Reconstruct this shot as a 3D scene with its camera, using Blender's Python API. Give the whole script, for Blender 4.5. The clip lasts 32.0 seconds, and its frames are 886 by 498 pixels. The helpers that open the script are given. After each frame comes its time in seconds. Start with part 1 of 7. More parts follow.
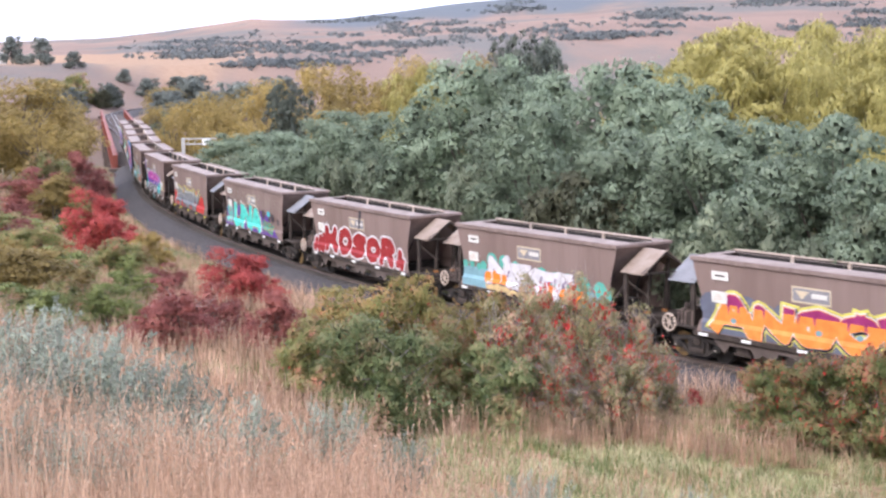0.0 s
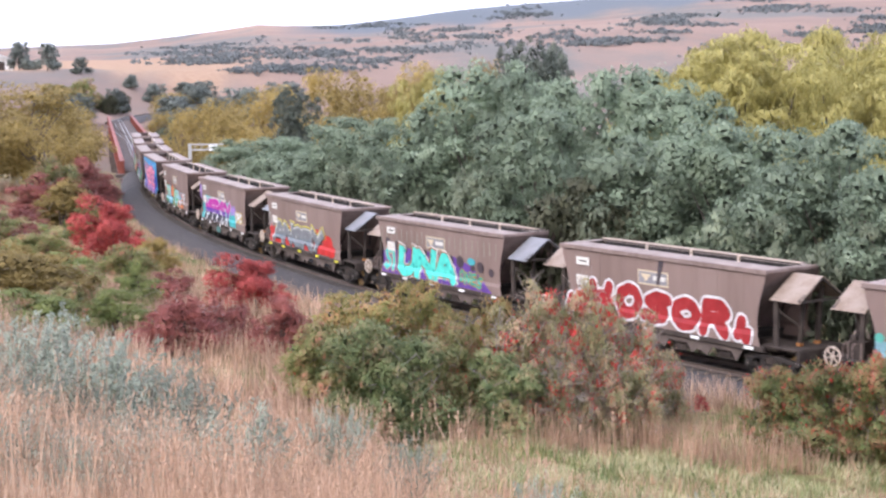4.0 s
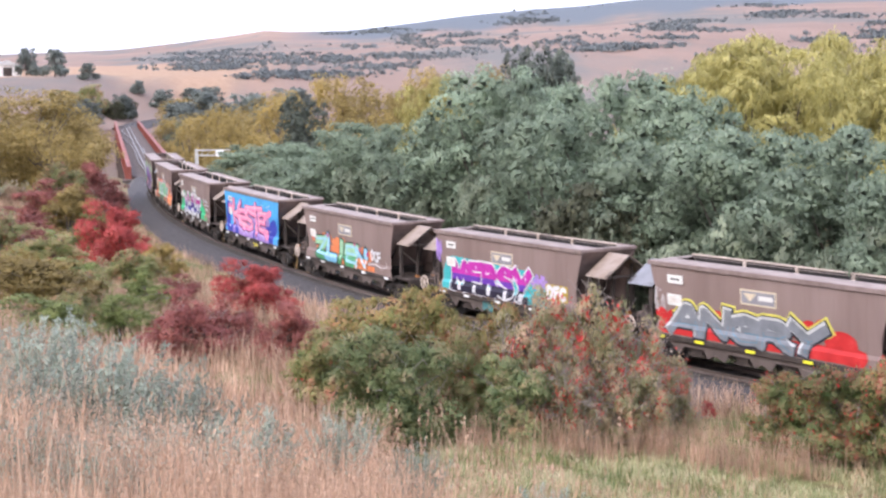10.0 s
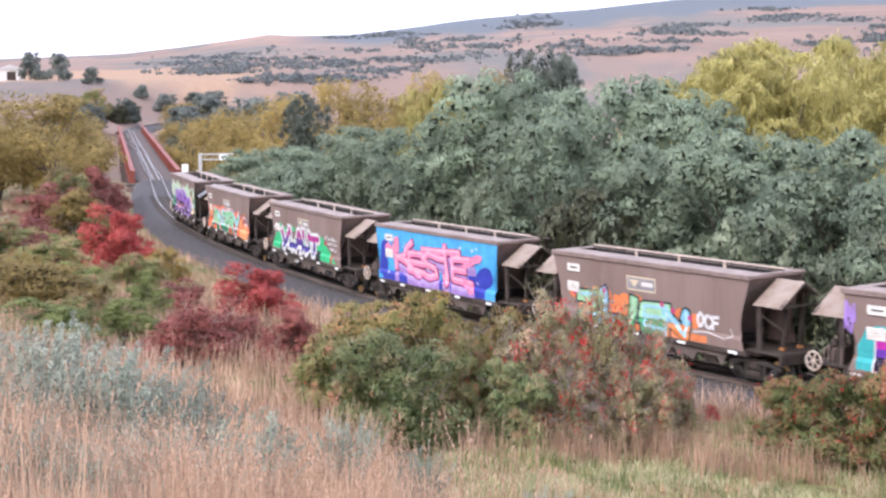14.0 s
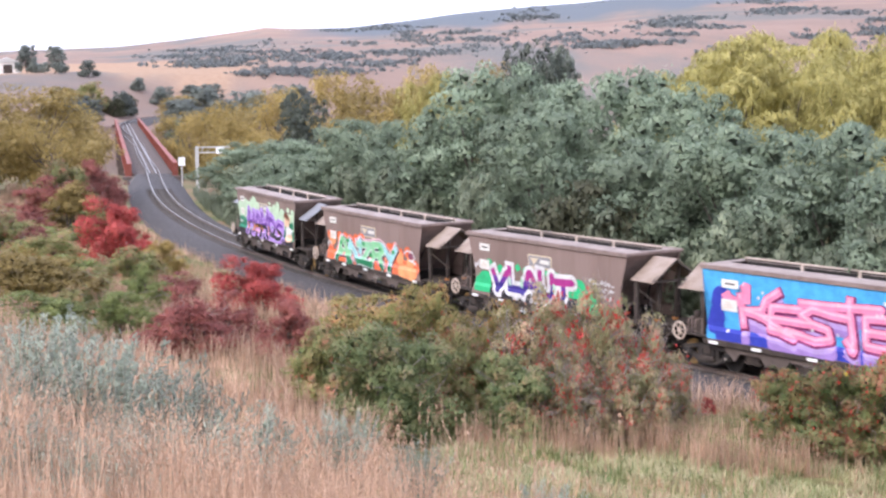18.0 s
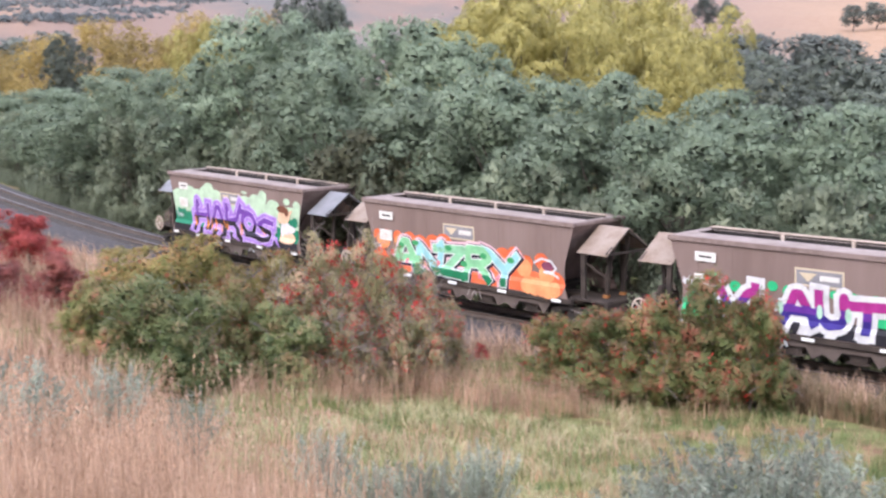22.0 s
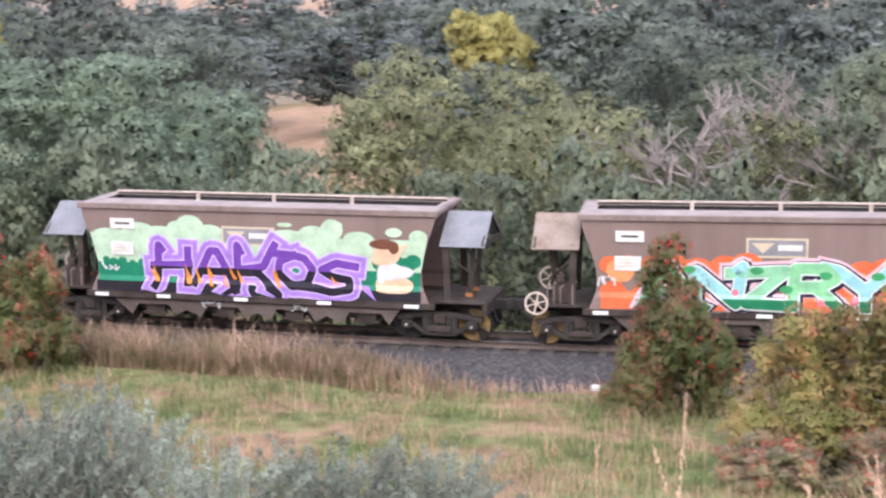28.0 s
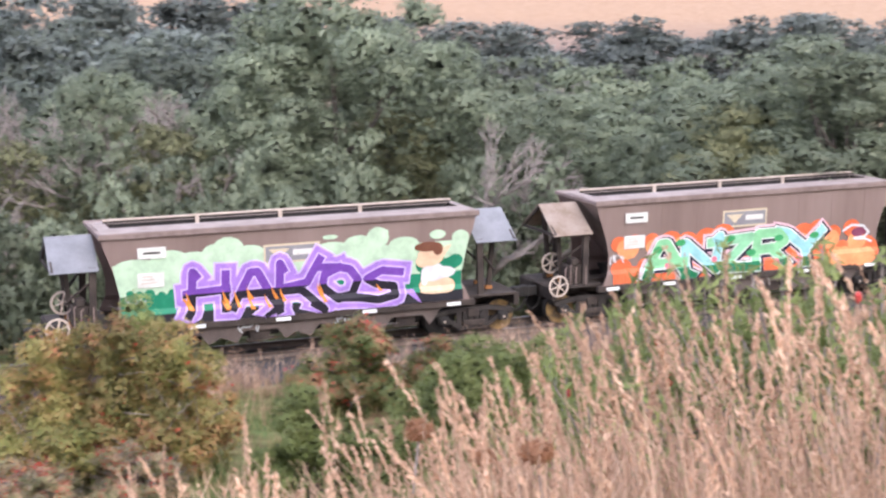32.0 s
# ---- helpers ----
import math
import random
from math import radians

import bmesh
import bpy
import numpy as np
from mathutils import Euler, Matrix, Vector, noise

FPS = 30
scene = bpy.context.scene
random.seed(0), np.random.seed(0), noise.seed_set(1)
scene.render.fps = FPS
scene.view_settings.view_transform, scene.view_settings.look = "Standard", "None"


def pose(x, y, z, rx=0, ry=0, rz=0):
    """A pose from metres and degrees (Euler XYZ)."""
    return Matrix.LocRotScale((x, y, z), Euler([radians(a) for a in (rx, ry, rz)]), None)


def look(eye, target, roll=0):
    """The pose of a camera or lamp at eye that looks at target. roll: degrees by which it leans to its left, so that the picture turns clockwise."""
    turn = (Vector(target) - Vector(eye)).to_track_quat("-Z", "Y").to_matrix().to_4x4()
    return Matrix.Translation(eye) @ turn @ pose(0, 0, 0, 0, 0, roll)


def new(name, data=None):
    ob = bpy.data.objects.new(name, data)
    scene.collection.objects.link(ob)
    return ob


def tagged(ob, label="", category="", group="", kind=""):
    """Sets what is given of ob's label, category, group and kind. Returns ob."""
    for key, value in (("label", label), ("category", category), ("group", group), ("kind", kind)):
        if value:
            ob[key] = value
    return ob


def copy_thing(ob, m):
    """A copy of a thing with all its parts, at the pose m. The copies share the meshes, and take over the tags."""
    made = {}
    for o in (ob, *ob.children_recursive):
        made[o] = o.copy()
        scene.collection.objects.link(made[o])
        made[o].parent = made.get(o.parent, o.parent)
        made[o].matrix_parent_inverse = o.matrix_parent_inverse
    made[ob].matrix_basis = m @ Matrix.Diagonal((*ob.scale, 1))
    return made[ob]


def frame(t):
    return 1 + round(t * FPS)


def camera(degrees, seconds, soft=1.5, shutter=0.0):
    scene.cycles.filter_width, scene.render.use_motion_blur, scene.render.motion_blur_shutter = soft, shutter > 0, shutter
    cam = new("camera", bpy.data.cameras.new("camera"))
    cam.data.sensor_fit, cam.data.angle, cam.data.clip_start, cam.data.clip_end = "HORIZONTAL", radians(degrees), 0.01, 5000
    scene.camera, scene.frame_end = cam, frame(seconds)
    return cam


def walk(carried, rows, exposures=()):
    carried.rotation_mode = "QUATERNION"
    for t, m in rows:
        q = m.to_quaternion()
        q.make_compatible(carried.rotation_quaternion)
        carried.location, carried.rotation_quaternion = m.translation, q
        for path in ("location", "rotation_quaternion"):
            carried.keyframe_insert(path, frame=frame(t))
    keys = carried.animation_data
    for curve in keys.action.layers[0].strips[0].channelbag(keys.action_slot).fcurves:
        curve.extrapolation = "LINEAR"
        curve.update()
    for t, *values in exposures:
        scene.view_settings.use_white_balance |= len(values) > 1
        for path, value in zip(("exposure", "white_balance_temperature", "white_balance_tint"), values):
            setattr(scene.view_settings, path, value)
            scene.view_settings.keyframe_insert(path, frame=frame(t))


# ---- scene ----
import itertools

# The camera stands on a hillside above the line and pans with the train.
EYE_Z = 9.09
PAN = [(0.0, 0.000, -6.900, -0.400), (0.5, 0.025, -6.906, -0.378), (1.0, 0.045, -6.887, -0.432), (1.5, 0.085, -6.856, -0.401),
       (2.0, 0.109, -6.843, -0.390), (2.5, 0.140, -6.813, -0.402), (3.0, 0.179, -6.754, -0.399), (3.5, 0.203, -6.713, -0.377),
       (5.5, 0.335, -6.596, -0.378), (6.0, 0.336, -6.578, -0.402), (6.5, 0.354, -6.556, -0.396), (7.0, 0.368, -6.539, -0.400),
       (7.5, 0.354, -6.496, -0.377), (8.0, 0.362, -6.495, -0.373), (8.5, 0.368, -6.496, -0.356), (9.0, 0.399, -6.498, -0.381),
       (9.5, 0.433, -6.496, -0.364), (10.0, 0.484, -6.470, -0.397), (10.5, 0.530, -6.440, -0.360), (11.0, 0.582, -6.377, -0.394),
       (11.5, 0.577, -6.360, -0.353), (12.0, 0.598, -6.339, -0.419), (12.5, 0.601, -6.332, -0.404), (13.0, 0.622, -6.313, -0.400),
       (13.5, 0.618, -6.318, -0.426), (14.0, 0.610, -6.325, -0.436), (14.5, 0.593, -6.342, -0.405), (16.5, 0.457, -6.450, -0.440),
       (17.0, 0.488, -6.484, -0.437), (17.5, 0.517, -6.505, -0.443), (18.0, 0.494, -6.582, -0.414), (18.5, 0.368, -6.644, -0.403),
       (19.0, -0.044, -6.671, -0.374), (19.5, -0.424, -6.699, -0.371), (20.0, -0.992, -6.750, -0.308), (20.5, -1.481, -7.141, -0.379),
       (21.0, -3.599, -7.559, -0.122), (21.5, -5.885, -8.160, -0.024), (22.0, -7.998, -8.507, 0.023), (22.5, -10.065, -8.802, -0.020),
       (23.0, -12.724, -9.125, 0.046), (23.5, -14.866, -9.303, -0.002), (24.0, -17.234, -9.213, -0.054), (24.5, -19.031, -9.293, -0.107),
       (26.5, -27.190, -9.779, -0.295), (27.0, -29.065, -9.922, -0.438), (27.5, -31.974, -10.114, -0.273), (28.0, -34.911, -10.308, -0.183),
       (28.5, -37.484, -10.584, -0.249), (29.0, -40.780, -10.758, -0.189), (29.5, -46.080, -10.410, 0.215), (30.0, -49.878, -10.086, 0.165),
       (30.5, -51.406, -10.110, -0.136), (31.0, -53.814, -10.035, -0.424), (31.5, -59.286, -9.822, -0.057), (32.0, -63.314, -9.609, 0.040)]


def aim(yaw, pitch, roll):
    """The pose of the eye that looks along yaw (to the left of +y) and pitch."""
    way = Vector((-math.sin(radians(yaw)) * math.cos(radians(pitch)), math.cos(radians(yaw)) * math.cos(radians(pitch)), math.sin(radians(pitch))))
    eye = Vector((0, 0, EYE_Z))
    return look(eye, eye + way * 10, roll)


cam = camera(32.2, 32.0, soft=2.45, shutter=0.5)
walk(cam, [(t, aim(a, b, c)) for t, a, b, c in PAN])

# Light: a bright, thinly overcast sky with a weak, very wide sun from behind the camera's left shoulder.
SUN_AZ, SUN_EL = 215.0, 42.0
world = bpy.data.worlds.new("sky")
scene.world = world
world.use_nodes = True
wn = world.node_tree.nodes
sky = wn.new("ShaderNodeTexSky")
sky.sky_type = "NISHITA"
sky.sun_disc = False
sky.sun_elevation = radians(SUN_EL)
sky.sun_rotation = radians(SUN_AZ)
sky.air_density, sky.dust_density, sky.ozone_density = 1.0, 6.0, 1.0
haze = wn.new("ShaderNodeMix")
haze.data_type = "RGBA"
haze.inputs["Factor"].default_value = 0.7
haze.inputs["B"].default_value = (7.9, 8.25, 10.7, 1)
world.node_tree.links.new(sky.outputs[0], haze.inputs["A"])
world.node_tree.links.new(haze.outputs["Result"], wn["Background"].inputs[0])
wn["Background"].inputs[1].default_value = 0.15
sun = new("sun", bpy.data.lights.new("sun", "SUN"))
sun.data.energy, sun.data.angle, sun.data.color = 0.7, radians(30), (1.0, 0.97, 0.94)
sa, se = radians(SUN_AZ), radians(SUN_EL)
sun.matrix_world = look((60 * math.sin(sa), 60 * math.cos(sa), 60), (0, 0, 60 - 60 * math.tan(se)))
scene.view_settings.exposure = 1.08


# ---- materials ----
def material(name, rough=0.8, metal=0.0, spec=0.3):
    m = bpy.data.materials.new(name)
    m.use_nodes = True
    b = m.node_tree.nodes["Principled BSDF"]
    b.inputs["Roughness"].default_value = rough
    b.inputs["Metallic"].default_value = metal
    b.inputs["Specular IOR Level"].default_value = spec
    return m, m.node_tree.nodes, m.node_tree.links, b


def ramp(nodes, stops):
    r = nodes.new("ShaderNodeValToRGB")
    while len(r.color_ramp.elements) < len(stops):
        r.color_ramp.elements.new(0.5)
    for e, (at, c) in zip(r.color_ramp.elements, stops):
        e.position, e.color = at, (*c, 1)
    return r


def noise_tex(nodes, links, coord, scale, detail=4.0, rough=0.6):
    n = nodes.new("ShaderNodeTexNoise")
    n.inputs["Scale"].default_value, n.inputs["Detail"].default_value, n.inputs["Roughness"].default_value = scale, detail, rough
    links.new(coord, n.inputs["Vector"])
    return n


def mix(nodes, links, fac, a, b, mode="MIX"):
    x = nodes.new("ShaderNodeMix")
    x.data_type, x.blend_type = "RGBA", mode
    for sock, v in ((x.inputs["Factor"], fac), (x.inputs["A"], a), (x.inputs["B"], b)):
        if isinstance(v, (int, float)):
            sock.default_value = v
        elif isinstance(v, tuple):
            sock.default_value = (*v, 1)
        else:
            links.new(v, sock)
    return x.outputs["Result"]


def rough_paint(name, stops, scale=3.0, rough=0.75, metal=0.0, bump=0.15, fine=40.0, streak=False, spec=0.3):
    """A worn surface: colour by a large noise over a fine one, with slight relief. streak: stretched down the surface."""
    m, nodes, links, b = material(name, rough, metal, spec)
    co = nodes.new("ShaderNodeTexCoord").outputs["Object"]
    if streak:
        mp = nodes.new("ShaderNodeMapping")
        mp.inputs["Scale"].default_value = (1.0, 1.0, 0.12)
        links.new(co, mp.inputs["Vector"])
        co = mp.outputs["Vector"]
    big, small = noise_tex(nodes, links, co, scale, 5), noise_tex(nodes, links, co, fine, 3)
    r = ramp(nodes, stops)
    f = nodes.new("ShaderNodeMath")
    f.operation = "MULTIPLY_ADD"
    links.new(small.outputs[0], f.inputs[0])
    f.inputs[1].default_value = 0.35
    ad = nodes.new("ShaderNodeMath")
    ad.operation = "SUBTRACT"
    links.new(big.outputs[0], ad.inputs[0])
    ad.inputs[1].default_value = 0.17
    links.new(ad.outputs[0], f.inputs[2])
    links.new(f.outputs[0], r.inputs[0])
    links.new(r.outputs[0], b.inputs["Base Color"])
    bp = nodes.new("ShaderNodeBump")
    bp.inputs["Strength"].default_value, bp.inputs["Distance"].default_value = bump, 0.02
    links.new(small.outputs[0], bp.inputs["Height"])
    links.new(bp.outputs[0], b.inputs["Normal"])
    return m


def leaf_mat(name, stops, gloss=0.55, through_light=0.42, tone=0.25, spread=0.6, patchy=0.25, single=0.2):
    """Leaves: each one its own shade out of a range, whole plants shifted a little, light coming through."""
    m, nodes, links, b = material(name, gloss, 0.0, 0.35)
    geo = nodes.new("ShaderNodeNewGeometry")
    info = nodes.new("ShaderNodeObjectInfo")
    r = ramp(nodes, stops)
    sh = nodes.new("ShaderNodeMapRange")
    sh.inputs["To Min"].default_value, sh.inputs["To Max"].default_value = 0.5 - spread * single, 0.5 + spread * single
    links.new(geo.outputs["Random Per Island"], sh.inputs["Value"])
    co = nodes.new("ShaderNodeTexCoord").outputs["Object"]
    # neighbouring leaves turn together
    turn = noise_tex(nodes, links, co, 1.6, 2)
    tm = nodes.new("ShaderNodeMapRange")
    tm.clamp = False
    tm.inputs["From Min"].default_value, tm.inputs["From Max"].default_value = 0.36, 0.64
    tm.inputs["To Min"].default_value, tm.inputs["To Max"].default_value = spread * (single - 0.5), spread * (0.5 - single)
    links.new(turn.outputs[0], tm.inputs["Value"])
    both = nodes.new("ShaderNodeMath")
    links.new(sh.outputs[0], both.inputs[0])
    links.new(tm.outputs[0], both.inputs[1])
    links.new(both.outputs[0], r.inputs[0])
    n = noise_tex(nodes, links, co, 0.8, 3)
    hs = nodes.new("ShaderNodeHueSaturation")
    v = nodes.new("ShaderNodeMapRange")
    v.inputs["To Min"].default_value, v.inputs["To Max"].default_value = 1 - tone, 1 + tone
    links.new(info.outputs["Random"], v.inputs["Value"])
    v2 = nodes.new("ShaderNodeMapRange")
    v2.inputs["From Min"].default_value, v2.inputs["From Max"].default_value = 0.3, 0.7
    v2.inputs["To Min"].default_value, v2.inputs["To Max"].default_value = 1 - patchy, 1 + patchy
    links.new(n.outputs[0], v2.inputs["Value"])
    mu = nodes.new("ShaderNodeMath")
    mu.operation = "MULTIPLY"
    links.new(v.outputs[0], mu.inputs[0])
    links.new(v2.outputs[0], mu.inputs[1])
    links.new(r.outputs[0], hs.inputs["Color"])
    links.new(mu.outputs[0], hs.inputs["Value"])
    links.new(hs.outputs[0], b.inputs["Base Color"])
    tr = nodes.new("ShaderNodeBsdfTranslucent")
    links.new(hs.outputs[0], tr.inputs["Color"])
    ms = nodes.new("ShaderNodeMixShader")
    ms.inputs[0].default_value = through_light
    links.new(b.outputs[0], ms.inputs[1])
    links.new(tr.outputs[0], ms.inputs[2])
    links.new(ms.outputs[0], nodes["Material Output"].inputs[0])
    return m


M_STEEL = rough_paint("weathered_brown_steel", [(0.3, (0.182, 0.127, 0.112)), (0.5, (0.212, 0.15, 0.134)), (0.7, (0.24, 0.174, 0.157))], 0.55, 0.7, 0.0, 0.02, 5, True)
M_RIM = rough_paint("dusty_rim_steel", [(0.3, (0.15, 0.105, 0.093)), (0.6, (0.24, 0.18, 0.164))], 2.0, 0.7, 0.0, 0.08, 30)
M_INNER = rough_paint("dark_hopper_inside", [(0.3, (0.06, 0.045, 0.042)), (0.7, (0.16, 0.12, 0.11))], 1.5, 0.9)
M_UNDER = rough_paint("grimy_underframe", [(0.3, (0.026, 0.02, 0.018)), (0.7, (0.078, 0.06, 0.052))], 2.0, 0.85, 0.0, 0.2)
M_DARK = rough_paint("grime_and_hopper_shade", [(0.3, (0.012, 0.011, 0.011)), (0.7, (0.04, 0.035, 0.033))], 3.0, 0.8)
M_HOODRUST = rough_paint("rust_stained_hood", [(0.3, (0.17, 0.115, 0.08)), (0.5, (0.25, 0.19, 0.155)), (0.7, (0.31, 0.25, 0.215))], 1.6, 0.75, 0.0, 0.05, 20)
M_HOODGREY = rough_paint("grey_galvanised_hood", [(0.3, (0.15, 0.15, 0.165)), (0.7, (0.23, 0.23, 0.25))], 1.6, 0.6, 0.0, 0.05, 20)
M_WHITE = rough_paint("white_plate", [(0.3, (0.55, 0.53, 0.5)), (0.7, (0.78, 0.76, 0.73))], 4.0, 0.6)
M_RAIL = rough_paint("rail_steel", [(0.3, (0.07, 0.05, 0.042)), (0.7, (0.13, 0.1, 0.085))], 2.0, 0.6)
M_RAILTOP = rough_paint("polished_rail_head", [(0.3, (0.3, 0.28, 0.27)), (0.7, (0.42, 0.4, 0.39))], 3.0, 0.4, 1.0, 0.02)
M_SLEEPER = rough_paint("grey_timber_sleeper", [(0.3, (0.06, 0.05, 0.045)), (0.7, (0.12, 0.105, 0.096))], 5.0, 0.9)
M_BALLAST = rough_paint("blue_stone_ballast", [(0.25, (0.026, 0.023, 0.024)), (0.5, (0.063, 0.057, 0.059)), (0.75, (0.12, 0.11, 0.11))], 9.0, 0.95, 0.0, 0.8, 14)
M_BRIDGE = rough_paint("red_oxide_girder", [(0.3, (0.17, 0.045, 0.034)), (0.7, (0.27, 0.085, 0.065))], 0.8, 0.65)
M_BARK = rough_paint("grey_brown_bark", [(0.3, (0.07, 0.055, 0.045)), (0.7, (0.19, 0.16, 0.14))], 6.0, 0.95, 0.0, 0.5)
M_DEADWOOD = rough_paint("bleached_dead_wood", [(0.3, (0.2, 0.165, 0.15)), (0.7, (0.36, 0.31, 0.29))], 5.0, 0.9)
M_CONCRETE = rough_paint("pale_concrete", [(0.3, (0.36, 0.35, 0.34)), (0.7, (0.55, 0.54, 0.52))], 3.0, 0.8)

M_YELLOW = rough_paint("yellow_wheel_paint", [(0.35, (0.09, 0.065, 0.045)), (0.65, (0.33, 0.2, 0.07))], 3.0, 0.7)
M_CREAM = rough_paint("cream_wheel_paint", [(0.3, (0.42, 0.33, 0.27)), (0.7, (0.6, 0.5, 0.43))], 5.0, 0.6)
M_PANEL = rough_paint("grey_blue_panel", [(0.3, (0.2, 0.19, 0.21)), (0.7, (0.27, 0.26, 0.28))], 3.0, 0.6)
M_GOLD = rough_paint("faded_gold_paint", [(0.3, (0.5, 0.41, 0.28)), (0.7, (0.64, 0.54, 0.4))], 5.0, 0.6)
M_REFLECT = rough_paint("white_reflector", [(0.3, (0.75, 0.75, 0.75)), (0.7, (0.88, 0.88, 0.87))], 4.0, 0.4)
M_LIME = rough_paint("yellow_reflector", [(0.3, (0.65, 0.62, 0.03)), (0.7, (0.8, 0.76, 0.06))], 4.0, 0.4)
M_DUST = rough_paint("dusty_roof_sheet", [(0.3, (0.21, 0.165, 0.15)), (0.7, (0.32, 0.265, 0.245))], 2.0, 0.8)
M_FRAME = rough_paint("oily_cast_frame", [(0.3, (0.02, 0.017, 0.016)), (0.7, (0.058, 0.048, 0.044))], 3.0, 0.7, 0.0, 0.2)
M_SKIRT = rough_paint("dark_skirt_steel", [(0.3, (0.085, 0.065, 0.058)), (0.7, (0.15, 0.118, 0.106))], 1.5, 0.8, 0.0, 0.1)
M_RUST = rough_paint("orange_rust", [(0.3, (0.3, 0.12, 0.04)), (0.7, (0.42, 0.2, 0.08))], 4.0, 0.8)

L_WATTLE = leaf_mat("silver_wattle_leaves", [(0.0, (0.145, 0.19, 0.127)), (0.5, (0.24, 0.299, 0.204)), (1.0, (0.379, 0.443, 0.325))])
L_DARKGREEN = leaf_mat("dark_eucalypt_leaves", [(0.0, (0.0829, 0.103, 0.0827)), (0.6, (0.162, 0.183, 0.145)), (1.0, (0.25, 0.271, 0.225))], tone=0.35)
L_GUM = leaf_mat("gum_leaves", [(0.0, (0.126, 0.152, 0.0955)), (0.5, (0.211, 0.242, 0.163)), (1.0, (0.332, 0.355, 0.246))], tone=0.25)
L_OLIVE = leaf_mat("olive_brown_leaves", [(0.0, (0.05, 0.055, 0.03)), (1.0, (0.15, 0.15, 0.09))])
L_WILLOW = leaf_mat("yellow_green_willow_leaves", [(0.0, (0.24, 0.22, 0.075)), (0.5, (0.39, 0.345, 0.12)), (1.0, (0.52, 0.455, 0.19))])
L_AUTUMN = leaf_mat("ochre_autumn_leaves", [(0.0, (0.21, 0.16, 0.058)), (0.5, (0.345, 0.255, 0.09)), (1.0, (0.45, 0.34, 0.135))])
L_RED = leaf_mat("crimson_leaves", [(0.0, (0.25, 0.0504, 0.048)), (0.6, (0.475, 0.09, 0.0816)), (1.0, (0.575, 0.18, 0.15))])
L_MAROON = leaf_mat("maroon_leaves", [(0.0, (0.16, 0.0572, 0.0515)), (0.6, (0.332, 0.114, 0.0977)), (1.0, (0.442, 0.206, 0.161))])
L_HAW = leaf_mat("hawthorn_leaves_turning", [(0.0, (0.117, 0.173, 0.075)), (0.5, (0.234, 0.275, 0.12)), (0.8, (0.385, 0.33, 0.18)), (1.0, (0.468, 0.247, 0.165))], spread=1.0)
L_HAWBROWN = leaf_mat("brownish_hawthorn_leaves", [(0.0, (0.187, 0.209, 0.0935)), (0.45, (0.341, 0.308, 0.165)), (0.8, (0.495, 0.385, 0.242)), (1.0, (0.55, 0.297, 0.22))], spread=1.1)
L_GREEN = leaf_mat("fresh_green_leaves", [(0.0, (0.134, 0.179, 0.0616)), (0.6, (0.258, 0.297, 0.106)), (1.0, (0.392, 0.392, 0.162))])
L_SILVER = leaf_mat("silver_blue_shrub_leaves", [(0.0, (0.2, 0.225, 0.17)), (0.5, (0.3, 0.335, 0.265)), (1.0, (0.44, 0.475, 0.39))])
L_BERRY = leaf_mat("red_berries", [(0.0, (0.45, 0.03, 0.03)), (1.0, (0.6, 0.06, 0.05))], 0.3, 0.0, 0.1)
L_STRAW = leaf_mat("dry_straw_grass", [(0.0, (0.323, 0.202, 0.134)), (0.5, (0.506, 0.329, 0.228)), (1.0, (0.644, 0.45, 0.329))], 0.7, 0.3, 0.1, spread=1.0, patchy=0.35, single=0.35)
L_REDGRASS = leaf_mat("russet_dry_grass", [(0.0, (0.3, 0.18, 0.125)), (0.5, (0.46, 0.3, 0.21)), (1.0, (0.6, 0.43, 0.32))], 0.7, 0.3, 0.1, spread=1.0, patchy=0.4, single=0.35)
L_MEADOW = leaf_mat("meadow_grass", [(0.0, (0.123, 0.184, 0.063)), (0.45, (0.247, 0.258, 0.108)), (0.75, (0.399, 0.313, 0.18)), (1.0, (0.437, 0.258, 0.162))], 0.7, 0.3, 0.1, spread=1.2, patchy=0.3, single=0.12)
L_HAWRUST = leaf_mat("rusty_hawthorn_leaves", [(0.0, (0.165, 0.22, 0.0771)), (0.45, (0.297, 0.297, 0.121)), (0.75, (0.364, 0.264, 0.143)), (1.0, (0.484, 0.209, 0.143))], spread=1.0)
# Darker, redder copy of the rusty hawthorn colours, for the right-hand bushes.
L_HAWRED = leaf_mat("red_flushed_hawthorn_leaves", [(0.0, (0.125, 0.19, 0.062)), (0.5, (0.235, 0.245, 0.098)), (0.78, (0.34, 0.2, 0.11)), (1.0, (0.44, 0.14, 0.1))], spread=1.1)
# Blue-grey haze of distance is mixed into these far leaf colours.
L_HAZEGUM = leaf_mat("hazed_gum_leaves", [(0.0, (0.124, 0.143, 0.13)), (0.6, (0.193, 0.214, 0.19)), (1.0, (0.268, 0.291, 0.256))], tone=0.35)
# Bluish haze is painted into the leaf colours of the hill scrub.
L_HAZESCRUB = leaf_mat("hazed_scrub_leaves", [(0.0, (0.115, 0.13, 0.13)), (0.6, (0.16, 0.175, 0.175)), (1.0, (0.21, 0.225, 0.22))], tone=0.1)
L_OLIVEGREEN = leaf_mat("olive_green_leaves", [(0.0, (0.154, 0.168, 0.087)), (0.6, (0.28, 0.28, 0.152)), (1.0, (0.42, 0.399, 0.232))])
L_WEED = leaf_mat("brown_green_weeds", [(0.0, (0.13, 0.14, 0.06)), (0.4, (0.23, 0.17, 0.1)), (1.0, (0.36, 0.24, 0.17))], 0.7, 0.3, 0.1, spread=1.1)
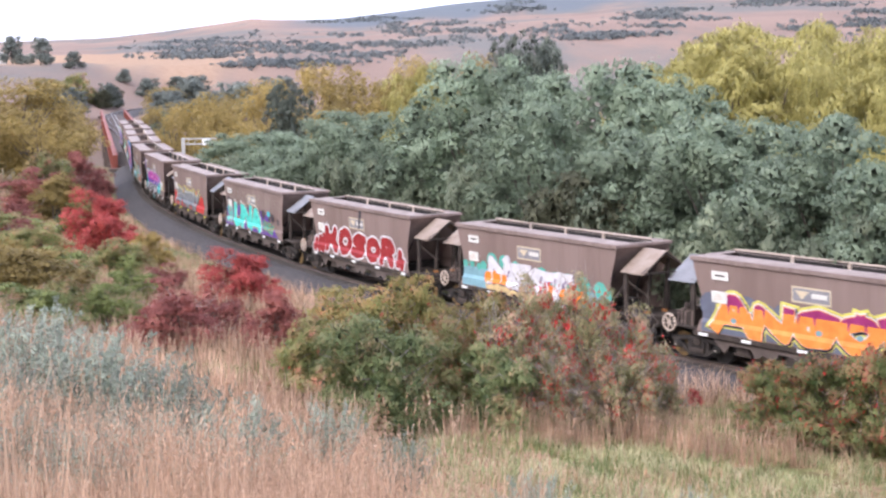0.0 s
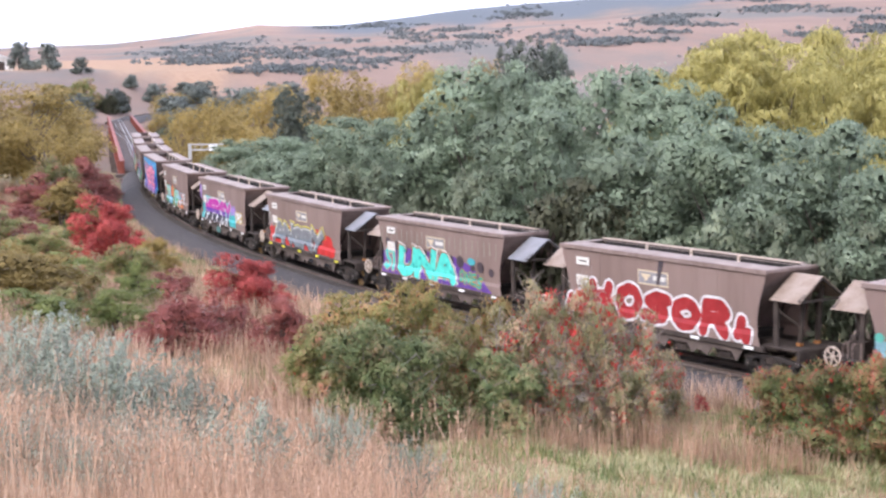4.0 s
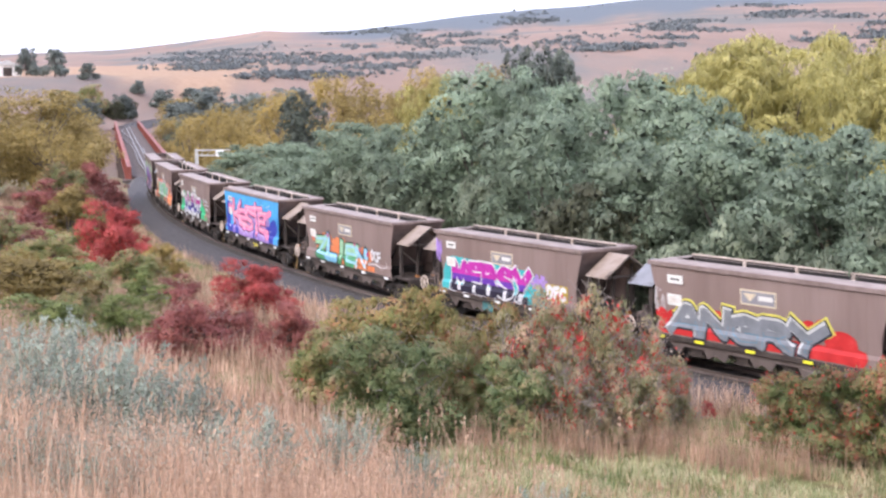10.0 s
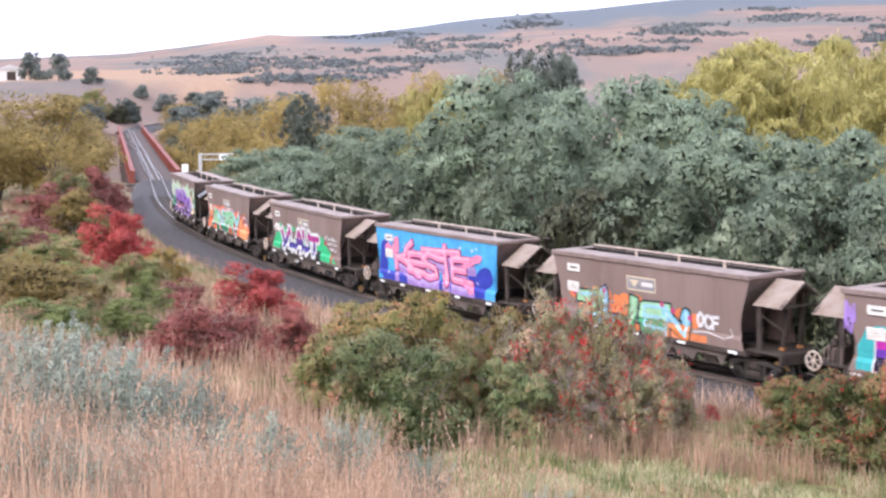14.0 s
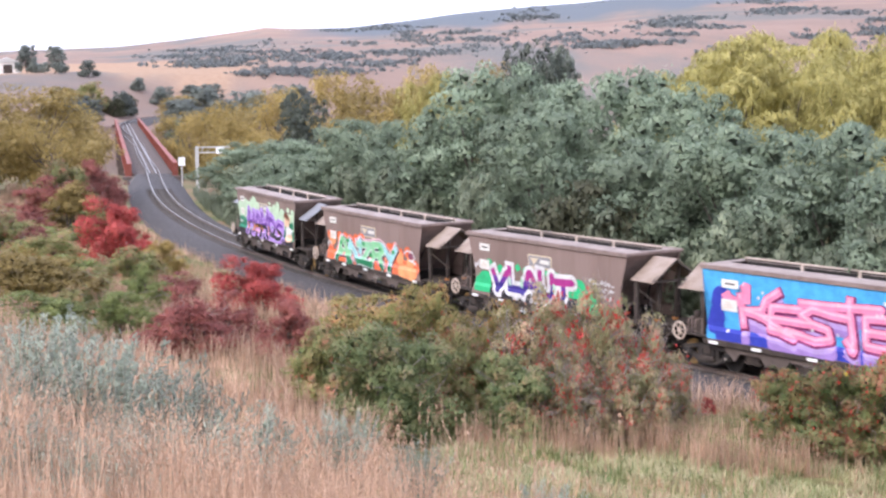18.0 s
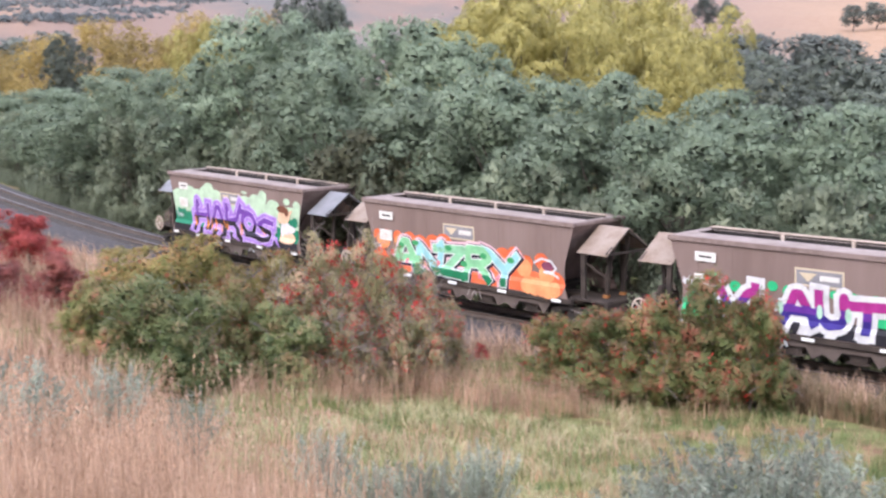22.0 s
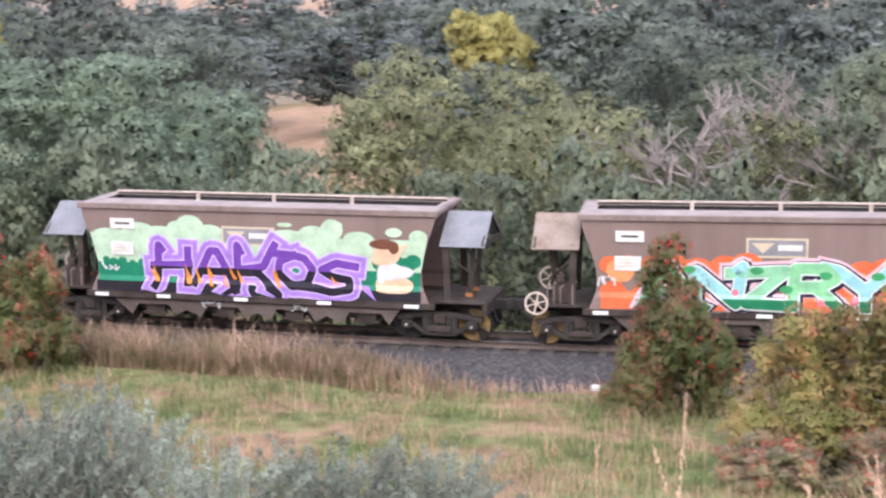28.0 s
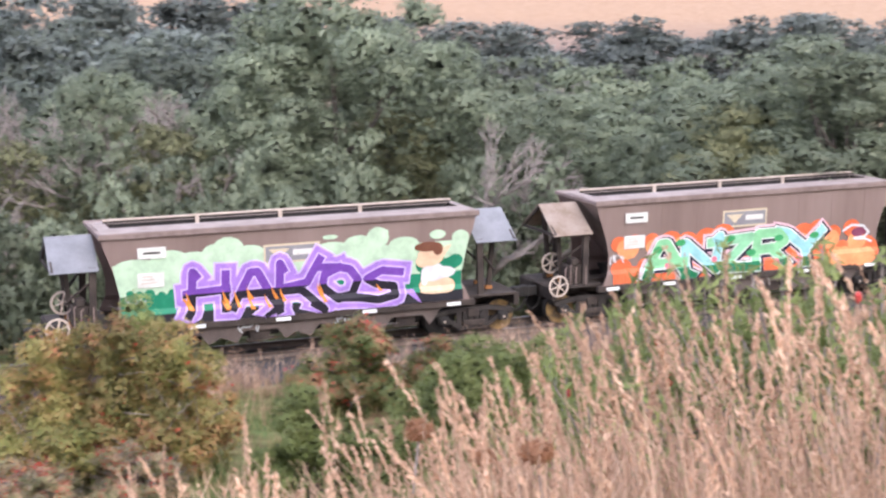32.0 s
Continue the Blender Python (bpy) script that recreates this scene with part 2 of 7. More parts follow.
L_PALEMEADOW = leaf_mat("pale_meadow_grass", [(0.0, (0.27, 0.3, 0.13)), (0.5, (0.42, 0.4, 0.22)), (1.0, (0.55, 0.46, 0.31))], 0.7, 0.3, 0.1, spread=1.0)
L_HAWGOLD = leaf_mat("golden_hawthorn_leaves", [(0.0, (0.19, 0.218, 0.068)), (0.5, (0.323, 0.277, 0.102)), (0.8, (0.399, 0.244, 0.111)), (1.0, (0.475, 0.185, 0.102))], spread=1.0)
L_THISTLE = leaf_mat("dead_thistle_brown", [(0.0, (0.2, 0.1, 0.05)), (1.0, (0.42, 0.22, 0.13))])


# ---- geometry helpers ----
def np_mesh(name, verts, faces, mats, index=None, smooth=False):
    """A mesh from arrays: faces is a list of arrays with 3 or 4 columns."""
    me = bpy.data.meshes.new(name)
    verts = np.asarray(verts, np.float32)
    faces = [np.asarray(f, np.int32) for f in faces if len(f)]
    size = np.concatenate([np.full(len(f), f.shape[1], np.int32) for f in faces])
    loops = np.concatenate([f.ravel() for f in faces])
    me.vertices.add(len(verts))
    me.vertices.foreach_set("co", verts.ravel())
    me.loops.add(len(loops))
    me.loops.foreach_set("vertex_index", loops)
    me.polygons.add(len(size))
    me.polygons.foreach_set("loop_start", np.concatenate([[0], np.cumsum(size)[:-1]]).astype(np.int32))
    me.polygons.foreach_set("loop_total", size)
    if smooth:
        me.polygons.foreach_set("use_smooth", np.ones(len(size), bool))
    for m in mats if isinstance(mats, (list, tuple)) else [mats]:
        me.materials.append(m)
    if index is not None:
        me.polygons.foreach_set("material_index", np.asarray(index, np.int32))
    me.update(calc_edges=True)
    me.validate()
    return me


def part(name, bm, mat, parent, label="", smooth=False):
    """Links a bmesh (or a finished mesh) as one mesh object under a thing or a part."""
    if isinstance(bm, bmesh.types.BMesh):
        me = bpy.data.meshes.new(name)
        bmesh.ops.recalc_face_normals(bm, faces=bm.faces)
        bm.to_mesh(me)
        bm.free()
        me.materials.append(mat)
        if smooth:
            me.polygons.foreach_set("use_smooth", np.ones(len(me.polygons), bool))
    else:
        me = bm
    ob = new(name, me)
    ob.parent = parent
    if label:
        tagged(ob, label)
    return ob


def box(bm, x0, x1, y0, y1, z0, z1, bevel=0.0):
    vs = [bm.verts.new(p) for p in ((x0, y0, z0), (x1, y0, z0), (x1, y1, z0), (x0, y1, z0), (x0, y0, z1), (x1, y0, z1), (x1, y1, z1), (x0, y1, z1))]
    fs = [bm.faces.new([vs[i] for i in q]) for q in ((3, 2, 1, 0), (4, 5, 6, 7), (0, 1, 5, 4), (1, 2, 6, 5), (2, 3, 7, 6), (3, 0, 4, 7))]
    if bevel:
        es = list({e for f in fs for e in f.edges})
        bmesh.ops.bevel(bm, geom=es, offset=bevel, segments=1, affect="EDGES")
    return vs


def bar(bm, a, b, w, h=None, sides=0):
    """A beam (or a round bar with that many sides) from a to b."""
    a, b = Vector(a), Vector(b)
    d = (b - a).normalized()
    up = Vector((0, 0, 1)) if abs(d.z) < 0.9 else Vector((0, 1, 0))
    s = d.cross(up).normalized()
    u = s.cross(d)
    h = h or w
    if sides:
        ring = [(math.cos(2 * math.pi * k / sides) * w / 2, math.sin(2 * math.pi * k / sides) * w / 2) for k in range(sides)]
    else:
        ring = [(-w / 2, -h / 2), (w / 2, -h / 2), (w / 2, h / 2), (-w / 2, h / 2)]
    va = [bm.verts.new(a + s * p + u * q) for p, q in ring]
    vb = [bm.verts.new(b + s * p + u * q) for p, q in ring]
    n = len(ring)
    for k in range(n):
        bm.faces.new((va[k], va[(k + 1) % n], vb[(k + 1) % n], vb[k]))
    bm.faces.new(va[::-1])
    bm.faces.new(vb)


def prism(bm, pts, y0, y1):
    """An outline in x and z, made solid from y0 to y1."""
    a = [bm.verts.new((x, y0, z)) for x, z in pts]
    b = [bm.verts.new((x, y1, z)) for x, z in pts]
    n = len(pts)
    for k in range(n):
        bm.faces.new((a[k], a[(k + 1) % n], b[(k + 1) % n], b[k]))
    bm.faces.new(a[::-1])
    bm.faces.new(b)


def plate(bm, pts, thick):
    """A flat sheet of any outline in space, thickened both ways."""
    ps = [Vector(p) for p in pts]
    n = (ps[1] - ps[0]).cross(ps[2] - ps[0]).normalized() * thick / 2
    a = [bm.verts.new(p - n) for p in ps]
    b = [bm.verts.new(p + n) for p in ps]
    k = len(ps)
    for i in range(k):
        bm.faces.new((a[i], a[(i + 1) % k], b[(i + 1) % k], b[i]))
    bm.faces.new(a[::-1])
    bm.faces.new(b)


def disc(bm, c, r, w, sides=20):
    """A wheel blank about the y axis."""
    ra = [bm.verts.new((c[0] + r * math.cos(2 * math.pi * k / sides), c[1] - w / 2, c[2] + r * math.sin(2 * math.pi * k / sides))) for k in range(sides)]
    rb = [bm.verts.new((v.co.x, c[1] + w / 2, v.co.z)) for v in ra]
    for k in range(sides):
        bm.faces.new((ra[k], ra[(k + 1) % sides], rb[(k + 1) % sides], rb[k]))
    bm.faces.new(ra[::-1])
    bm.faces.new(rb)


def ring(bm, c, r, tube, sides=18, n=6):
    """A hoop about the y axis."""
    rows = []
    for k in range(sides):
        a = 2 * math.pi * k / sides
        rows.append([bm.verts.new((c[0] + math.cos(a) * (r + tube * math.cos(2 * math.pi * j / n)), c[1] + tube * math.sin(2 * math.pi * j / n), c[2] + math.sin(a) * (r + tube * math.cos(2 * math.pi * j / n)))) for j in range(n)])
    for k in range(sides):
        for j in range(n):
            bm.faces.new((rows[k][j], rows[(k + 1) % sides][j], rows[(k + 1) % sides][(j + 1) % n], rows[k][(j + 1) % n]))


# ---- the line: its course, level and the ground ----
COURSE = [(15, 500), (-25, 445), (-52, 395), (-66.5, 345), (-64.0, 299.2), (-41.3, 200.2), (-33.2, 164.6), (-30.44, 153.26), (-27.89, 141.65), (-25.35, 130.13), (-22.7, 118.7), (-19.75, 107.65), (-16.34, 96.92),
          (-12.53, 86.66), (-8.18, 76.82), (-3.46, 67.41), (1.83, 58.53), (7.42, 49.88), (13.43, 41.74), (19.79, 33.99), (26.62, 26.62), (33.94, 19.75), (41.56, 13.07),
          (60.1, -2.9), (90.1, -27.9), (140.1, -65.9), (220.1, -119.9)]


def spline(points, step=0.25):
    p = np.array(points, float)
    out = []
    for i in range(len(p) - 1):
        a, b, c, d = p[max(i - 1, 0)], p[i], p[i + 1], p[min(i + 2, len(p) - 1)]
        lab, lbc, lcd = max(np.hypot(*(b - a)), 1e-6), np.hypot(*(c - b)), max(np.hypot(*(d - c)), 1e-6)
        m1 = (c - b) / lbc if i == 0 else ((b - a) / lab * lbc + (c - b) / lbc * lab) / (lab + lbc)
        m2 = (c - b) / lbc if i == len(p) - 2 else ((c - b) / lbc * lcd + (d - c) / lcd * lbc) / (lbc + lcd)
        k = np.linspace(0, 1, max(int(lbc / step), 2), endpoint=False)[:, None]
        out.append((2 * k**3 - 3 * k**2 + 1) * b + (k**3 - 2 * k**2 + k) * lbc * m1 + (3 * k**2 - 2 * k**3) * c + (k**3 - k**2) * lbc * m2)
    return np.concatenate(out + [p[-1:]])


LINE = spline(COURSE)
LINE_S = np.concatenate([[0], np.cumsum(np.hypot(*np.diff(LINE, axis=0).T))])
LINE_S -= LINE_S[np.argmin(np.abs(LINE[:, 0] - LINE[:, 1]) + 1e3 * (LINE[:, 0] < 0))]
LINE_T = np.gradient(LINE, axis=0)
LINE_T /= np.hypot(*LINE_T.T)[:, None]


def rail_z(x, y):
    u = (np.asarray(x) - np.asarray(y)) / 1.4142
    return 0.0105 * np.clip(u, -46, 70) + np.interp(u, [-90, -63, -50, -35, -15, 10, 30], [0.19, 0.17, 0.13, 0.08, -0.05, -0.03, 0.0])


def on_line(s):
    """Place, direction and level of the track at arc length s."""
    x, y = np.interp(s, LINE_S, LINE[:, 0]), np.interp(s, LINE_S, LINE[:, 1])
    tx, ty = np.interp(s, LINE_S, LINE_T[:, 0]), np.interp(s, LINE_S, LINE_T[:, 1])
    n = np.hypot(tx, ty)
    return x, y, tx / n, ty / n, rail_z(x, y)


BRIDGE = (np.interp(-148, -LINE[:, 1], LINE_S), np.interp(-300, -LINE[:, 1], LINE_S))
BR_NEAR, BR_FAR = max(BRIDGE), min(BRIDGE)
COARSE = np.arange(0, len(LINE), 6)


def across(x, y):
    """Distance from the track (positive on the camera's side) and arc length."""
    x, y = np.atleast_1d(x).astype(float), np.atleast_1d(y).astype(float)
    d, s = np.empty(len(x)), np.empty(len(x))
    for i in range(0, len(x), 4000):
        dx, dy = x[i:i + 4000, None] - LINE[None, COARSE, 0], y[i:i + 4000, None] - LINE[None, COARSE, 1]
        k = np.argmin(dx**2 + dy**2, axis=1)
        r = np.arange(len(k))
        tx, ty = LINE_T[COARSE[k], 0], LINE_T[COARSE[k], 1]
        d[i:i + 4000] = dx[r, k] * ty - dy[r, k] * tx
        s[i:i + 4000] = LINE_S[COARSE[k]] + dx[r, k] * tx + dy[r, k] * ty
    return d, s


def waves(x, y):
    return np.sin(x * 0.31 + 1.3) * np.cos(y * 0.27 + 0.4) + 0.6 * np.sin(x * 0.73 + y * 0.51 + 2.0) + 0.35 * np.sin(x * 1.7 - y * 1.3)


def ground(x, y):
    """The height of the ground."""
    x, y = np.atleast_1d(x).astype(float), np.atleast_1d(y).astype(float)
    d, s = across(x, y)
    zr = rail_z(*np.array([np.interp(s, LINE_S, LINE[:, 0]), np.interp(s, LINE_S, LINE[:, 1])]))
    near = np.interp(d, [-3000, -300, -100, -40, -15, -6, -3, 2.7, 3.5, 6, 14, 20, 24, 28, 33, 37, 50, 90, 400, 3000],
                     [-2, -3, -6, -5, -3.0, -1.7, -0.85, -0.85, -0.4, -0.05, 0.6, 1.7, 2.9, 4.6, 6.5, 7.6, 8.6, 9.5, 12, 20])
    dip = np.exp(-(((s - (BR_NEAR + BR_FAR) / 2) / 52) ** 4)) * 6.0
    z = zr + near - dip * np.interp(np.abs(d), [0, 60, 150], [1, 1, 0])
    r, az = np.hypot(x, y), np.degrees(np.arctan2(x, y))
    far = np.interp(az, [-180, -60, -30, -16.5, -12.3, -10.2, -8.1, -7, -6, -3.9, -1.8, 0.3, 2.4, 4.6, 9, 14, 20, 40, 70, 120, 180], [2, 1.5, 0.8, 0.76, 0.97, 1.22, 1.5, 1.67, 1.62, 1.64, 1.84, 2.09, 2.26, 2.42, 2.95, 3.1, 3.1, 2.6, 2.4, 3, 2])
    ridge = 9 + 2300 * np.tan(np.radians(far))
    hill = np.interp(r, [250, 420, 700, 1200, 1800, 2300, 4500], [0, 0.06, 0.19, 0.38, 0.62, 1.0, 1.02]) * ridge
    hill = hill * (1 + 0.05 * np.sin(x * 0.008 + 1) * np.cos(y * 0.006) * np.interp(r, [400, 1000], [0, 1]))
    hill = hill * (1 - np.interp(np.abs(d), [6, 24], [1, 0]) * np.interp(r, [230, 250, 370, 430], [0, 1, 1, 0]))
    left = np.exp(-(((az + 15) / 9) ** 2)) * np.interp(r, [280, 430, 620, 900], [0, 4.5, 4.5, 0])
    rough = waves(x, y) * np.interp(np.abs(d), [2, 6, 20], [0.0, 0.06, 0.14]) * np.interp(r, [0, 6, 300], [0.2, 1, 1])
    rough = rough + 0.42 * np.interp(s, [-26, -20, -9, -6, 2, 5, 60, 80], [0, 1, 1, 0, 0, 1, 1, 0]) * np.interp(d, [2.0, 2.9, 5, 9], [0, 1, 0.8, 0])
    flat = np.interp(r, [200, 450], [1, 0])
    left = left * np.interp(np.abs(d), [4, 15], [0, 1])
    rough = rough - 1.15 * np.exp(-((x + 5.5) ** 2) / 20 - (y - 17) ** 2 / 90)
    rough = rough + 0.45 * np.exp(-((x - 4.9) ** 2 + (y - 1.5) ** 2) / 12)
    rough = rough + 4.4 * np.exp(-(((az - 31) / 7) ** 2)) * np.interp(r, [66, 86, 128, 165], [0, 1, 1, 0])
    return np.where(r < 200, z, z * flat + (1 - flat) * np.minimum(z, 2)) + hill + left + rough


def build_ground():
    az = np.radians(np.concatenate([np.arange(-180, -34, 3.0), np.arange(-34, 90, 0.5), np.arange(90, 180, 3.0)]))
    rr = np.concatenate([[0.0], np.geomspace(0.8, 4800, 210)])
    A, R = np.meshgrid(az, rr[1:])
    x, y = (R * np.sin(A)).ravel(), (R * np.cos(A)).ravel()
    z = ground(x, y)
    n, m = len(az), len(rr) - 1
    V = np.concatenate([np.stack([x, y, z], 1), [[0, 0, ground(0, 0)[0]]]])
    i, j = np.meshgrid(np.arange(m - 1), np.arange(n), indexing="ij")
    a, b = i * n + j, i * n + (j + 1) % n
    quads = np.stack([a, b, b + n, a + n], -1).reshape(-1, 4)
    k = np.arange(n)
    tris = np.stack([np.full(n, n * m), (k + 1) % n, k], 1)
    ob = new("ground", np_mesh("ground", V, [quads, tris], M_GROUND, smooth=True))
    r, a = np.hypot(V[:, 0], V[:, 1]), np.degrees(np.arctan2(V[:, 0], V[:, 1]))
    wob = 30 * np.sin(a * 0.8) + 18 * np.sin(a * 2.3 + 1)
    pad = np.interp(a, [-60, -40, -8.5, -6], [0, 1, 1, 0]) * np.interp(r - wob, [390, 430, 600, 690], [0, 0.8, 0.8, 0])
    pad = np.maximum(pad, np.interp(a, [17, 24], [0, 1]) * np.interp(r, [280, 380, 1500, 2200], [0, 1.0, 0.9, 0.4]))
    pad = np.maximum(pad, np.interp(a, [26.5, 28, 33, 34.5], [0, 1, 1, 0]) * np.interp(r, [72, 80, 122, 130], [0, 1, 1, 0]))
    ob.data.attributes.new("paddock", "FLOAT", "POINT").data.foreach_set("value", pad.astype(np.float32))
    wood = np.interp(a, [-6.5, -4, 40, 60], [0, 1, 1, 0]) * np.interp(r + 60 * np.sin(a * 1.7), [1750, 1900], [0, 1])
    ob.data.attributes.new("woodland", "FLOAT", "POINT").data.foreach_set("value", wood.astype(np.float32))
    tagged(ob, "dry grassy hillside, green meadow and far brown hills", "ground", kind="structure")
    return ob


def ground_material():
    m, nodes, links, b = material("dry_meadow_and_hills", 0.95, 0.0, 0.1)
    geo = nodes.new("ShaderNodeNewGeometry")
    pos = geo.outputs["Position"]
    n1, n2, n3 = noise_tex(nodes, links, pos, 0.5, 6), noise_tex(nodes, links, pos, 1.7, 4), noise_tex(nodes, links, pos, 12.0, 3)
    grass = ramp(nodes, [(0.36, (0.11, 0.15, 0.055)), (0.5, (0.2, 0.2, 0.09)), (0.6, (0.3, 0.2, 0.13))])
    links.new(n1.outputs[0], grass.inputs[0])
    fine = ramp(nodes, [(0.3, (0.45, 0.42, 0.38)), (0.6, (1.0, 0.98, 0.95))])
    links.new(n2.outputs[0], fine.inputs[0])
    close = mix(nodes, links, 1.0, grass.outputs[0], fine.outputs[0], "MULTIPLY")
    hill = ramp(nodes, [(0.3, (0.195, 0.137, 0.114)), (0.55, (0.25, 0.175, 0.142)), (0.75, (0.32, 0.23, 0.175))])
    h1 = noise_tex(nodes, links, pos, 0.006, 4)
    links.new(h1.outputs[0], hill.inputs[0])
    # dark scrub in drawn-out patches across the hills
    mp = nodes.new("ShaderNodeMapping")
    mp.inputs["Scale"].default_value = (0.007, 0.0024, 0.0)
    links.new(pos, mp.inputs["Vector"])
    h2 = noise_tex(nodes, links, mp.outputs[0], 1.0, 6, 0.62)
    scrub = ramp(nodes, [(0.47, (0, 0, 0)), (0.56, (0.75, 0.75, 0.75))])
    links.new(h2.outputs[0], scrub.inputs[0])
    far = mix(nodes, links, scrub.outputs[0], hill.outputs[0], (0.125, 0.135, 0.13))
    at_node = nodes.new("ShaderNodeAttribute")
    at_node.attribute_name = "paddock"
    stubble = ramp(nodes, [(0.35, (0.31, 0.195, 0.122)), (0.65, (0.4, 0.265, 0.178))])
    links.new(n1.outputs[0], stubble.inputs[0])
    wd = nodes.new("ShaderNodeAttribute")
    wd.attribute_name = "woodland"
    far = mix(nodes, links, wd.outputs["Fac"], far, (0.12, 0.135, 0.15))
    ln = nodes.new("ShaderNodeVectorMath")
    ln.operation = "LENGTH"
    links.new(pos, ln.inputs[0])
    mr = nodes.new("ShaderNodeMapRange")
    mr.inputs["From Min"].default_value, mr.inputs["From Max"].default_value = 90, 260
    links.new(ln.outputs["Value"], mr.inputs["Value"])
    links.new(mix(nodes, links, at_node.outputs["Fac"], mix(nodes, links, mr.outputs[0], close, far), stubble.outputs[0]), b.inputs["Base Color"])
    bp = nodes.new("ShaderNodeBump")
    bp.inputs["Strength"].default_value, bp.inputs["Distance"].default_value = 0.6, 0.1
    links.new(n3.outputs[0], bp.inputs["Height"])
    links.new(bp.outputs[0], b.inputs["Normal"])
    return m


M_GROUND = ground_material()
build_ground()


def strip(name, s0, s1, step, profile, mats, owner=None, label="", kind="", category=""):
    """A band along the track: profile is offsets (to the left of travel) and heights over the rails."""
    ss = np.arange(s0, s1, step)
    x, y, tx, ty, z = on_line(ss)
    k = len(profile)
    V = np.stack([np.stack([x - ty * o, y + tx * o, z + h], 1) for o, h in profile], 1).reshape(-1, 3)
    i, j = np.meshgrid(np.arange(len(ss) - 1), np.arange(k - 1), indexing="ij")
    a = i * k + j
    ob = new(name, np_mesh(name, V, [np.stack([a, a + k, a + k + 1, a + 1], -1).reshape(-1, 4)[:, ::-1]], mats))
    if owner:
        ob.parent = owner
    return tagged(ob, label, category, kind=kind) if label else ob


# ---- the line: ballast, sleepers, rails, bridge ----
tagged(strip("ballast_bed", BR_NEAR, 150, 1.0, [(-2.7, -0.95), (-1.6, -0.24), (-1.2, -0.2), (1.2, -0.2), (1.6, -0.24), (2.7, -0.95)], M_BALLAST),
       "dark grey crushed-stone ballast under the rails", "ballast", kind="structure")
tagged(strip("far_ballast_bed", -430, BR_FAR, 2.0, [(-3.4, -0.95), (-1.9, -0.2), (1.9, -0.2), (3.4, -0.95)], M_BALLAST), "grey ballast beyond the bridge", "ballast", kind="structure")


def build_rails():
    track = tagged(new("railway_track"), "narrow-gauge railway track with worn steel rails on timber sleepers", "track", kind="structure")
    for side in (-1, 1):
        c = side * 0.567
        rail = strip("rail", -430, 150, 1.0, [(c - 0.06, -0.16), (c - 0.06, -0.145), (c - 0.012, -0.13), (c - 0.012, -0.045), (c - 0.034, -0.03), (c - 0.034, -0.004), (c + 0.034, -0.004), (c + 0.034, -0.03), (c + 0.012, -0.045), (c + 0.012, -0.13), (c + 0.06, -0.145), (c + 0.06, -0.16)], M_RAIL, track)
        head = strip("rail_head", -430, 150, 1.0, [(c - 0.03, -0.003), (c - 0.02, 0.0), (c + 0.02, 0.0), (c + 0.03, -0.003)], M_RAILTOP, rail, "polished running surface")
    return track


TRACK = build_rails()


def build_sleepers():
    """Timber sleepers under the rails: single parts where the line shows close, joined ones further off."""
    bm = bmesh.new()
    box(bm, -0.115, 0.115, -1.05, 1.05, -0.3, -0.165, 0.012)
    me = bpy.data.meshes.new("sleeper")
    bm.to_mesh(me)
    bm.free()
    me.materials.append(M_SLEEPER)
    rng = np.random.default_rng(4)
    for s in np.arange(-115, 60, 0.65):
        x, y, tx, ty, z = on_line(s + rng.uniform(-0.03, 0.03))
        ob = new("sleeper", me)
        ob.parent = TRACK
        ob.matrix_local = pose(x, y, z, 0, 0, math.degrees(math.atan2(ty, tx)) + rng.uniform(-1, 1))


build_sleepers()


def build_bridge():
    """The through-girder bridge: two red plate girders, a deck and concrete piers."""
    root = tagged(new("girder_bridge"), "long red steel plate-girder railway bridge", "bridge")
    xa, ya, _, _, za = on_line(BR_NEAR)
    xb, yb, _, _, zb = on_line(BR_FAR)
    L = math.hypot(xb - xa, yb - ya)
    root.matrix_world = pose(xa, ya, za, 0, 0, math.degrees(math.atan2(yb - ya, xb - xa)))
    spans = 7
    for s in (-1, 1):
        for k in range(spans):
            x0, x1 = L * k / spans + 0.06, L * (k + 1) / spans - 0.06
            bm = bmesh.new()
            box(bm, x0, x1, s * 2.2 - 0.03, s * 2.2 + 0.03, -1.3, 0.75)
            box(bm, x0, x1, s * 2.2 - 0.22, s * 2.2 + 0.22, 0.75, 0.82)
            box(bm, x0, x1, s * 2.2 - 0.22, s * 2.2 + 0.22, -1.37, -1.3)
            g = part("girder", bm, M_BRIDGE, root, "red-oxide plate girder")
            for x in np.arange(x0 + 0.1, x1, 2.2):
                bm = bmesh.new()
                box(bm, x - 0.03, x + 0.03, s * 2.2 - 0.2, s * 2.2 + 0.2, -1.3, 0.75)
                part("stiffener", bm, M_BRIDGE, g)
    bm = bmesh.new()
    box(bm, 0, L, -1.9, 1.9, -0.34, -0.2)
    part("deck", bm, M_DECK, root, "dark timber deck")
    for s in (-0.3, 0.3):
        bm = bmesh.new()
        box(bm, -1.0, L, s - 0.05, s + 0.05, -0.16, -0.03, 0.01)
        part("guard_rail", bm, M_RAILTOP, root, "bright inner guard rail")
    for k in range(1, spans):
        bm = bmesh.new()
        box(bm, L * k / spans - 0.5, L * k / spans + 0.5, -2.6, 2.6, -9, -1.37, 0.05)
        part("pier", bm, M_DECK, root, "dark pier")
    for x in (-0.7, L + 0.7):
        bm = bmesh.new()
        box(bm, x - 0.65, x + 0.65, -2.9, 2.9, -6, -0.4, 0.05)
        part("abutment", bm, M_DECK, root, "dark abutment")


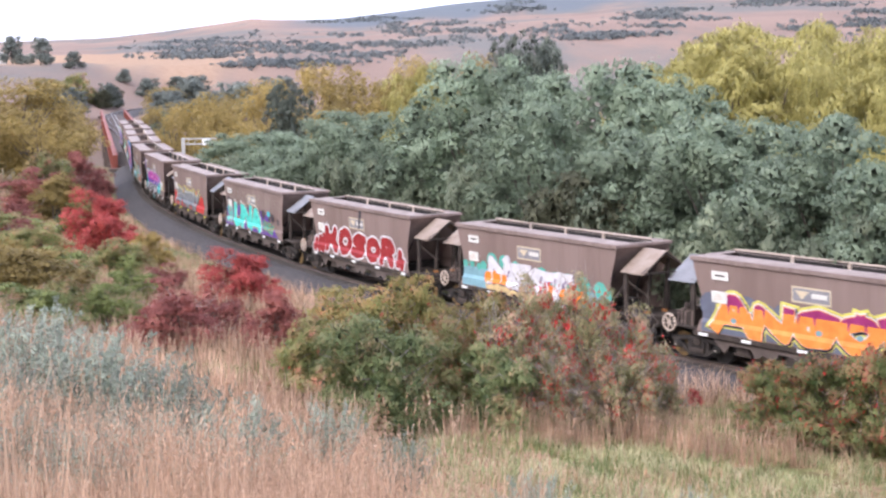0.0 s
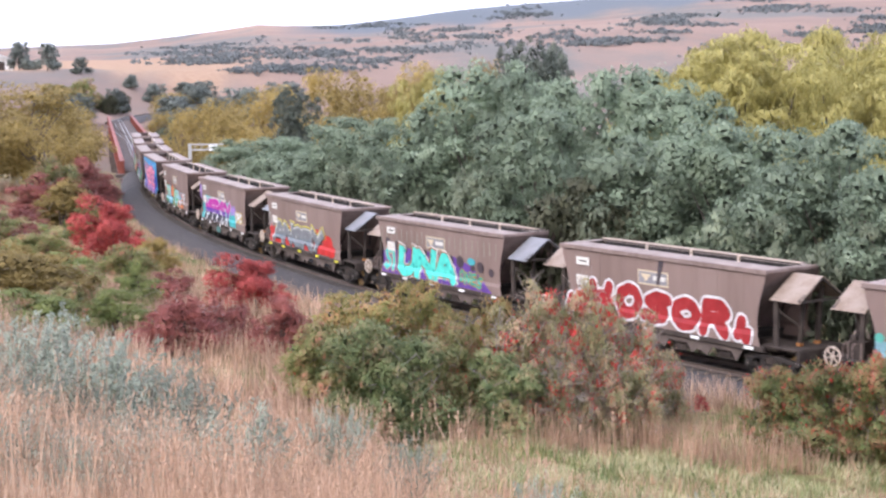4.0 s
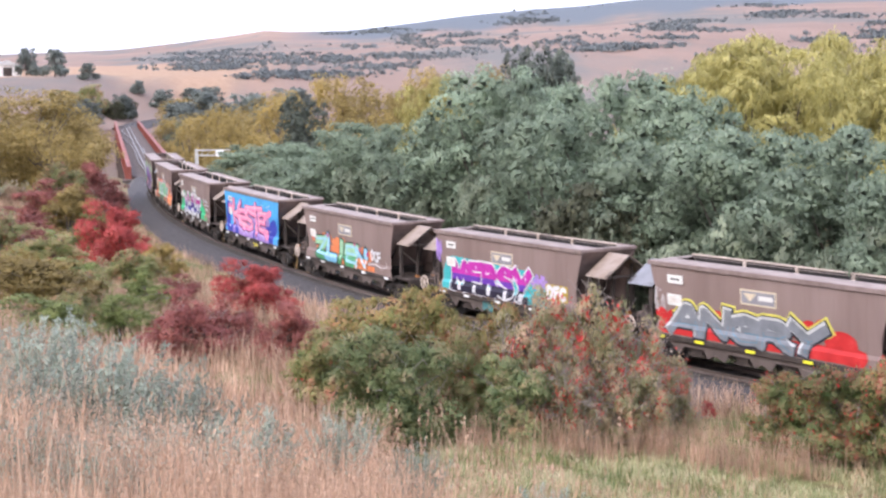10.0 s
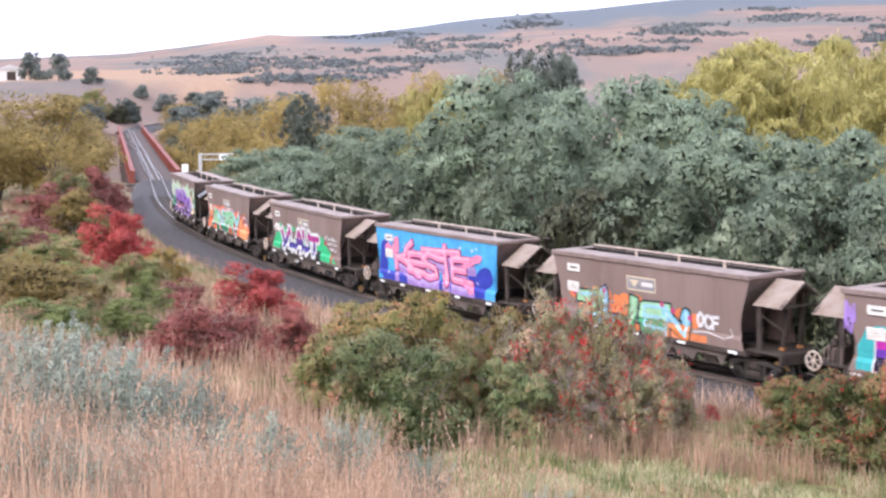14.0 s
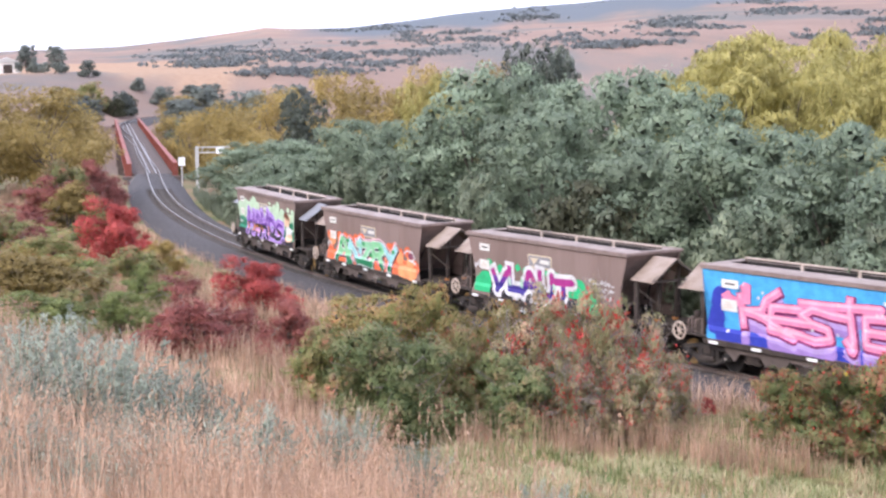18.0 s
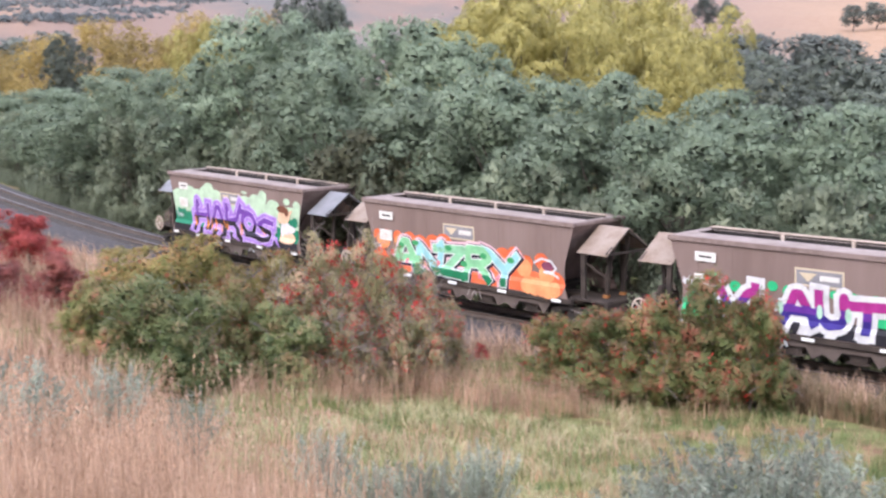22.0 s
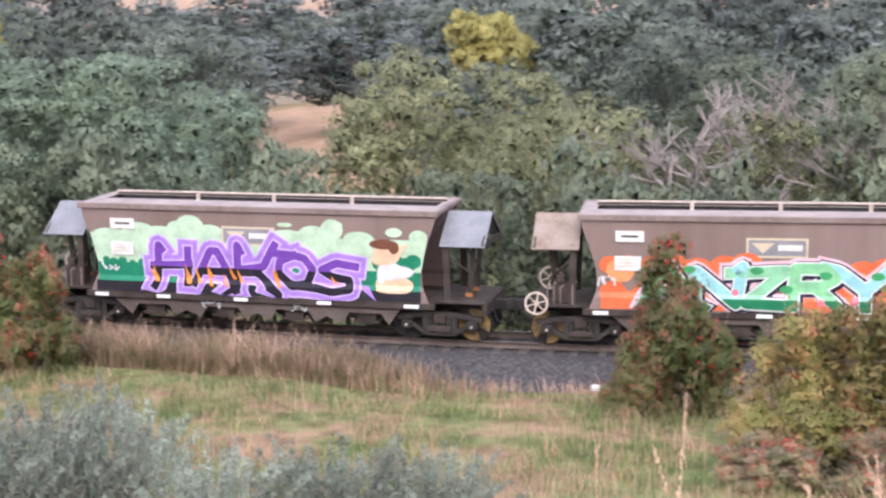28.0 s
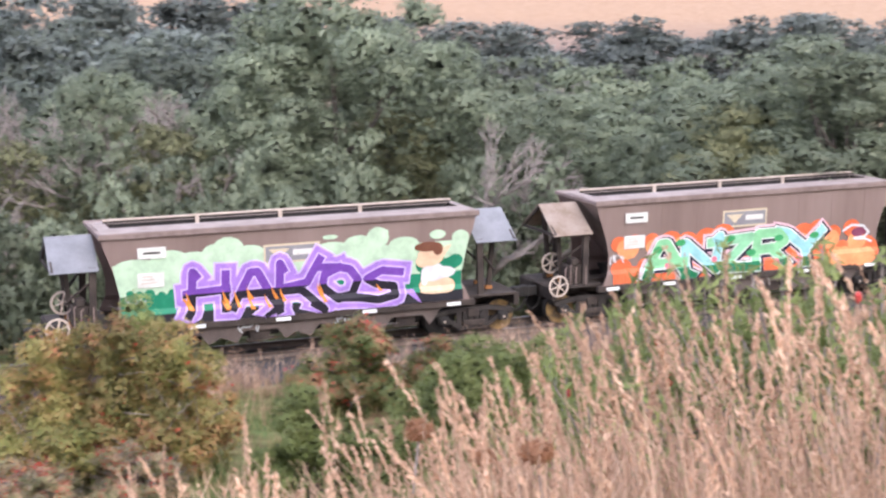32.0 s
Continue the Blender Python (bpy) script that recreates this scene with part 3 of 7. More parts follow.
M_DECK = rough_paint("dark_deck_timber", [(0.3, (0.06, 0.045, 0.04)), (0.7, (0.13, 0.1, 0.09))], 3.0, 0.9)
build_bridge()


def stand(bearing, dist, turn=0.0):
    x, y = dist * math.sin(radians(bearing)), dist * math.cos(radians(bearing))
    return pose(x, y, float(ground(x, y)[0]), 0, 0, turn)


def build_signal():
    """A grey mast with a bracket arm and a white plate, and a white marker on a post, by the bridge."""
    root = tagged(new("signal_mast"), "grey signal mast with a bracket arm and white plate", "signal")
    root.matrix_world = stand(-9.57, 139, 10)
    z0 = root.matrix_world.translation.z
    up = EYE_Z + 139 * math.tan(radians(-2.66)) - z0
    bm = bmesh.new()
    box(bm, -0.16, 0.16, -0.12, 0.12, -0.4, up, 0.02)
    part("mast", bm, M_CONCRETE, root)
    bm = bmesh.new()
    box(bm, 0.16, 3.0, -0.06, 0.06, up - 0.14, up - 0.02)
    box(bm, 0.16, 3.0, -0.06, 0.06, up - 0.62, up - 0.5)
    for x in np.arange(0.3, 2.7, 0.6):
        bar(bm, (x, 0, up - 0.56), (x + 0.3, 0, up - 0.08), 0.05)
    part("bracket_arm", bm, M_CONCRETE, root)
    bm = bmesh.new()
    box(bm, 1.7, 2.45, -0.12, -0.065, up - 0.66, up - 0.1, 0.01)
    part("sign_plate", bm, M_REFLECT, root, "white plate")
    post = tagged(new("line_marker"), "white rectangular marker on a steel post beside the bridge", "sign")
    post.matrix_world = stand(-10.13, 141, 10)
    z1 = post.matrix_world.translation.z
    up = EYE_Z + 141 * math.tan(radians(-3.05)) - z1
    bm = bmesh.new()
    bar(bm, (0, 0, -0.3), (0, 0, up - 0.1), 0.12, sides=8)
    part("post", bm, M_CONCRETE, post)
    bm = bmesh.new()
    box(bm, -0.3, 0.3, -0.08, -0.04, up - 0.75, up, 0.01)
    part("plate", bm, M_REFLECT, post, "white plate")
    # a white concrete kerb block beside the ballast
    x, y, tx, ty, z = on_line(-2.2)
    kerb = tagged(new("marker_block"), "white-painted marker block lying beside the ballast", "marker")
    kerb.matrix_world = pose(x + ty * 3.4, y - tx * 3.4, float(ground(x + ty * 3.4, y - tx * 3.4)[0]) + 0.06, 0, 0, math.degrees(math.atan2(ty, tx)))
    bm = bmesh.new()
    box(bm, -0.36, 0.36, -0.07, 0.07, 0.0, 0.12, 0.015)
    part("block", bm, M_REFLECT, kerb)


build_signal()


def build_shed():
    """A low white farm shed on the far left rise."""
    root = tagged(new("farm_shed"), "small white farm shed with a grey roof", "shed")
    root.matrix_world = stand(-16.2, 440, 20)
    bm = bmesh.new()
    box(bm, -3.5, 3.5, -3, 3, -0.5, 2.8)
    part("walls", bm, M_WHITE, root)
    bm = bmesh.new()
    prism(bm, [(-3.8, 2.8), (3.8, 2.8), (0, 4.3)], -3.3, 3.3)
    part("roof", bm, M_CONCRETE, root)
    bm = bmesh.new()
    box(bm, -1.2, 1.2, -3.05, -2.98, 0, 2.3)
    part("door", bm, M_UNDER, root)


build_shed()


# ---- plants ----
def unit(rng, n):
    v = rng.normal(size=(n, 3))
    return v / np.linalg.norm(v, axis=1)[:, None]


def leaves(rng, centre, out, size, aspect=0.45, droop=0.0, fold=0.25):
    """Diamond-shaped leaf sprays at the given places that point along out, as vertices and faces."""
    n = len(centre)
    tip = np.cross(out, unit(rng, n)) + out * 0.45 + unit(rng, n) * 0.35
    tip[:, 2] += 0.15 - droop
    tip /= np.linalg.norm(tip, axis=1)[:, None]
    side = np.cross(tip, out + unit(rng, n) * 0.55)
    side /= np.linalg.norm(side, axis=1)[:, None] + 1e-9
    up = np.cross(side, tip)
    L = (size * rng.uniform(0.6, 1.3, n))[:, None]
    a = centre - tip * L * 0.5 + side * L * aspect * 0.5
    b = centre - tip * L * 0.35 - side * L * aspect * 0.5 + up * L * fold * 0.3
    c = centre + tip * L * 0.6
    flip = (np.cross(b - a, c - a) * out).sum(1) < 0
    a[flip], b[flip] = b[flip], a[flip].copy()
    V = np.stack([a, b, c], 1).reshape(-1, 3)
    return V, np.arange(3 * n).reshape(-1, 3)


def foliage(name, V, F, out, mat, soft=0.3):
    """A mesh of leaves whose shading follows the rounded masses that they sit on."""
    nv = np.repeat(out + [0, 0, soft], 3, 0)
    nv /= np.linalg.norm(nv, axis=1)[:, None] + 1e-9
    me = np_mesh(name, V, [F], mat)
    me.normals_split_custom_set_from_vertices(nv.astype(np.float32))
    return me


def puffs(rng, n, w, h, z0, shape=1.0, dome=False, fat=(0.11, 0.2)):
    """Centres and radii of the rounded masses that make up a crown of that width and height."""
    if dome:
        v = unit(rng, n)
        v[:, 2] = np.abs(v[:, 2]) ** 1.3
        f = rng.uniform(0.25, 0.86, n)[:, None] ** 0.6
        c = v * f * [w / 2, w / 2, h * 0.9]
        r = rng.uniform(*fat, n) * min(w, h * 1.3)
        c[:, 2] = np.maximum(c[:, 2] + z0, r * 0.5)
        return c, r
    v = unit(rng, n) * rng.uniform(0.35, 0.78, n)[:, None] ** 0.7
    c = v * [w / 2, w / 2, h / 2]
    c[:, 2] += z0 + h / 2
    taper = np.interp((c[:, 2] - z0) / h, [0, 0.45, 1], [0.85 * shape, 1.0, 0.62])
    c[:, :2] *= taper[:, None]
    r = rng.uniform(*fat, n) * min(w, h * 1.1)
    return c, r


def tube(path, radii, sides=6):
    path, V, F = np.asarray(path, float), [], []
    for i, (p, r) in enumerate(zip(path, radii)):
        d = path[min(i + 1, len(path) - 1)] - path[max(i - 1, 0)]
        d /= np.linalg.norm(d) + 1e-9
        s = np.cross(d, [0.31, 0.95, 0.05])
        s /= np.linalg.norm(s) + 1e-9
        u = np.cross(s, d)
        for k in range(sides):
            a = 2 * math.pi * k / sides
            V.append(p + (s * math.cos(a) + u * math.sin(a)) * r)
    for i in range(len(path) - 1):
        for k in range(sides):
            F.append((i * sides + k, i * sides + (k + 1) % sides, (i + 1) * sides + (k + 1) % sides, (i + 1) * sides + k))
    return np.array(V), np.array(F)


def joined(pieces):
    V, F, n = [], [], 0
    for v, f in pieces:
        V.append(v)
        F.append(f + n)
        n += len(v)
    return np.concatenate(V), np.concatenate(F)


def limbs(rng, targets, h, r0, lean=0.3, stems=1):
    """Trunk (or several stems) with limbs that run up into the crown's masses."""
    out = []
    for k in range(stems):
        off = rng.uniform(-lean, lean, 2) * h * 0.3
        base = np.array([*rng.uniform(-0.12, 0.12, 2) * (stems - 1), -0.3])
        top = np.array([off[0], off[1], h * 0.62])
        mid = (base + top) / 2 + [*rng.uniform(-0.06, 0.06, 2) * h, 0]
        path = np.array([base, base * 0.4 + mid * 0.6, mid, mid * 0.4 + top * 0.6, top])
        out.append(tube(path, np.array([1.25, 0.95, 0.8, 0.6, 0.3]) * r0, 7))
        for t in targets[k::stems]:
            f = rng.uniform(0.35, 0.85)
            st = path[1] * (1 - f) + top * f
            m = (st + t) / 2 + [0, 0, -0.05 * h]
            out.append(tube([st, m, t], np.array([0.42, 0.28, 0.08]) * r0, 5))
    return joined(out)


GOLD = (1 + 5**0.5) / 2
ICO = np.array([(-1, GOLD, 0), (1, GOLD, 0), (-1, -GOLD, 0), (1, -GOLD, 0), (0, -1, GOLD), (0, 1, GOLD), (0, -1, -GOLD), (0, 1, -GOLD), (GOLD, 0, -1), (GOLD, 0, 1), (-GOLD, 0, -1), (-GOLD, 0, 1)]) / math.hypot(1, GOLD)
ICO_F = np.array([f for f in itertools.combinations(range(12), 3) if max(np.linalg.norm(ICO[a] - ICO[b]) for a, b in itertools.combinations(f, 2)) < 1.1])


def tuft_cores(rng, tc, tr, td, core):
    """A ragged twenty-sided leaf-coloured core inside each tuft, added to block light."""
    m = len(tc)
    spin = rng.normal(size=(m, 4))
    spin /= np.linalg.norm(spin, axis=1)[:, None]
    w, x, y, z = spin.T
    R = np.stack([1 - 2 * (y * y + z * z), 2 * (x * y - w * z), 2 * (x * z + w * y), 2 * (x * y + w * z), 1 - 2 * (x * x + z * z), 2 * (y * z - w * x), 2 * (x * z - w * y), 2 * (y * z + w * x), 1 - 2 * (x * x + y * y)], 1).reshape(m, 3, 3)
    v = np.einsum("mij,kj->mki", R, ICO)[:, ICO_F]
    mid = v.mean(2, keepdims=True)
    v = mid + (v - mid) * rng.uniform(0.85, 1.35, (m, len(ICO_F), 3, 1))
    v = v * rng.uniform(0.8, 1.12, (m, len(ICO_F), 1, 1))
    V = tc[:, None, None] + v * (tr * core)[:, None, None, None] * [1.0, 1.0, 0.75]
    d = mid[:, :, 0] + td[:, None] * 0.45
    d = d / np.linalg.norm(d, axis=2)[:, :, None]
    V[..., 2] = np.maximum(V[..., 2], 0.03)
    return V.reshape(-1, 3), d.reshape(-1, 3)


def plant(name, seed, w, h, mat, n, size, clear=0.15, np_=26, aspect=0.5, droop=0.0, shape=1.0, stems=1, r0=None, bark=None, accent=None, label="", category="tree", twigs=0, dome=False, fat=(0.11, 0.2), stray=0.08, tufts=18, tuft=(0.2, 0.42), core=0.36):
    """One tree or bush: stems and limbs, and a crown of many leaf sprays on rounded masses, with gaps between them."""
    rng = np.random.default_rng(seed)
    root = new(name)
    z0 = h * clear
    c, r = puffs(rng, np_, w, h - z0, z0, shape, dome, fat)
    kz = h / (c[:, 2] + r * 0.8).max()
    kx = w / 2 / np.percentile(np.hypot(c[:, 0], c[:, 1]) + r, 88)
    c *= [kx, kx, kz]
    order = np.argsort(-c[:, 2])
    V, F = limbs(rng, c[order[: max(6, np_ // 3)]], h, r0 or 0.02 * h + 0.03, stems=stems)
    extra = []
    for _ in range(twigs):
        k = rng.integers(np_)
        d = unit(rng, 1)[0]
        d[2] = abs(d[2])
        p = c[k] + d * r[k] * 0.5
        extra.append(tube([p, p + d * r[k] * 0.6 + rng.normal(size=3) * 0.06, p + d * r[k] * 1.25 + rng.normal(size=3) * 0.12], [0.014, 0.009, 0.004], 3))
    if extra:
        tw = part("twig", np_mesh("twig", *[(a, [b]) for a, b in [joined(extra)]][0], M_DEADWOOD), None, root, "bare grey twigs")
        tagged(tw, kind="stuff")
    part("trunk", np_mesh("trunk", V, [F], bark or M_BARK, smooth=True), None, root)
    # each mass carries tufts of leaves on its outside, with gaps between them
    m = int(np_ * tufts)
    k = rng.choice(np_, m, p=r**2 / (r**2).sum())
    td = unit(rng, m)
    td[:, 2] = np.where(td[:, 2] < -0.3, -td[:, 2], td[:, 2])
    td[:, 2] += 0.2
    td /= np.linalg.norm(td, axis=1)[:, None]
    tc = c[k] + td * (r[k] * rng.uniform(0.74, 1.0, m))[:, None] * [1.0, 1.0, 0.85]
    tr = rng.uniform(*tuft, m)
    q = rng.choice(m, n, p=tr**1.5 / (tr**1.5).sum())
    ld = unit(rng, n) + td[q] * 0.5 + [0, 0, 0.35]
    ld /= np.linalg.norm(ld, axis=1)[:, None]
    reach = np.where(rng.random(n) < stray, rng.uniform(1.0, 1.6, n), rng.uniform(0.35, 1.0, n) ** 0.35)
    p = tc[q] + ld * (tr[q] * reach)[:, None] * [1.0, 1.0, 0.7]
    d = td[q] * 0.45 + ld
    d /= np.linalg.norm(d, axis=1)[:, None]
    p[:, 2] = np.maximum(p[:, 2], z0 * 0.4 + 0.05)
    # broad leaf sprays deeper in, with normals tipped down so that they shade darker
    m = n // 6
    k = rng.choice(np_, m, p=r**2 / (r**2).sum())
    di = unit(rng, m)
    pi = c[k] + di * (r[k] * rng.uniform(0.25, 0.75, m))[:, None]
    pi[:, 2] = np.maximum(pi[:, 2], z0 * 0.4 + 0.05)
    span = np.concatenate([np.full(n, size), np.full(m, size * 1.8)])
    di[:, 2] -= 0.4
    p, d = np.concatenate([p, pi]), np.concatenate([d, di / np.linalg.norm(di, axis=1)[:, None]])
    V, F = leaves(rng, p, d, span, aspect, droop)
    # opaque ragged cores added inside the tufts block light, so gaps between tufts stay dark
    if core:
        V2, d2 = tuft_cores(rng, tc, tr, td, core)
        V, d = np.concatenate([V, V2]), np.concatenate([d, d2])
        F = np.arange(len(V)).reshape(-1, 3)
    tagged(part("crown", foliage("crown", V, F, d, mat, 0.05), None, root), kind="stuff")
    if accent:
        for nm, am, an, asize, lab in accent:
            q = rng.choice(rng.choice(np.argsort(tc[:, 2])[len(tc) // 4:], max(len(tc) // 6, 4)), an)
            d = unit(rng, an)
            p = tc[q] + d * tr[q][:, None] * rng.uniform(0.6, 1.7, an)[:, None]
            p[:, 2] = np.maximum(p[:, 2], 0.2)
            V, F = leaves(rng, p, d, asize, 0.7)
            tagged(part(nm, np_mesh(nm, V, [F], am), None, root, lab), kind="stuff")
    return tagged(root, label, category, group="plants along the line")


def spray_shrub(name, seed, w, h, mat, stems, per, size, label, category="shrub", hips=0):
    """An open shrub: many thin upright stems, each set with narrow leaves along its length."""
    rng = np.random.default_rng(seed)
    root, wood, cs, ds = new(name), [], [], []
    for _ in range(stems):
        a, lean = rng.uniform(0, 2 * math.pi), rng.uniform(0.05, 1.0)
        base = np.array([math.cos(a), math.sin(a), 0]) * w * 0.18 * rng.random()
        L = h * rng.uniform(0.55, 1.0)
        top = base + np.array([math.cos(a) * lean * w * 0.42, math.sin(a) * lean * w * 0.42, L * (1 - 0.25 * lean)])
        mid = (base + top) / 2 + np.array([0, 0, 0.08 * h]) + rng.normal(size=3) * 0.03
        wood.append(tube([base - [0, 0, 0.1], mid, top], [0.011, 0.007, 0.003], 4))
        f = rng.uniform(0.15, 1.0, per)[:, None] ** 0.8
        c = base * (1 - f) ** 2 + 2 * f * (1 - f) * mid + f**2 * top
        side = unit(rng, per)
        side[:, 2] = side[:, 2] * 0.5 + 0.5
        side /= np.linalg.norm(side, axis=1)[:, None]
        cs.append(c + side * size * 0.6)
        ds.append(side)
    V, F = joined(wood)
    tagged(part("stem", np_mesh("stem", V, [F], M_DEADWOOD), None, root), kind="stuff")
    c, d = np.concatenate(cs), np.concatenate(ds)
    V, F = leaves(rng, c, d, size, 0.28)
    tagged(part("crown", foliage("crown", V, F, d, mat, 0.5), None, root), kind="stuff")
    for k in rng.integers(0, len(c), hips):
        bm = bmesh.new()
        bmesh.ops.create_icosphere(bm, subdivisions=1, radius=0.018, matrix=Matrix.Translation(Vector(c[k] + d[k] * 0.03)) @ Matrix.Diagonal((1, 1, 1.3, 1)))
        part("rose_hip", bm, L_BERRY, root, "small red rose hip")
    return tagged(root, label, category, group="plants along the line")


def at(bearing, dist, turn=0.0, k=1.0, kz=None, sink=0.0):
    """A pose on the ground at a bearing (degrees to the right of +y) and distance from the camera's foot."""
    x, y = dist * math.sin(radians(bearing)), dist * math.cos(radians(bearing))
    return Matrix.Translation((x, y, float(ground(x, y)[0]) - sink)) @ Matrix.Rotation(turn, 4, "Z") @ Matrix.Diagonal((k, k, kz or k, 1))


STOCK = {}


def grow(kind, bearing, dist, top, width, **tags):
    """Sets a plant of a kind so that its crown reaches the elevation top (degrees) with that width in metres."""
    x, y = dist * math.sin(radians(bearing)), dist * math.cos(radians(bearing))
    h = EYE_Z + dist * math.tan(radians(top)) - float(ground(x, y)[0])
    h = max(h, 0.5)
    proto, w0, h0 = STOCK[kind][int(abs(bearing * 37 + dist * 11)) % len(STOCK[kind])]
    ob = copy_thing(proto, at(bearing, dist, bearing * 2.1 + dist, width / w0, h / h0))
    if tags:
        tagged(ob, **tags)
    return ob


def stock(kind, variants, w, h, **kw):
    STOCK[kind] = [(plant(seed=hash_seed(kind, v), w=w, h=h, **kw), w, h) for v in range(variants)]


def hash_seed(kind, v):
    return sum(ord(c) * (i + 3) for i, c in enumerate(kind)) + 101 * v


stock("wattle", 5, 9, 9, name="wattle_tree", mat=L_WATTLE, n=23000, size=0.13, np_=34, fat=(0.13, 0.23), core=0.38, label="silver wattle tree with dense grey-green foliage behind the line", aspect=0.7, tuft=(0.34, 0.7), tufts=8, stray=0.06)
stock("darktree", 4, 9, 10, name="gum_tree", mat=L_DARKGREEN, n=10500, size=0.22, core=0.35, np_=26, fat=(0.14, 0.26), label="dark grey-green gum tree in the valley woods", aspect=0.6, tufts=9, tuft=(0.3, 0.62))
stock("neartree", 4, 9, 10, name="gum_tree", mat=L_GUM, n=26000, size=0.12, np_=28, fat=(0.13, 0.25), aspect=0.7, tufts=8, tuft=(0.34, 0.7), stray=0.06, core=0.4, label="tall grey-green gum tree beside the line")
stock("fartree", 4, 9, 10, name="blue_gum_tree", mat=L_HAZEGUM, n=5000, size=0.36, core=0.32, np_=34, fat=(0.1, 0.2), clear=0.05, label="gum tree in the far woods, blue-grey haze in its leaf colour", tuft=(0.45, 0.85), tufts=9)
stock("greentree", 2, 9, 9, name="blackwood_tree", mat=L_OLIVEGREEN, n=13000, size=0.15, np_=26, fat=(0.14, 0.25), clear=0.1, label="olive-green leafy tree at the edge of the woods", tufts=9, tuft=(0.3, 0.62))
stock("farbush", 2, 5, 4, name="paddock_bush", mat=L_HAZEGUM, n=4500, size=0.24, np_=24, dome=True, clear=0.02, label="dark bush on the dry paddock, haze in its leaf colour", category="bush", tuft=(0.25, 0.45))
stock("scrub", 3, 5, 3.5, name="wattle_shrub", mat=L_GUM, n=5500, size=0.14, np_=20, dome=True, clear=0.02, stems=3, r0=0.04, label="bushy young silver wattle beside the line", category="shrub", tuft=(0.22, 0.42), aspect=0.6, tufts=8, fat=(0.15, 0.26))
stock("willow", 3, 14, 11, name="willow_tree", mat=L_WILLOW, n=21000, size=0.34, aspect=0.22, droop=1.1, np_=40, fat=(0.13, 0.22), core=0.0, label="yellow-green autumn willow with drooping foliage", stems=2, tuft=(0.3, 0.6))
stock("autumn", 3, 9, 8, name="autumn_tree", mat=L_AUTUMN, n=9000, size=0.26, aspect=0.3, droop=0.7, np_=40, clear=0.05, core=0.0, label="ochre-yellow autumn willow by the river", stems=2, tuft=(0.3, 0.55))
stock("poplar", 1, 5, 7, name="yellow_tree", mat=L_WILLOW, n=15000, size=0.26, np_=36, stems=2, bark=M_DEADWOOD, label="small golden-yellow tree among dark woods")
stock("olive", 2, 5, 4, name="olive_brown_bush", mat=L_OLIVE, n=9000, size=0.18, np_=40, dome=True, label="dull olive-brown bush among the wattles", category="bush", stems=3, clear=0.02, tuft=(0.14, 0.3))
stock("red", 2, 3.2, 2.4, name="red_bush", mat=L_RED, n=14000, size=0.072, clear=0.02, dome=True, stems=4, np_=34, r0=0.035, stray=0.12, label="crimson-leaved bush on the dry grassy bank", category="bush", tuft=(0.12, 0.28), tufts=8)
stock("maroon", 3, 3, 2.4, name="maroon_bush", mat=L_MAROON, n=14000, size=0.072, clear=0.02, dome=True, stems=4, np_=34, r0=0.035, twigs=40, stray=0.12, label="maroon-leaved bush on the dry grassy bank", category="bush", tuft=(0.12, 0.28), tufts=8)
stock("green", 3, 3, 2.4, name="green_bush", mat=L_GREEN, n=14000, size=0.072, clear=0.02, dome=True, stems=4, np_=34, r0=0.035, stray=0.12, label="green leafy bush on the slope", category="bush", tuft=(0.12, 0.28), tufts=8)
stock("yellowbush", 2, 3, 2.4, name="yellow_bush", mat=L_AUTUMN, n=14000, size=0.072, clear=0.02, dome=True, stems=4, np_=34, r0=0.035, stray=0.12, label="yellowing leafy bush on the slope", category="bush", tuft=(0.12, 0.28), tufts=8)
stock("hawgreen", 2, 3, 2.2, name="hawthorn_bush", mat=L_HAW, n=17500, size=0.068, core=0.3, clear=0.02, dome=True, stems=5, np_=44, r0=0.03, twigs=50, accent=[("berry", L_BERRY, 40, 0.06, "red berries")], stray=0.14, label="green hawthorn bush turning brown with a few berries", category="bush", tuft=(0.12, 0.26), tufts=9, aspect=0.6)
stock("haw", 3, 4, 2.4, name="hawthorn_bush", mat=L_HAWBROWN, n=20000, size=0.07, core=0.0, clear=0.02, dome=True, stems=6, np_=50, r0=0.03, twigs=380, accent=[("berry", L_BERRY, 2000, 0.085, "clusters of red berries")], stray=0.14, label="brownish hawthorn bush with red berry clusters and bare twigs", category="bush", tuft=(0.12, 0.26), tufts=9, aspect=0.6)
stock("rustbush", 2, 3, 2.2, name="hawthorn_bush", mat=L_HAWRUST, n=21000, size=0.068, core=0.3, clear=0.02, dome=True, stems=5, np_=44, r0=0.03, twigs=60, accent=[("berry", L_BERRY, 260, 0.07, "red berries")], stray=0.14, label="olive hawthorn bush flushed with rusty red", category="bush", tuft=(0.12, 0.26), tufts=9, aspect=0.6)
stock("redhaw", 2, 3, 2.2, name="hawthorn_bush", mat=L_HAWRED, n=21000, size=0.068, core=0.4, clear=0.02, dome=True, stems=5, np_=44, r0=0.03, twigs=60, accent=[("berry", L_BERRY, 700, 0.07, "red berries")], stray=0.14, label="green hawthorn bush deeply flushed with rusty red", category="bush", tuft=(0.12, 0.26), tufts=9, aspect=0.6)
stock("goldhaw", 2, 3, 2.2, name="hawthorn_bush", mat=L_HAWGOLD, n=19000, size=0.068, core=0.3, clear=0.02, dome=True, stems=5, np_=44, r0=0.03, twigs=60, accent=[("berry", L_BERRY, 120, 0.06, "red berries")], stray=0.14, label="yellow-green hawthorn bush flushed with orange", category="bush", tuft=(0.12, 0.26), tufts=9, aspect=0.6)
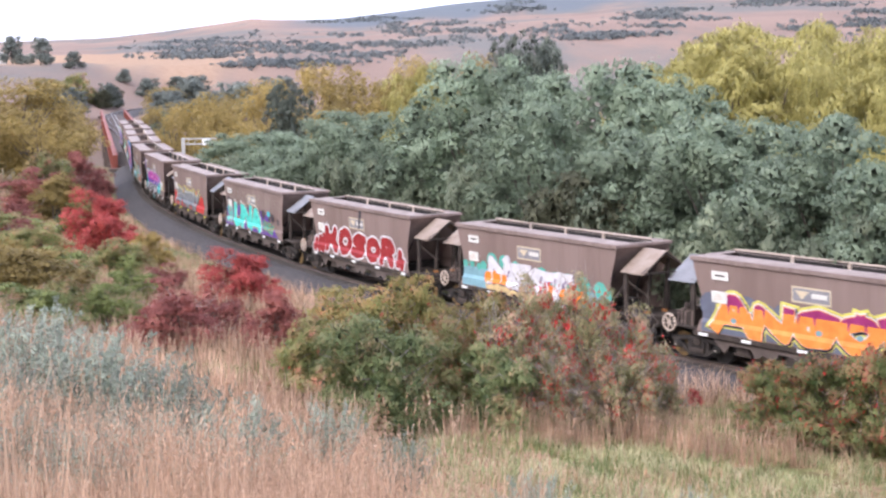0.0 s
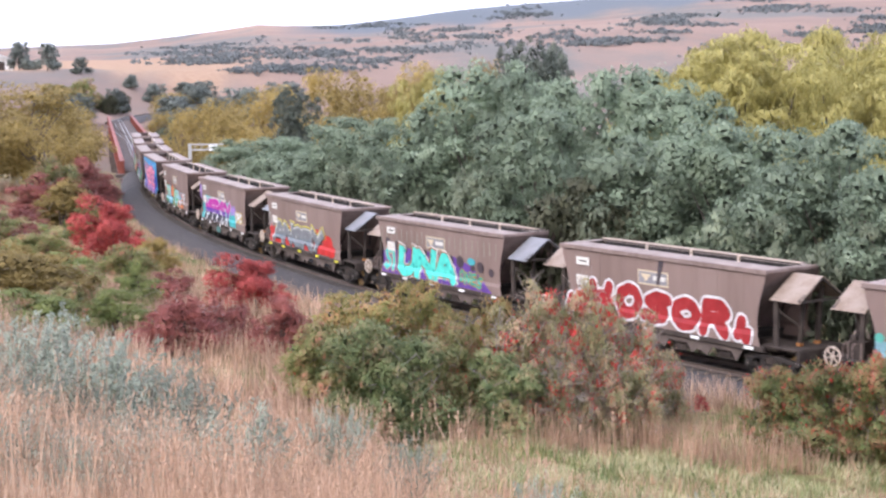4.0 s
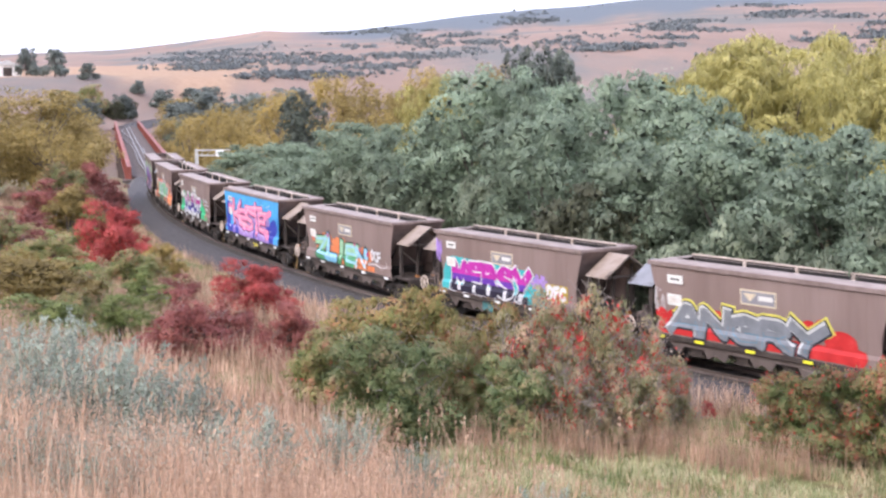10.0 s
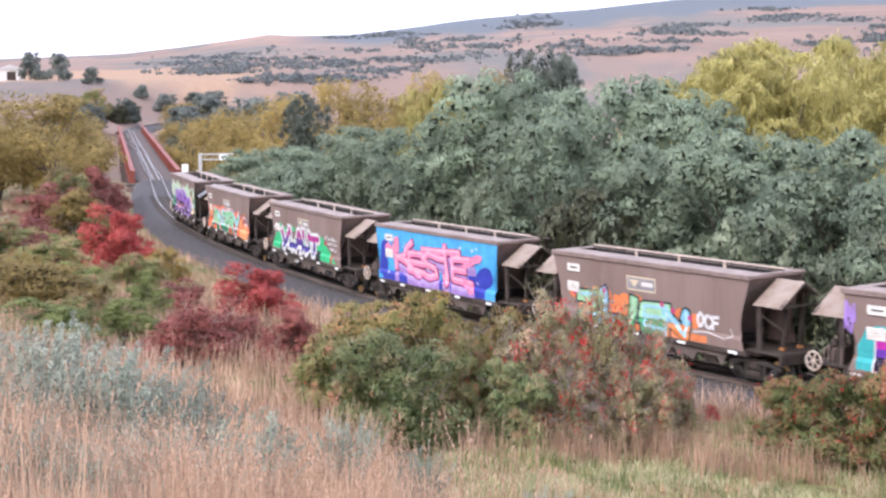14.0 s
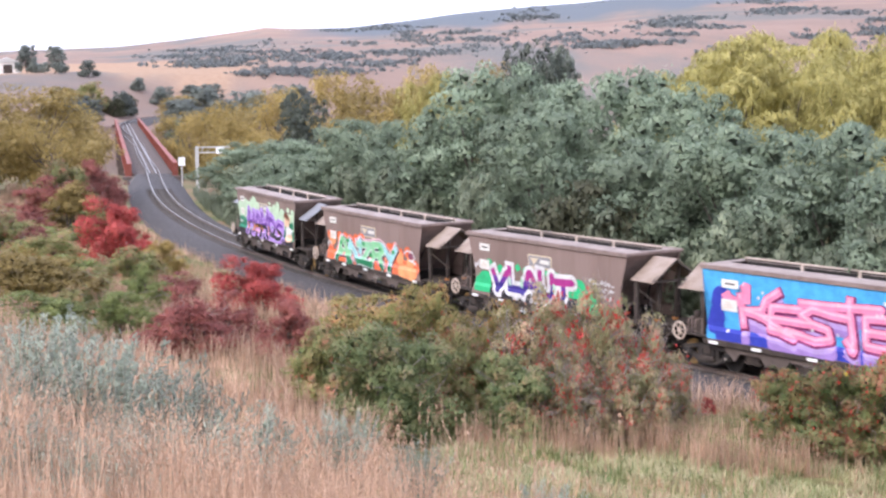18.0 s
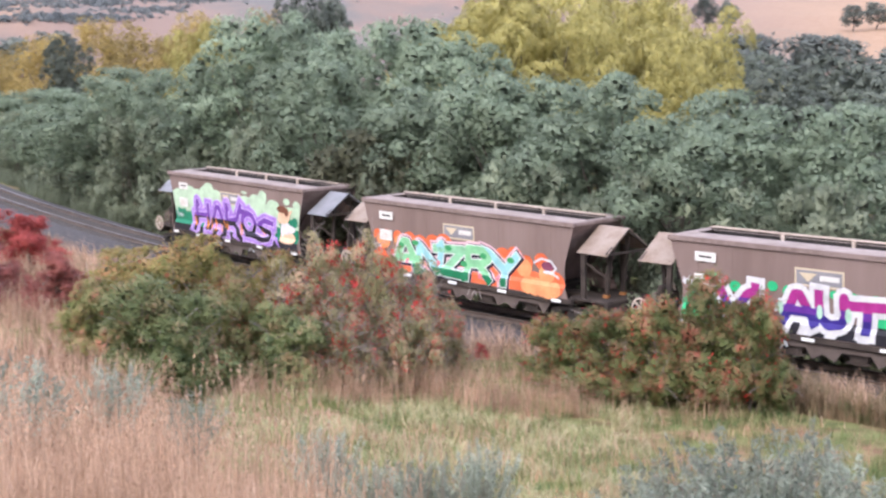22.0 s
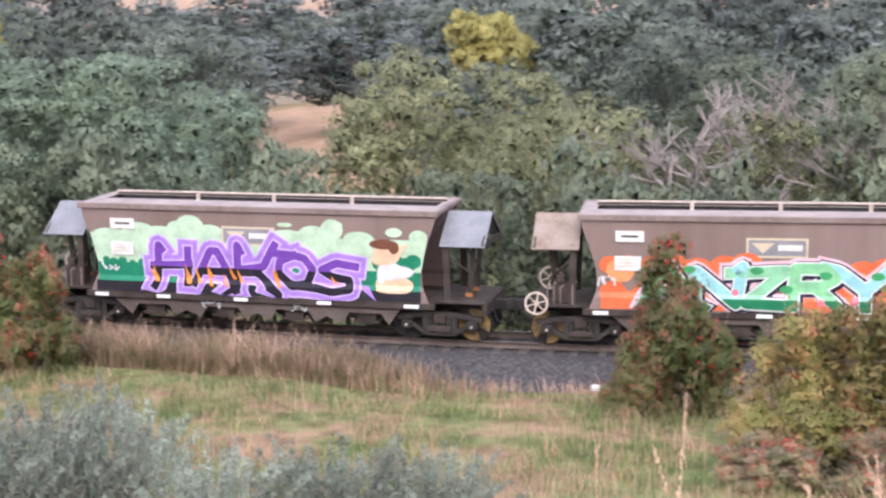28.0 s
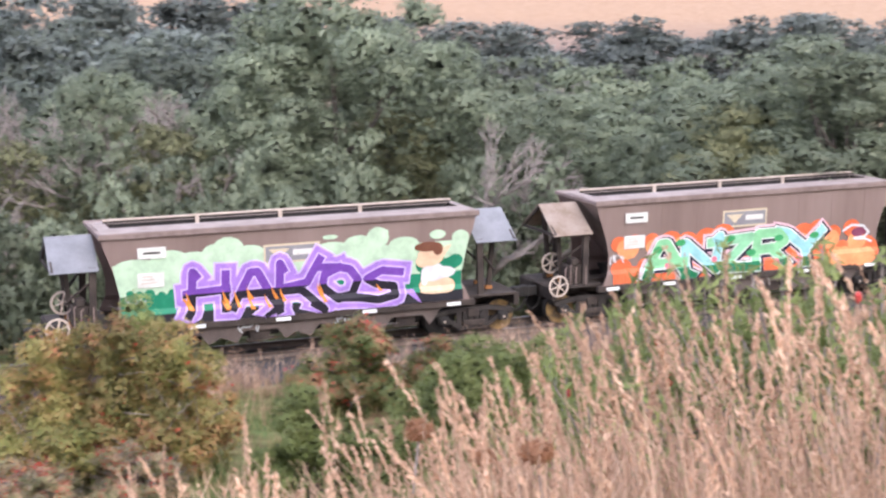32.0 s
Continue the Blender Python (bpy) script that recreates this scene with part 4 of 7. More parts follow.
STOCK["silver"] = [(spray_shrub("silver_shrub", 70 + k, 3.0, 1.7, L_SILVER, 95, 70, 0.1, "silvery blue-green wattle shrub on the slope"), 2.6, 1.6) for k in range(3)]
STOCK["rose"] = [(spray_shrub("rose_bush", 90, 1.6, 1.3, L_GREEN, 70, 80, 0.065, "wild rose bush with green leaves and red hips in grass", "bush", 9), 1.6, 1.2)]


def dead_tree(seed, h):
    """A leafless grey tree that forks into ever thinner branches."""
    rng = np.random.default_rng(seed)
    root, out = new("dead_tree"), []

    def branch(p, d, L, r, depth):
        q = p + d * L * 0.5 + rng.normal(size=3) * L * 0.05
        e = q + (d + rng.normal(size=3) * 0.15) * L * 0.5
        out.append(tube([p, q, e], [r, r * 0.8, r * 0.62], 5))
        if depth:
            for _ in range(3 if depth > 1 else 4):
                nd = d + rng.normal(size=3) * 0.5
                nd[2] = abs(nd[2]) * 0.7 + 0.25
                branch(q if rng.random() < 0.4 else e, nd / np.linalg.norm(nd), L * rng.uniform(0.55, 0.8), r * 0.6, depth - 1)

    branch(np.array([0, 0, -0.3]), np.array([0.05, 0.02, 1.0]), h * 0.36, h * 0.026, 4)
    V, F = joined(out)
    part("bare_crown", np_mesh("bare_crown", V, [F], M_DEADWOOD), None, root)
    return tagged(root, "leafless grey tree with fine bare branches", "tree", "plants along the line")


STOCK["dead"] = [(dead_tree(k, 8.0), 6.0, 8.0) for k in (3, 8)]

# silver wattles behind the line
for b, d, top, w in ((-7.6, 118, -2.6, 8), (-6.3, 104, -2.5, 8), (-4.7, 88, -1.75, 9), (-2.6, 84, -2.0, 8), (-0.9, 80, -1.7, 8), (1.6, 77, 0.0, 10), (3.4, 74, -0.2, 8), (5.9, 70, 0.2, 10), (3.9, 66, -1.6, 8), (8.6, 64, -1.2, 8), (10.7, 58, -1.8, 9), (14.3, 53, -2.3, 9), (7.6, 60, -2.8, 8), (19.8, 52, -2.7, 9), (23.4, 50, -3.1, 8), (17, 49, -3.4, 7), (12.4, 54, -3.8, 6), (26.4, 60, -4.6, 6)):
    grow("wattle", b, d, top, w)
for b, d, top, w in ((-3.6, 82, -3.4, 5), (-5.6, 92, -3.5, 5), (-1.8, 75, -3.5, 5), (0.6, 70, -3.6, 5), (2.2, 67, -3.9, 5), (7.2, 57, -5.0, 5), (9.4, 54, -5.0, 5), (12.2, 51, -5.4, 5), (15.2, 48, -5.6, 5), (18, 46.5, -6.0, 5), (21.5, 45, -5.8, 5), (25, 43.5, -6.2, 5), (26.8, 44, -6.0, 4.5), (29, 43, -6.6, 4), (31.4, 43, -6.8, 4), (34, 42.5, -7.2, 4), (36.5, 42.5, -7.2, 4), (39.8, 43, -6.3, 5), (43, 44, -6.4, 5), (46.5, 44, -6.2, 5), (49.6, 45, -6.5, 4), (53, 46, -6.3, 5), (56, 46, -6.0, 5), (60, 48, -6.2, 5), (64, 49, -6.0, 5), (67.5, 50, -6.0, 5), (71, 52, -5.4, 5), (74.5, 52, -5.0, 5), (79, 52, -4.6, 6), (-7.6, 108, -3.3, 5), (-8.0, 122, -3.3, 4), (-6.5, 99, -5.1, 3.2), (-7.6, 110, -4.5, 3.4), (-4.9, 89, -5.8, 2.8), (-8.3, 120, -4.2, 3.2), (-7.1, 104, -5.1, 2.6), (-5.7, 94, -5.7, 2.8), (-4.1, 84.5, -6.2, 2.6), (-3.2, 80.5, -6.5, 2.6)):
    grow("scrub", b, d, top, w)
for b, d, top, w in ((11.5, 100, 1.15, 17), (14.6, 94, 0.55, 13), (17.6, 97, 0.4, 11), (15.8, 101, 0.95, 13), (13.2, 106, 1.2, 12), (9.9, 108, 0.8, 11), (8.4, 104, 0.6, 10), (-0.9, 118, -0.15, 8), (16.4, 90, -1.1, 8)):
    grow("willow", b, d, top, w)
for b, d, top, w in ((-15.3, 120, -0.5, 13), (-17.5, 112, -0.8, 10), (-14.9, 112, -1.6, 7), (-8.7, 175, -1.3, 10), (-10.5, 262, -1.5, 9), (-9.7, 235, -1.4, 9), (-10.1, 330, -0.8, 12), (-13.5, 232, -1.3, 9), (-14.0, 200, -1.4, 8), (-7.2, 190, -0.85, 13), (-5.7, 150, -1.3, 9), (-2.6, 150, -0.1, 12), (-4.2, 165, -0.6, 10), (-9.0, 158, -2.5, 5), (-7.9, 140, -2.2, 6), (-3.4, 118, -1.4, 8), (-1.7, 125, -0.6, 8), (0.4, 150, 0.0, 9), (-16.9, 122, -0.35, 12), (-13.9, 128, -1.3, 7), (-8.9, 172, -1.0, 8), (-8.4, 150, -1.6, 6), (-6.3, 165, -0.6, 11), (-4.9, 172, 0.0, 10), (-1.0, 172, 0.15, 10), (1.2, 140, 0.3, 8)):
    grow("autumn", b, d, top, w)
grow("poplar", 36.4, 88, -1.45, 5.8)
grow("olive", 5.4, 58, -4.0, 6)
for b, d, top, w in ((33.6, 58, -3.1, 8.5), (38.0, 57, -3.5, 7.5), (40.3, 48, -5.0, 7), (37.4, 50, -5.6, 5), (46.6, 50, -5.2, 6), (52.5, 50, -5.0, 6), (61.6, 52, -4.4, 6), (74, 50, -4.2, 6)):
    grow("greentree", b, d, top, w)
for b, d, top, w in ((3.3, 128, 0.95, 6.5), (2.4, 130, 0.75, 5), (4.1, 131, 0.8, 5), (-5.6, 140, -0.8, 6)):
    grow("darktree", b, d, top, w)
# dark woods in the valley
for b, d, top, w in ((22.7, 96, -1.3, 12), (25.4, 88, -2.0, 10), (27.2, 132, -2.0, 12), (30.5, 136, -1.6, 12), (18.6, 104, -1.3, 12), (20.4, 80, -2.0, 9), (33.2, 132, -1.4, 11), (36, 115, -1.0, 12), (40.7, 92, -0.7, 13), (43.6, 84, -2.0, 10), (45.5, 66, -3.2, 10), (36.8, 74, -3.4, 9), (48.6, 72, -3.0, 10), (51.5, 62, -3.2, 9), (53.6, 90, -1.6, 12), (59.9, 52, 0.55, 10.5), (57.2, 53, -1.2, 6), (56.2, 51, -2.6, 6), (63.2, 55, -1.9, 7), (51.0, 50.5, -3.0, 5.5), (55, 58, -3.8, 8), (63.4, 60, -3.6, 9), (66, 66, -3.8, 9), (69, 62, -3.8, 8), (72, 56, -3.4, 8), (77.2, 50, -1.8, 10), (74.6, 56, -2.8, 8), (80, 54, -2, 10), (49.5, 100, -1.1, 12), (46.6, 110, -0.9, 12), (38.6, 105, -1.0, 11)):
    grow("neartree" if d < 68 else "darktree", b, d, top, w)
for b, d, top, w in ((44.4, 54, -2.3, 6), (47.6, 55, -1.8, 7), (43.4, 48, -2.6, 6), (45.8, 48.5, -2.3, 7), (47.6, 49, -2.8, 6), (52.6, 50, -1.9, 7), (50.7, 51, -2.4, 6), (52.4, 57, -0.8, 7), (54.2, 58, -0.9, 6), (50.6, 57, -1.2, 6), (64.6, 48, -3.2, 4), (66.4, 50, -4.0, 4), (54.0, 49, -3.0, 5), (40.0, 60, -3.2, 5), (41.4, 50, -5.0, 3)):
    grow("dead", b, d, top, w)
rng = np.random.default_rng(12)
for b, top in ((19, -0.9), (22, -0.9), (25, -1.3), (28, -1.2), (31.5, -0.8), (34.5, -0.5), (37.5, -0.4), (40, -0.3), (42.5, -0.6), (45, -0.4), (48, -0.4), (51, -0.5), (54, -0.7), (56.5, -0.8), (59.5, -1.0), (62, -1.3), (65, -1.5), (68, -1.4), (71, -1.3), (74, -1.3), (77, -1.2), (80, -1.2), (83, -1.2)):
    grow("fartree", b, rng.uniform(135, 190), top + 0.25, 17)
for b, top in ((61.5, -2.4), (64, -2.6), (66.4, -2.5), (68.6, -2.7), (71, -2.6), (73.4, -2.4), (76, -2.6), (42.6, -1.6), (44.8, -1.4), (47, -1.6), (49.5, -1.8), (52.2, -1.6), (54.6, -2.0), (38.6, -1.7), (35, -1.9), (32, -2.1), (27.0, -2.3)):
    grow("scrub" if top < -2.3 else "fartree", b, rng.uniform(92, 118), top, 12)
# red, maroon and green bushes on the near bank
for b, d, top, w in ((-7.5, 58, -6.7, 3.6), (-12.6, 75, -4.4, 4.05), (9.5, 41.2, -12.1, 0.5)):
    grow("red", b, d, top, w)
for b, d, top, w in ((-12.95, 116, -3.5, 4.6), (-13.6, 110, -3.7, 4.5), (-10.2, 47, -7.8, 3.51), (-16.2, 86, -4.6, 5.4), (-14.6, 98, -3.6, 5.4), (-13.6, 104, -3.5, 4.05), (-8.6, 49, -8, 2.4), (-6.3, 46, -8.4, 2.4), (-15.6, 70, -5.4, 4.05), (-10.6, 60, -7.2, 2.7)):
    grow("maroon", b, d, top, w)
for b, d, top, w in ((-15.4, 80, -5.4, 3.51), (-12.4, 50, -7.9, 2.6), (-11.6, 57, -6.9, 2.29), (-14.4, 62, -6.5, 4.05), (-13.3, 84, -4.8, 4.05), (-16, 46, -7.8, 4.05)):
    grow("green", b, d, top, w)
for b, d, top, w in ((-15.3, 53, -6.5, 5.4), (-14.2, 92, -3.9, 4.59), (-16.6, 60, -6, 5.4), (-11, 70, -6, 2.16)):
    grow("yellowbush", b, d, top, w)
for b, d, top, w in ((-12.0, 66, -6.2, 3.0), (-15.0, 66, -5.6, 3.4), (-16.4, 75, -4.9, 3.6), (-13.8, 56, -6.9, 3.0), (-14.4, 48, -7.6, 2.4)):
    grow("rustbush", b, d, top, w)
for b, d, top, w in ((64.5, 30, -12.9, 2.8), (67.5, 29, -12.6, 3.0), (70.5, 28, -12.8, 3.0), (74, 27, -12.6, 3.0), (58.2, 25.5, -14.7, 2.4), (61.4, 25, -14.8, 2.4), (64.4, 26.5, -13.4, 2.8), (52.0, 29, -11.1, 2.3)):
    grow("green", b, d, top, w)
for b, d, top, w in ((-2.5, 35, -9.1, 3.3), (2.2, 36.6, -10.4, 2.4)):
    grow("hawgreen", b, d, top, w)
for b, d, top, w in ((-4.9, 38.5, -9.2, 2.4), (0.3, 37.4, -9.5, 2.2)):
    grow("rustbush", b, d, top, w)
for b, d, top, w in ((-3.4, 41, -8.2, 3.6), (-1.2, 42.5, -7.8, 2.6), (0.6, 39.4, -8.9, 2.6), (1.7, 38.9, -8.5, 2.4)):
    grow("goldhaw", b, d, top, w)
for b, d, top, w in ((3.0, 38.4, -7.9, 3.2), (5.0, 38.8, -7.8, 3.2), (6.9, 39.3, -9.0, 2.8), (6.4, 37.4, -10.3, 2.4), (4.2, 36.8, -9.9, 2.4), (8.0, 38.6, -10.6, 1.6)):
    grow("haw", b, d, top, w)
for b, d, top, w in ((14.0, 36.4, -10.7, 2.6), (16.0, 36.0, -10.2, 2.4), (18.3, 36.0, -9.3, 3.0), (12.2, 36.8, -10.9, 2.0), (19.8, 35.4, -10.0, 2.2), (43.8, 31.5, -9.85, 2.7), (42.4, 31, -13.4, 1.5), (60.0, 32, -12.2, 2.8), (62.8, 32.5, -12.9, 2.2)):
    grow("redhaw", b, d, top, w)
for b, d, top, w in ((48.4, 27.4, -12.2, 3.0), (50.9, 27.6, -11.8, 3.2), (53.0, 28.0, -12.0, 2.6)):
    grow("goldhaw", b, d, top, w)
for b, d, top, w in ((47.4, 25.8, -16.8, 2.0), (51.5, 25.8, -16.4, 1.8)):
    grow("haw", b, d, top, w)
# silvery shrubs on the slope
for b, d, top, w in ((20.2, 21, -14.6, 2.6), (22.4, 22, -15.2, 2.2), (17, 20, -16.2, 2.2), (26, 20, -17.2, 2.2), (30.5, 20.5, -17.3, 2.4), (34.6, 20.5, -17.6, 2.0), (-13.4, 26, -9.5, 3), (-15.8, 28, -8.4, 3), (-10.8, 24, -10.7, 2.4), (-8.6, 22, -12.2, 2.0), (5.6, 19, -16.4, 1.4), (-17.2, 24, -10.2, 2.4), (-12, 21, -12.3, 2), (-16.0, 19.5, -12.2, 2.0), (-13.6, 18.5, -13.2, 1.8), (-10.6, 18, -14.2, 1.5), (-4.4, 26, -12.3, 1.2), (-1.6, 24, -13.6, 1.1), (3.4, 20, -15.0, 1.0), (9.5, 19.5, -15.6, 1.0), (7.4, 18, -16.0, 0.9)):
    grow("silver", b, d, top, w)
for b, d, top, w in ((72.0, 8.4, -10.0, 1.5), (75.8, 7.8, -9.2, 1.7), (79.2, 7.4, -8.8, 1.8), (68.6, 9.2, -12.4, 1.3)):
    grow("rose", b, d, top, w)
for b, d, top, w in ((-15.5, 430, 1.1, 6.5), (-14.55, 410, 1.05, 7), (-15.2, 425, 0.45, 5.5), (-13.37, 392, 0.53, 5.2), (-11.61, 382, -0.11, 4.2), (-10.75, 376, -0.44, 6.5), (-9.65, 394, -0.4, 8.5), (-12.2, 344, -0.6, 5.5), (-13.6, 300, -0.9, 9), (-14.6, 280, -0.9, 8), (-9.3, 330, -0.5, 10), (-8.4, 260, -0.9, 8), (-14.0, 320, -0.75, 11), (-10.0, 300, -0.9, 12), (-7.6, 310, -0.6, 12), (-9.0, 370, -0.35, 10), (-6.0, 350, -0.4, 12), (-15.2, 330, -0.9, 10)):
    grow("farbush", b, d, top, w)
# rusty bushes round the far end of the bridge
for b, d, top, w in ((-13.25, 338, -0.25, 7.0), (-14.4, 344, -0.42, 6.0), (-12.75, 342, -0.75, 4.5), (-13.9, 336, -0.55, 5.0)):
    grow("rustbush", b, d, top, w, label="brownish bush on the dry paddock by the bridge")
for b, d, top, w in ((-12.45, 338, -0.85, 4.5), (-11.95, 349, -0.7, 4.0), (-14.5, 103, -3.0, 4.6)):
    grow("rustbush" if d < 200 else "olive", b, d, top, w)
grow("maroon", -13.4, 105, -3.1, 3.8)
grow("scrub", -10.25, 240, -1.7, 5.5)
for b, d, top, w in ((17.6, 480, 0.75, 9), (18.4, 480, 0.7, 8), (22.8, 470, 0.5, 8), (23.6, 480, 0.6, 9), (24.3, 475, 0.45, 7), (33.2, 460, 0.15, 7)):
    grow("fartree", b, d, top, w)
for protos in STOCK.values():
    for ob, _, _ in protos:
        for o in (*ob.children_recursive, ob):
            bpy.data.objects.remove(o)


# ---- grass ----
def blades(rng, x, y, height, width, mat, name, label, bend=0.35, heads=None, wind=(0.0, 0.0)):
    """A stand of grass: bent ribbons on the ground, with feathery seed heads where heads (length, width, spikelets) is set."""
    n = len(x)
    z = ground(x, y) - 0.02
    a = rng.uniform(0, 2 * math.pi, n)
    lean = rng.uniform(0.1, 1.0, n) * bend
    dx, dy = np.cos(a) * lean + wind[0] * rng.uniform(0.2, 1.0, n), np.sin(a) * lean + wind[1] * rng.uniform(0.2, 1.0, n)
    sx, sy = -np.sin(a), np.cos(a)
    lev = np.array([0, 0.4, 0.75, 1.0])
    V = np.empty((n, 4, 2, 3))
    for i, f in enumerate(lev):
        px, py, pz = x + dx * height * f**2, y + dy * height * f**2, z + height * f * (1 - 0.25 * lean * f)
        hw = width * (1 - 0.75 * f) / 2
        for j, sg in enumerate((-1, 1)):
            V[:, i, j] = np.stack([px + sg * sx * hw, py + sg * sy * hw, pz], 1)
    base = (np.arange(n) * 8)[:, None]
    F = [np.concatenate([base + q for q in ([0, 1, 3, 2], [2, 3, 5, 4], [4, 5, 7, 6])])]
    V = V.reshape(-1, 3)
    if heads:
        L, W, k, q = heads
        tip = V.reshape(n, 4, 2, 3)[:, 3].mean(1)
        prev = V.reshape(n, 4, 2, 3)[:, 2].mean(1)
        d = tip - prev
        d /= np.linalg.norm(d, axis=1)[:, None]
        along = rng.uniform(-0.1, 1.0, (n, k, 1)) * (L * rng.uniform(0.6, 1.3, (n, 1, 1)))
        c = (tip[:, None] + d[:, None] * along).reshape(-1, 3)
        c += unit(rng, n * k) * W * 0.4 * rng.uniform(0, 1, (n * k, 1))
        t = np.repeat(d, k, 0) + unit(rng, n * k) * 0.5
        t /= np.linalg.norm(t, axis=1)[:, None]
        s = np.cross(t, unit(rng, n * k))
        s /= np.linalg.norm(s, axis=1)[:, None] + 1e-9
        H = np.stack([c - t * q, c + s * q * 0.32, c + t * q, c - s * q * 0.32], 1).reshape(-1, 3)
        F.append(np.arange(len(H)).reshape(-1, 4) + len(V))
        V = np.concatenate([V, H])
    ob = new(name, np_mesh(name, V, F, mat))
    return tagged(ob, label, "grass", kind="stuff")


def patch(rng, n, b0, b1, d0, d1):
    """Places spread evenly over a sector of ground round the camera's foot."""
    b, d = np.radians(rng.uniform(b0, b1, n)), np.sqrt(rng.uniform(d0**2, d1**2, n))
    return d * np.sin(b), d * np.cos(b)


def beside(rng, n, s0, s1, o0, o1):
    """Places along the line, o metres from it on the camera's side."""
    s, o = rng.uniform(s0, s1, n), rng.uniform(o0, o1, n)
    x, y, tx, ty, _ = on_line(s)
    return x + ty * o, y - tx * o


def clumped(rng, x, y, keep=0.5, size=0.9, seed=0.0):
    m = (np.sin(x * size + seed) * np.cos(y * size * 1.1 - seed) + 0.5 * np.sin(x * size * 2.3 + y * size * 1.7 + seed)) * 0.4 + 0.5
    k = rng.random(len(x)) < np.clip((m - 0.5) * 3 + keep, 0.02, 1)
    return x[k], y[k]


def tussock(x, y, size, deep):
    """A factor round 1 that makes the grass stand in uneven tussocks."""
    return 1 + deep * (np.sin(x * size + 1.7 * np.sin(y * size * 0.6)) * np.cos(y * size * 1.2 + 0.8) + 0.5 * np.sin((x + y) * size * 2.3))


def build_grass():
    rng = np.random.default_rng(77)
    u = rng.uniform
    # tall straw in front, thinning out to the right
    x, y = clumped(rng, *patch(rng, 10500, -18.5, 9, 9.5, 19.5), 0.4, 2.4, 3.0)
    br, ds = np.degrees(np.arctan2(x, y)), np.hypot(x, y)
    keep = rng.random(len(x)) < np.interp(br, [-18, -12.5, -10, -6, -2, 1.5, 4, 7], [0.35, 0.45, 0.9, 1.0, 0.9, 0.6, 0.26, 0.05])
    x, y = x[keep], y[keep]
    blades(rng, x, y, u(0.35, 1.0, len(x)) * 1.35 * tussock(x, y, 1.1, 0.25), 0.011, L_STRAW, "tall_dry_grass", "tall dry straw-coloured seeding grass on the slope", 0.3, (0.15, 0.03, 7, 0.018))
    x, y = clumped(rng, *patch(rng, 12000, -18.5, 3, 10, 20), 0.7, 2.0, 1.0)
    blades(rng, x, y, u(0.25, 0.75, len(x)), 0.014, L_STRAW, "dry_grass_blades", "dry straw-coloured grass blades at the foot of the stalks", 0.7)
    x, y = clumped(rng, *patch(rng, 12500, -18.5, -2, 16, 30), 0.6, 0.9)
    blades(rng, x, y, u(0.5, 1.15, len(x)) * np.interp(np.degrees(np.arctan2(x, y)), [-18, -10, -6], [1.35, 1.25, 0.9]), 0.013, L_STRAW, "pale_grass", "pale dry grass between the silvery shrubs", 0.5, (0.1, 0.03, 3, 0.018))
    x, y = clumped(rng, *patch(rng, 26000, -18.5, -3, 29, 66), 0.7, 0.6, 2.5)
    k = across(x, y)[0] > 4.5
    blades(rng, x[k], y[k], u(0.4, 1.2, k.sum()), 0.028, L_REDGRASS, "bank_grass", "dry brown grass between the bushes on the bank", 0.5)
    x, y = clumped(rng, *patch(rng, 21000, -1, 16, 22, 36), 0.7, 1.1, 6.0)
    blades(rng, x, y, u(0.1, 0.32, len(x)), 0.034, L_PALEMEADOW, "pale_grass", "pale yellow-green meadow grass below the hawthorns", 0.9)
    # close to the camera, on the right
    x, y = clumped(rng, *patch(rng, 2200, 47, 92, 3.6, 9.0), 0.6, 1.8, 1.0)
    br = np.degrees(np.arctan2(x, y))
    keep = rng.random(len(x)) < np.interp(br, [47, 52, 57, 61, 67, 90], [0.06, 0.3, 0.6, 0.85, 1.0, 1.0])
    x, y = x[keep], y[keep]
    blades(rng, x, y, u(0.5, 1.0, len(x)) ** 1.3 * 1.25 * np.interp(np.degrees(np.arctan2(x, y)), [47, 52, 58, 64, 70, 76], [0.4, 0.52, 0.62, 0.7, 0.78, 0.86]), 0.009, L_STRAW, "tall_dry_grass", "tall dry seeding grass close by with feathery heads", 0.3, (0.22, 0.028, 60, 0.013), (-0.08, 0.15))
    x, y = patch(rng, 13000, 52, 92, 4.0, 11)
    blades(rng, x, y, u(0.2, 0.8, len(x)), 0.01, L_STRAW, "dry_grass_blades", "dry straw-coloured blades under the tall grass", 0.7, None, (-0.07, 0.13))
    x, y = patch(rng, 7, 40, 56, 3.8, 5.0)
    blades(rng, x, y, u(0.6, 1.0, len(x)), 0.006, L_STRAW, "single_grass_stalks", "single tall grass stalks with pale heads", 0.25, (0.17, 0.018, 60, 0.008))
    # the meadow and the russet verge of the line
    x, y = clumped(rng, *patch(rng, 42000, -1, 62, 18, 40), 0.62, 1.0)
    d, s = across(x, y)
    k = d > 5
    blades(rng, x[k], y[k], u(0.12, 0.42, k.sum()) * tussock(x[k], y[k], 2.2, 0.5) * 1.15, 0.028, L_MEADOW, "meadow_grass", "green and yellow meadow grass in tufts", 0.9)
    x, y = clumped(rng, *patch(rng, 16000, -1, 62, 18, 40), 0.3, 0.55, 2.0)
    d, s = across(x, y)
    k = d > 5
    blades(rng, x[k], y[k], u(0.2, 0.6, k.sum()) * tussock(x[k], y[k], 1.7, 0.4), 0.016, L_REDGRASS, "russet_grass", "russet dry grass in patches on the meadow", 0.5)
    x, y = clumped(rng, *beside(rng, 19000, -45, 52, 2.3, 5.6), 0.75, 1.1, 4.0)
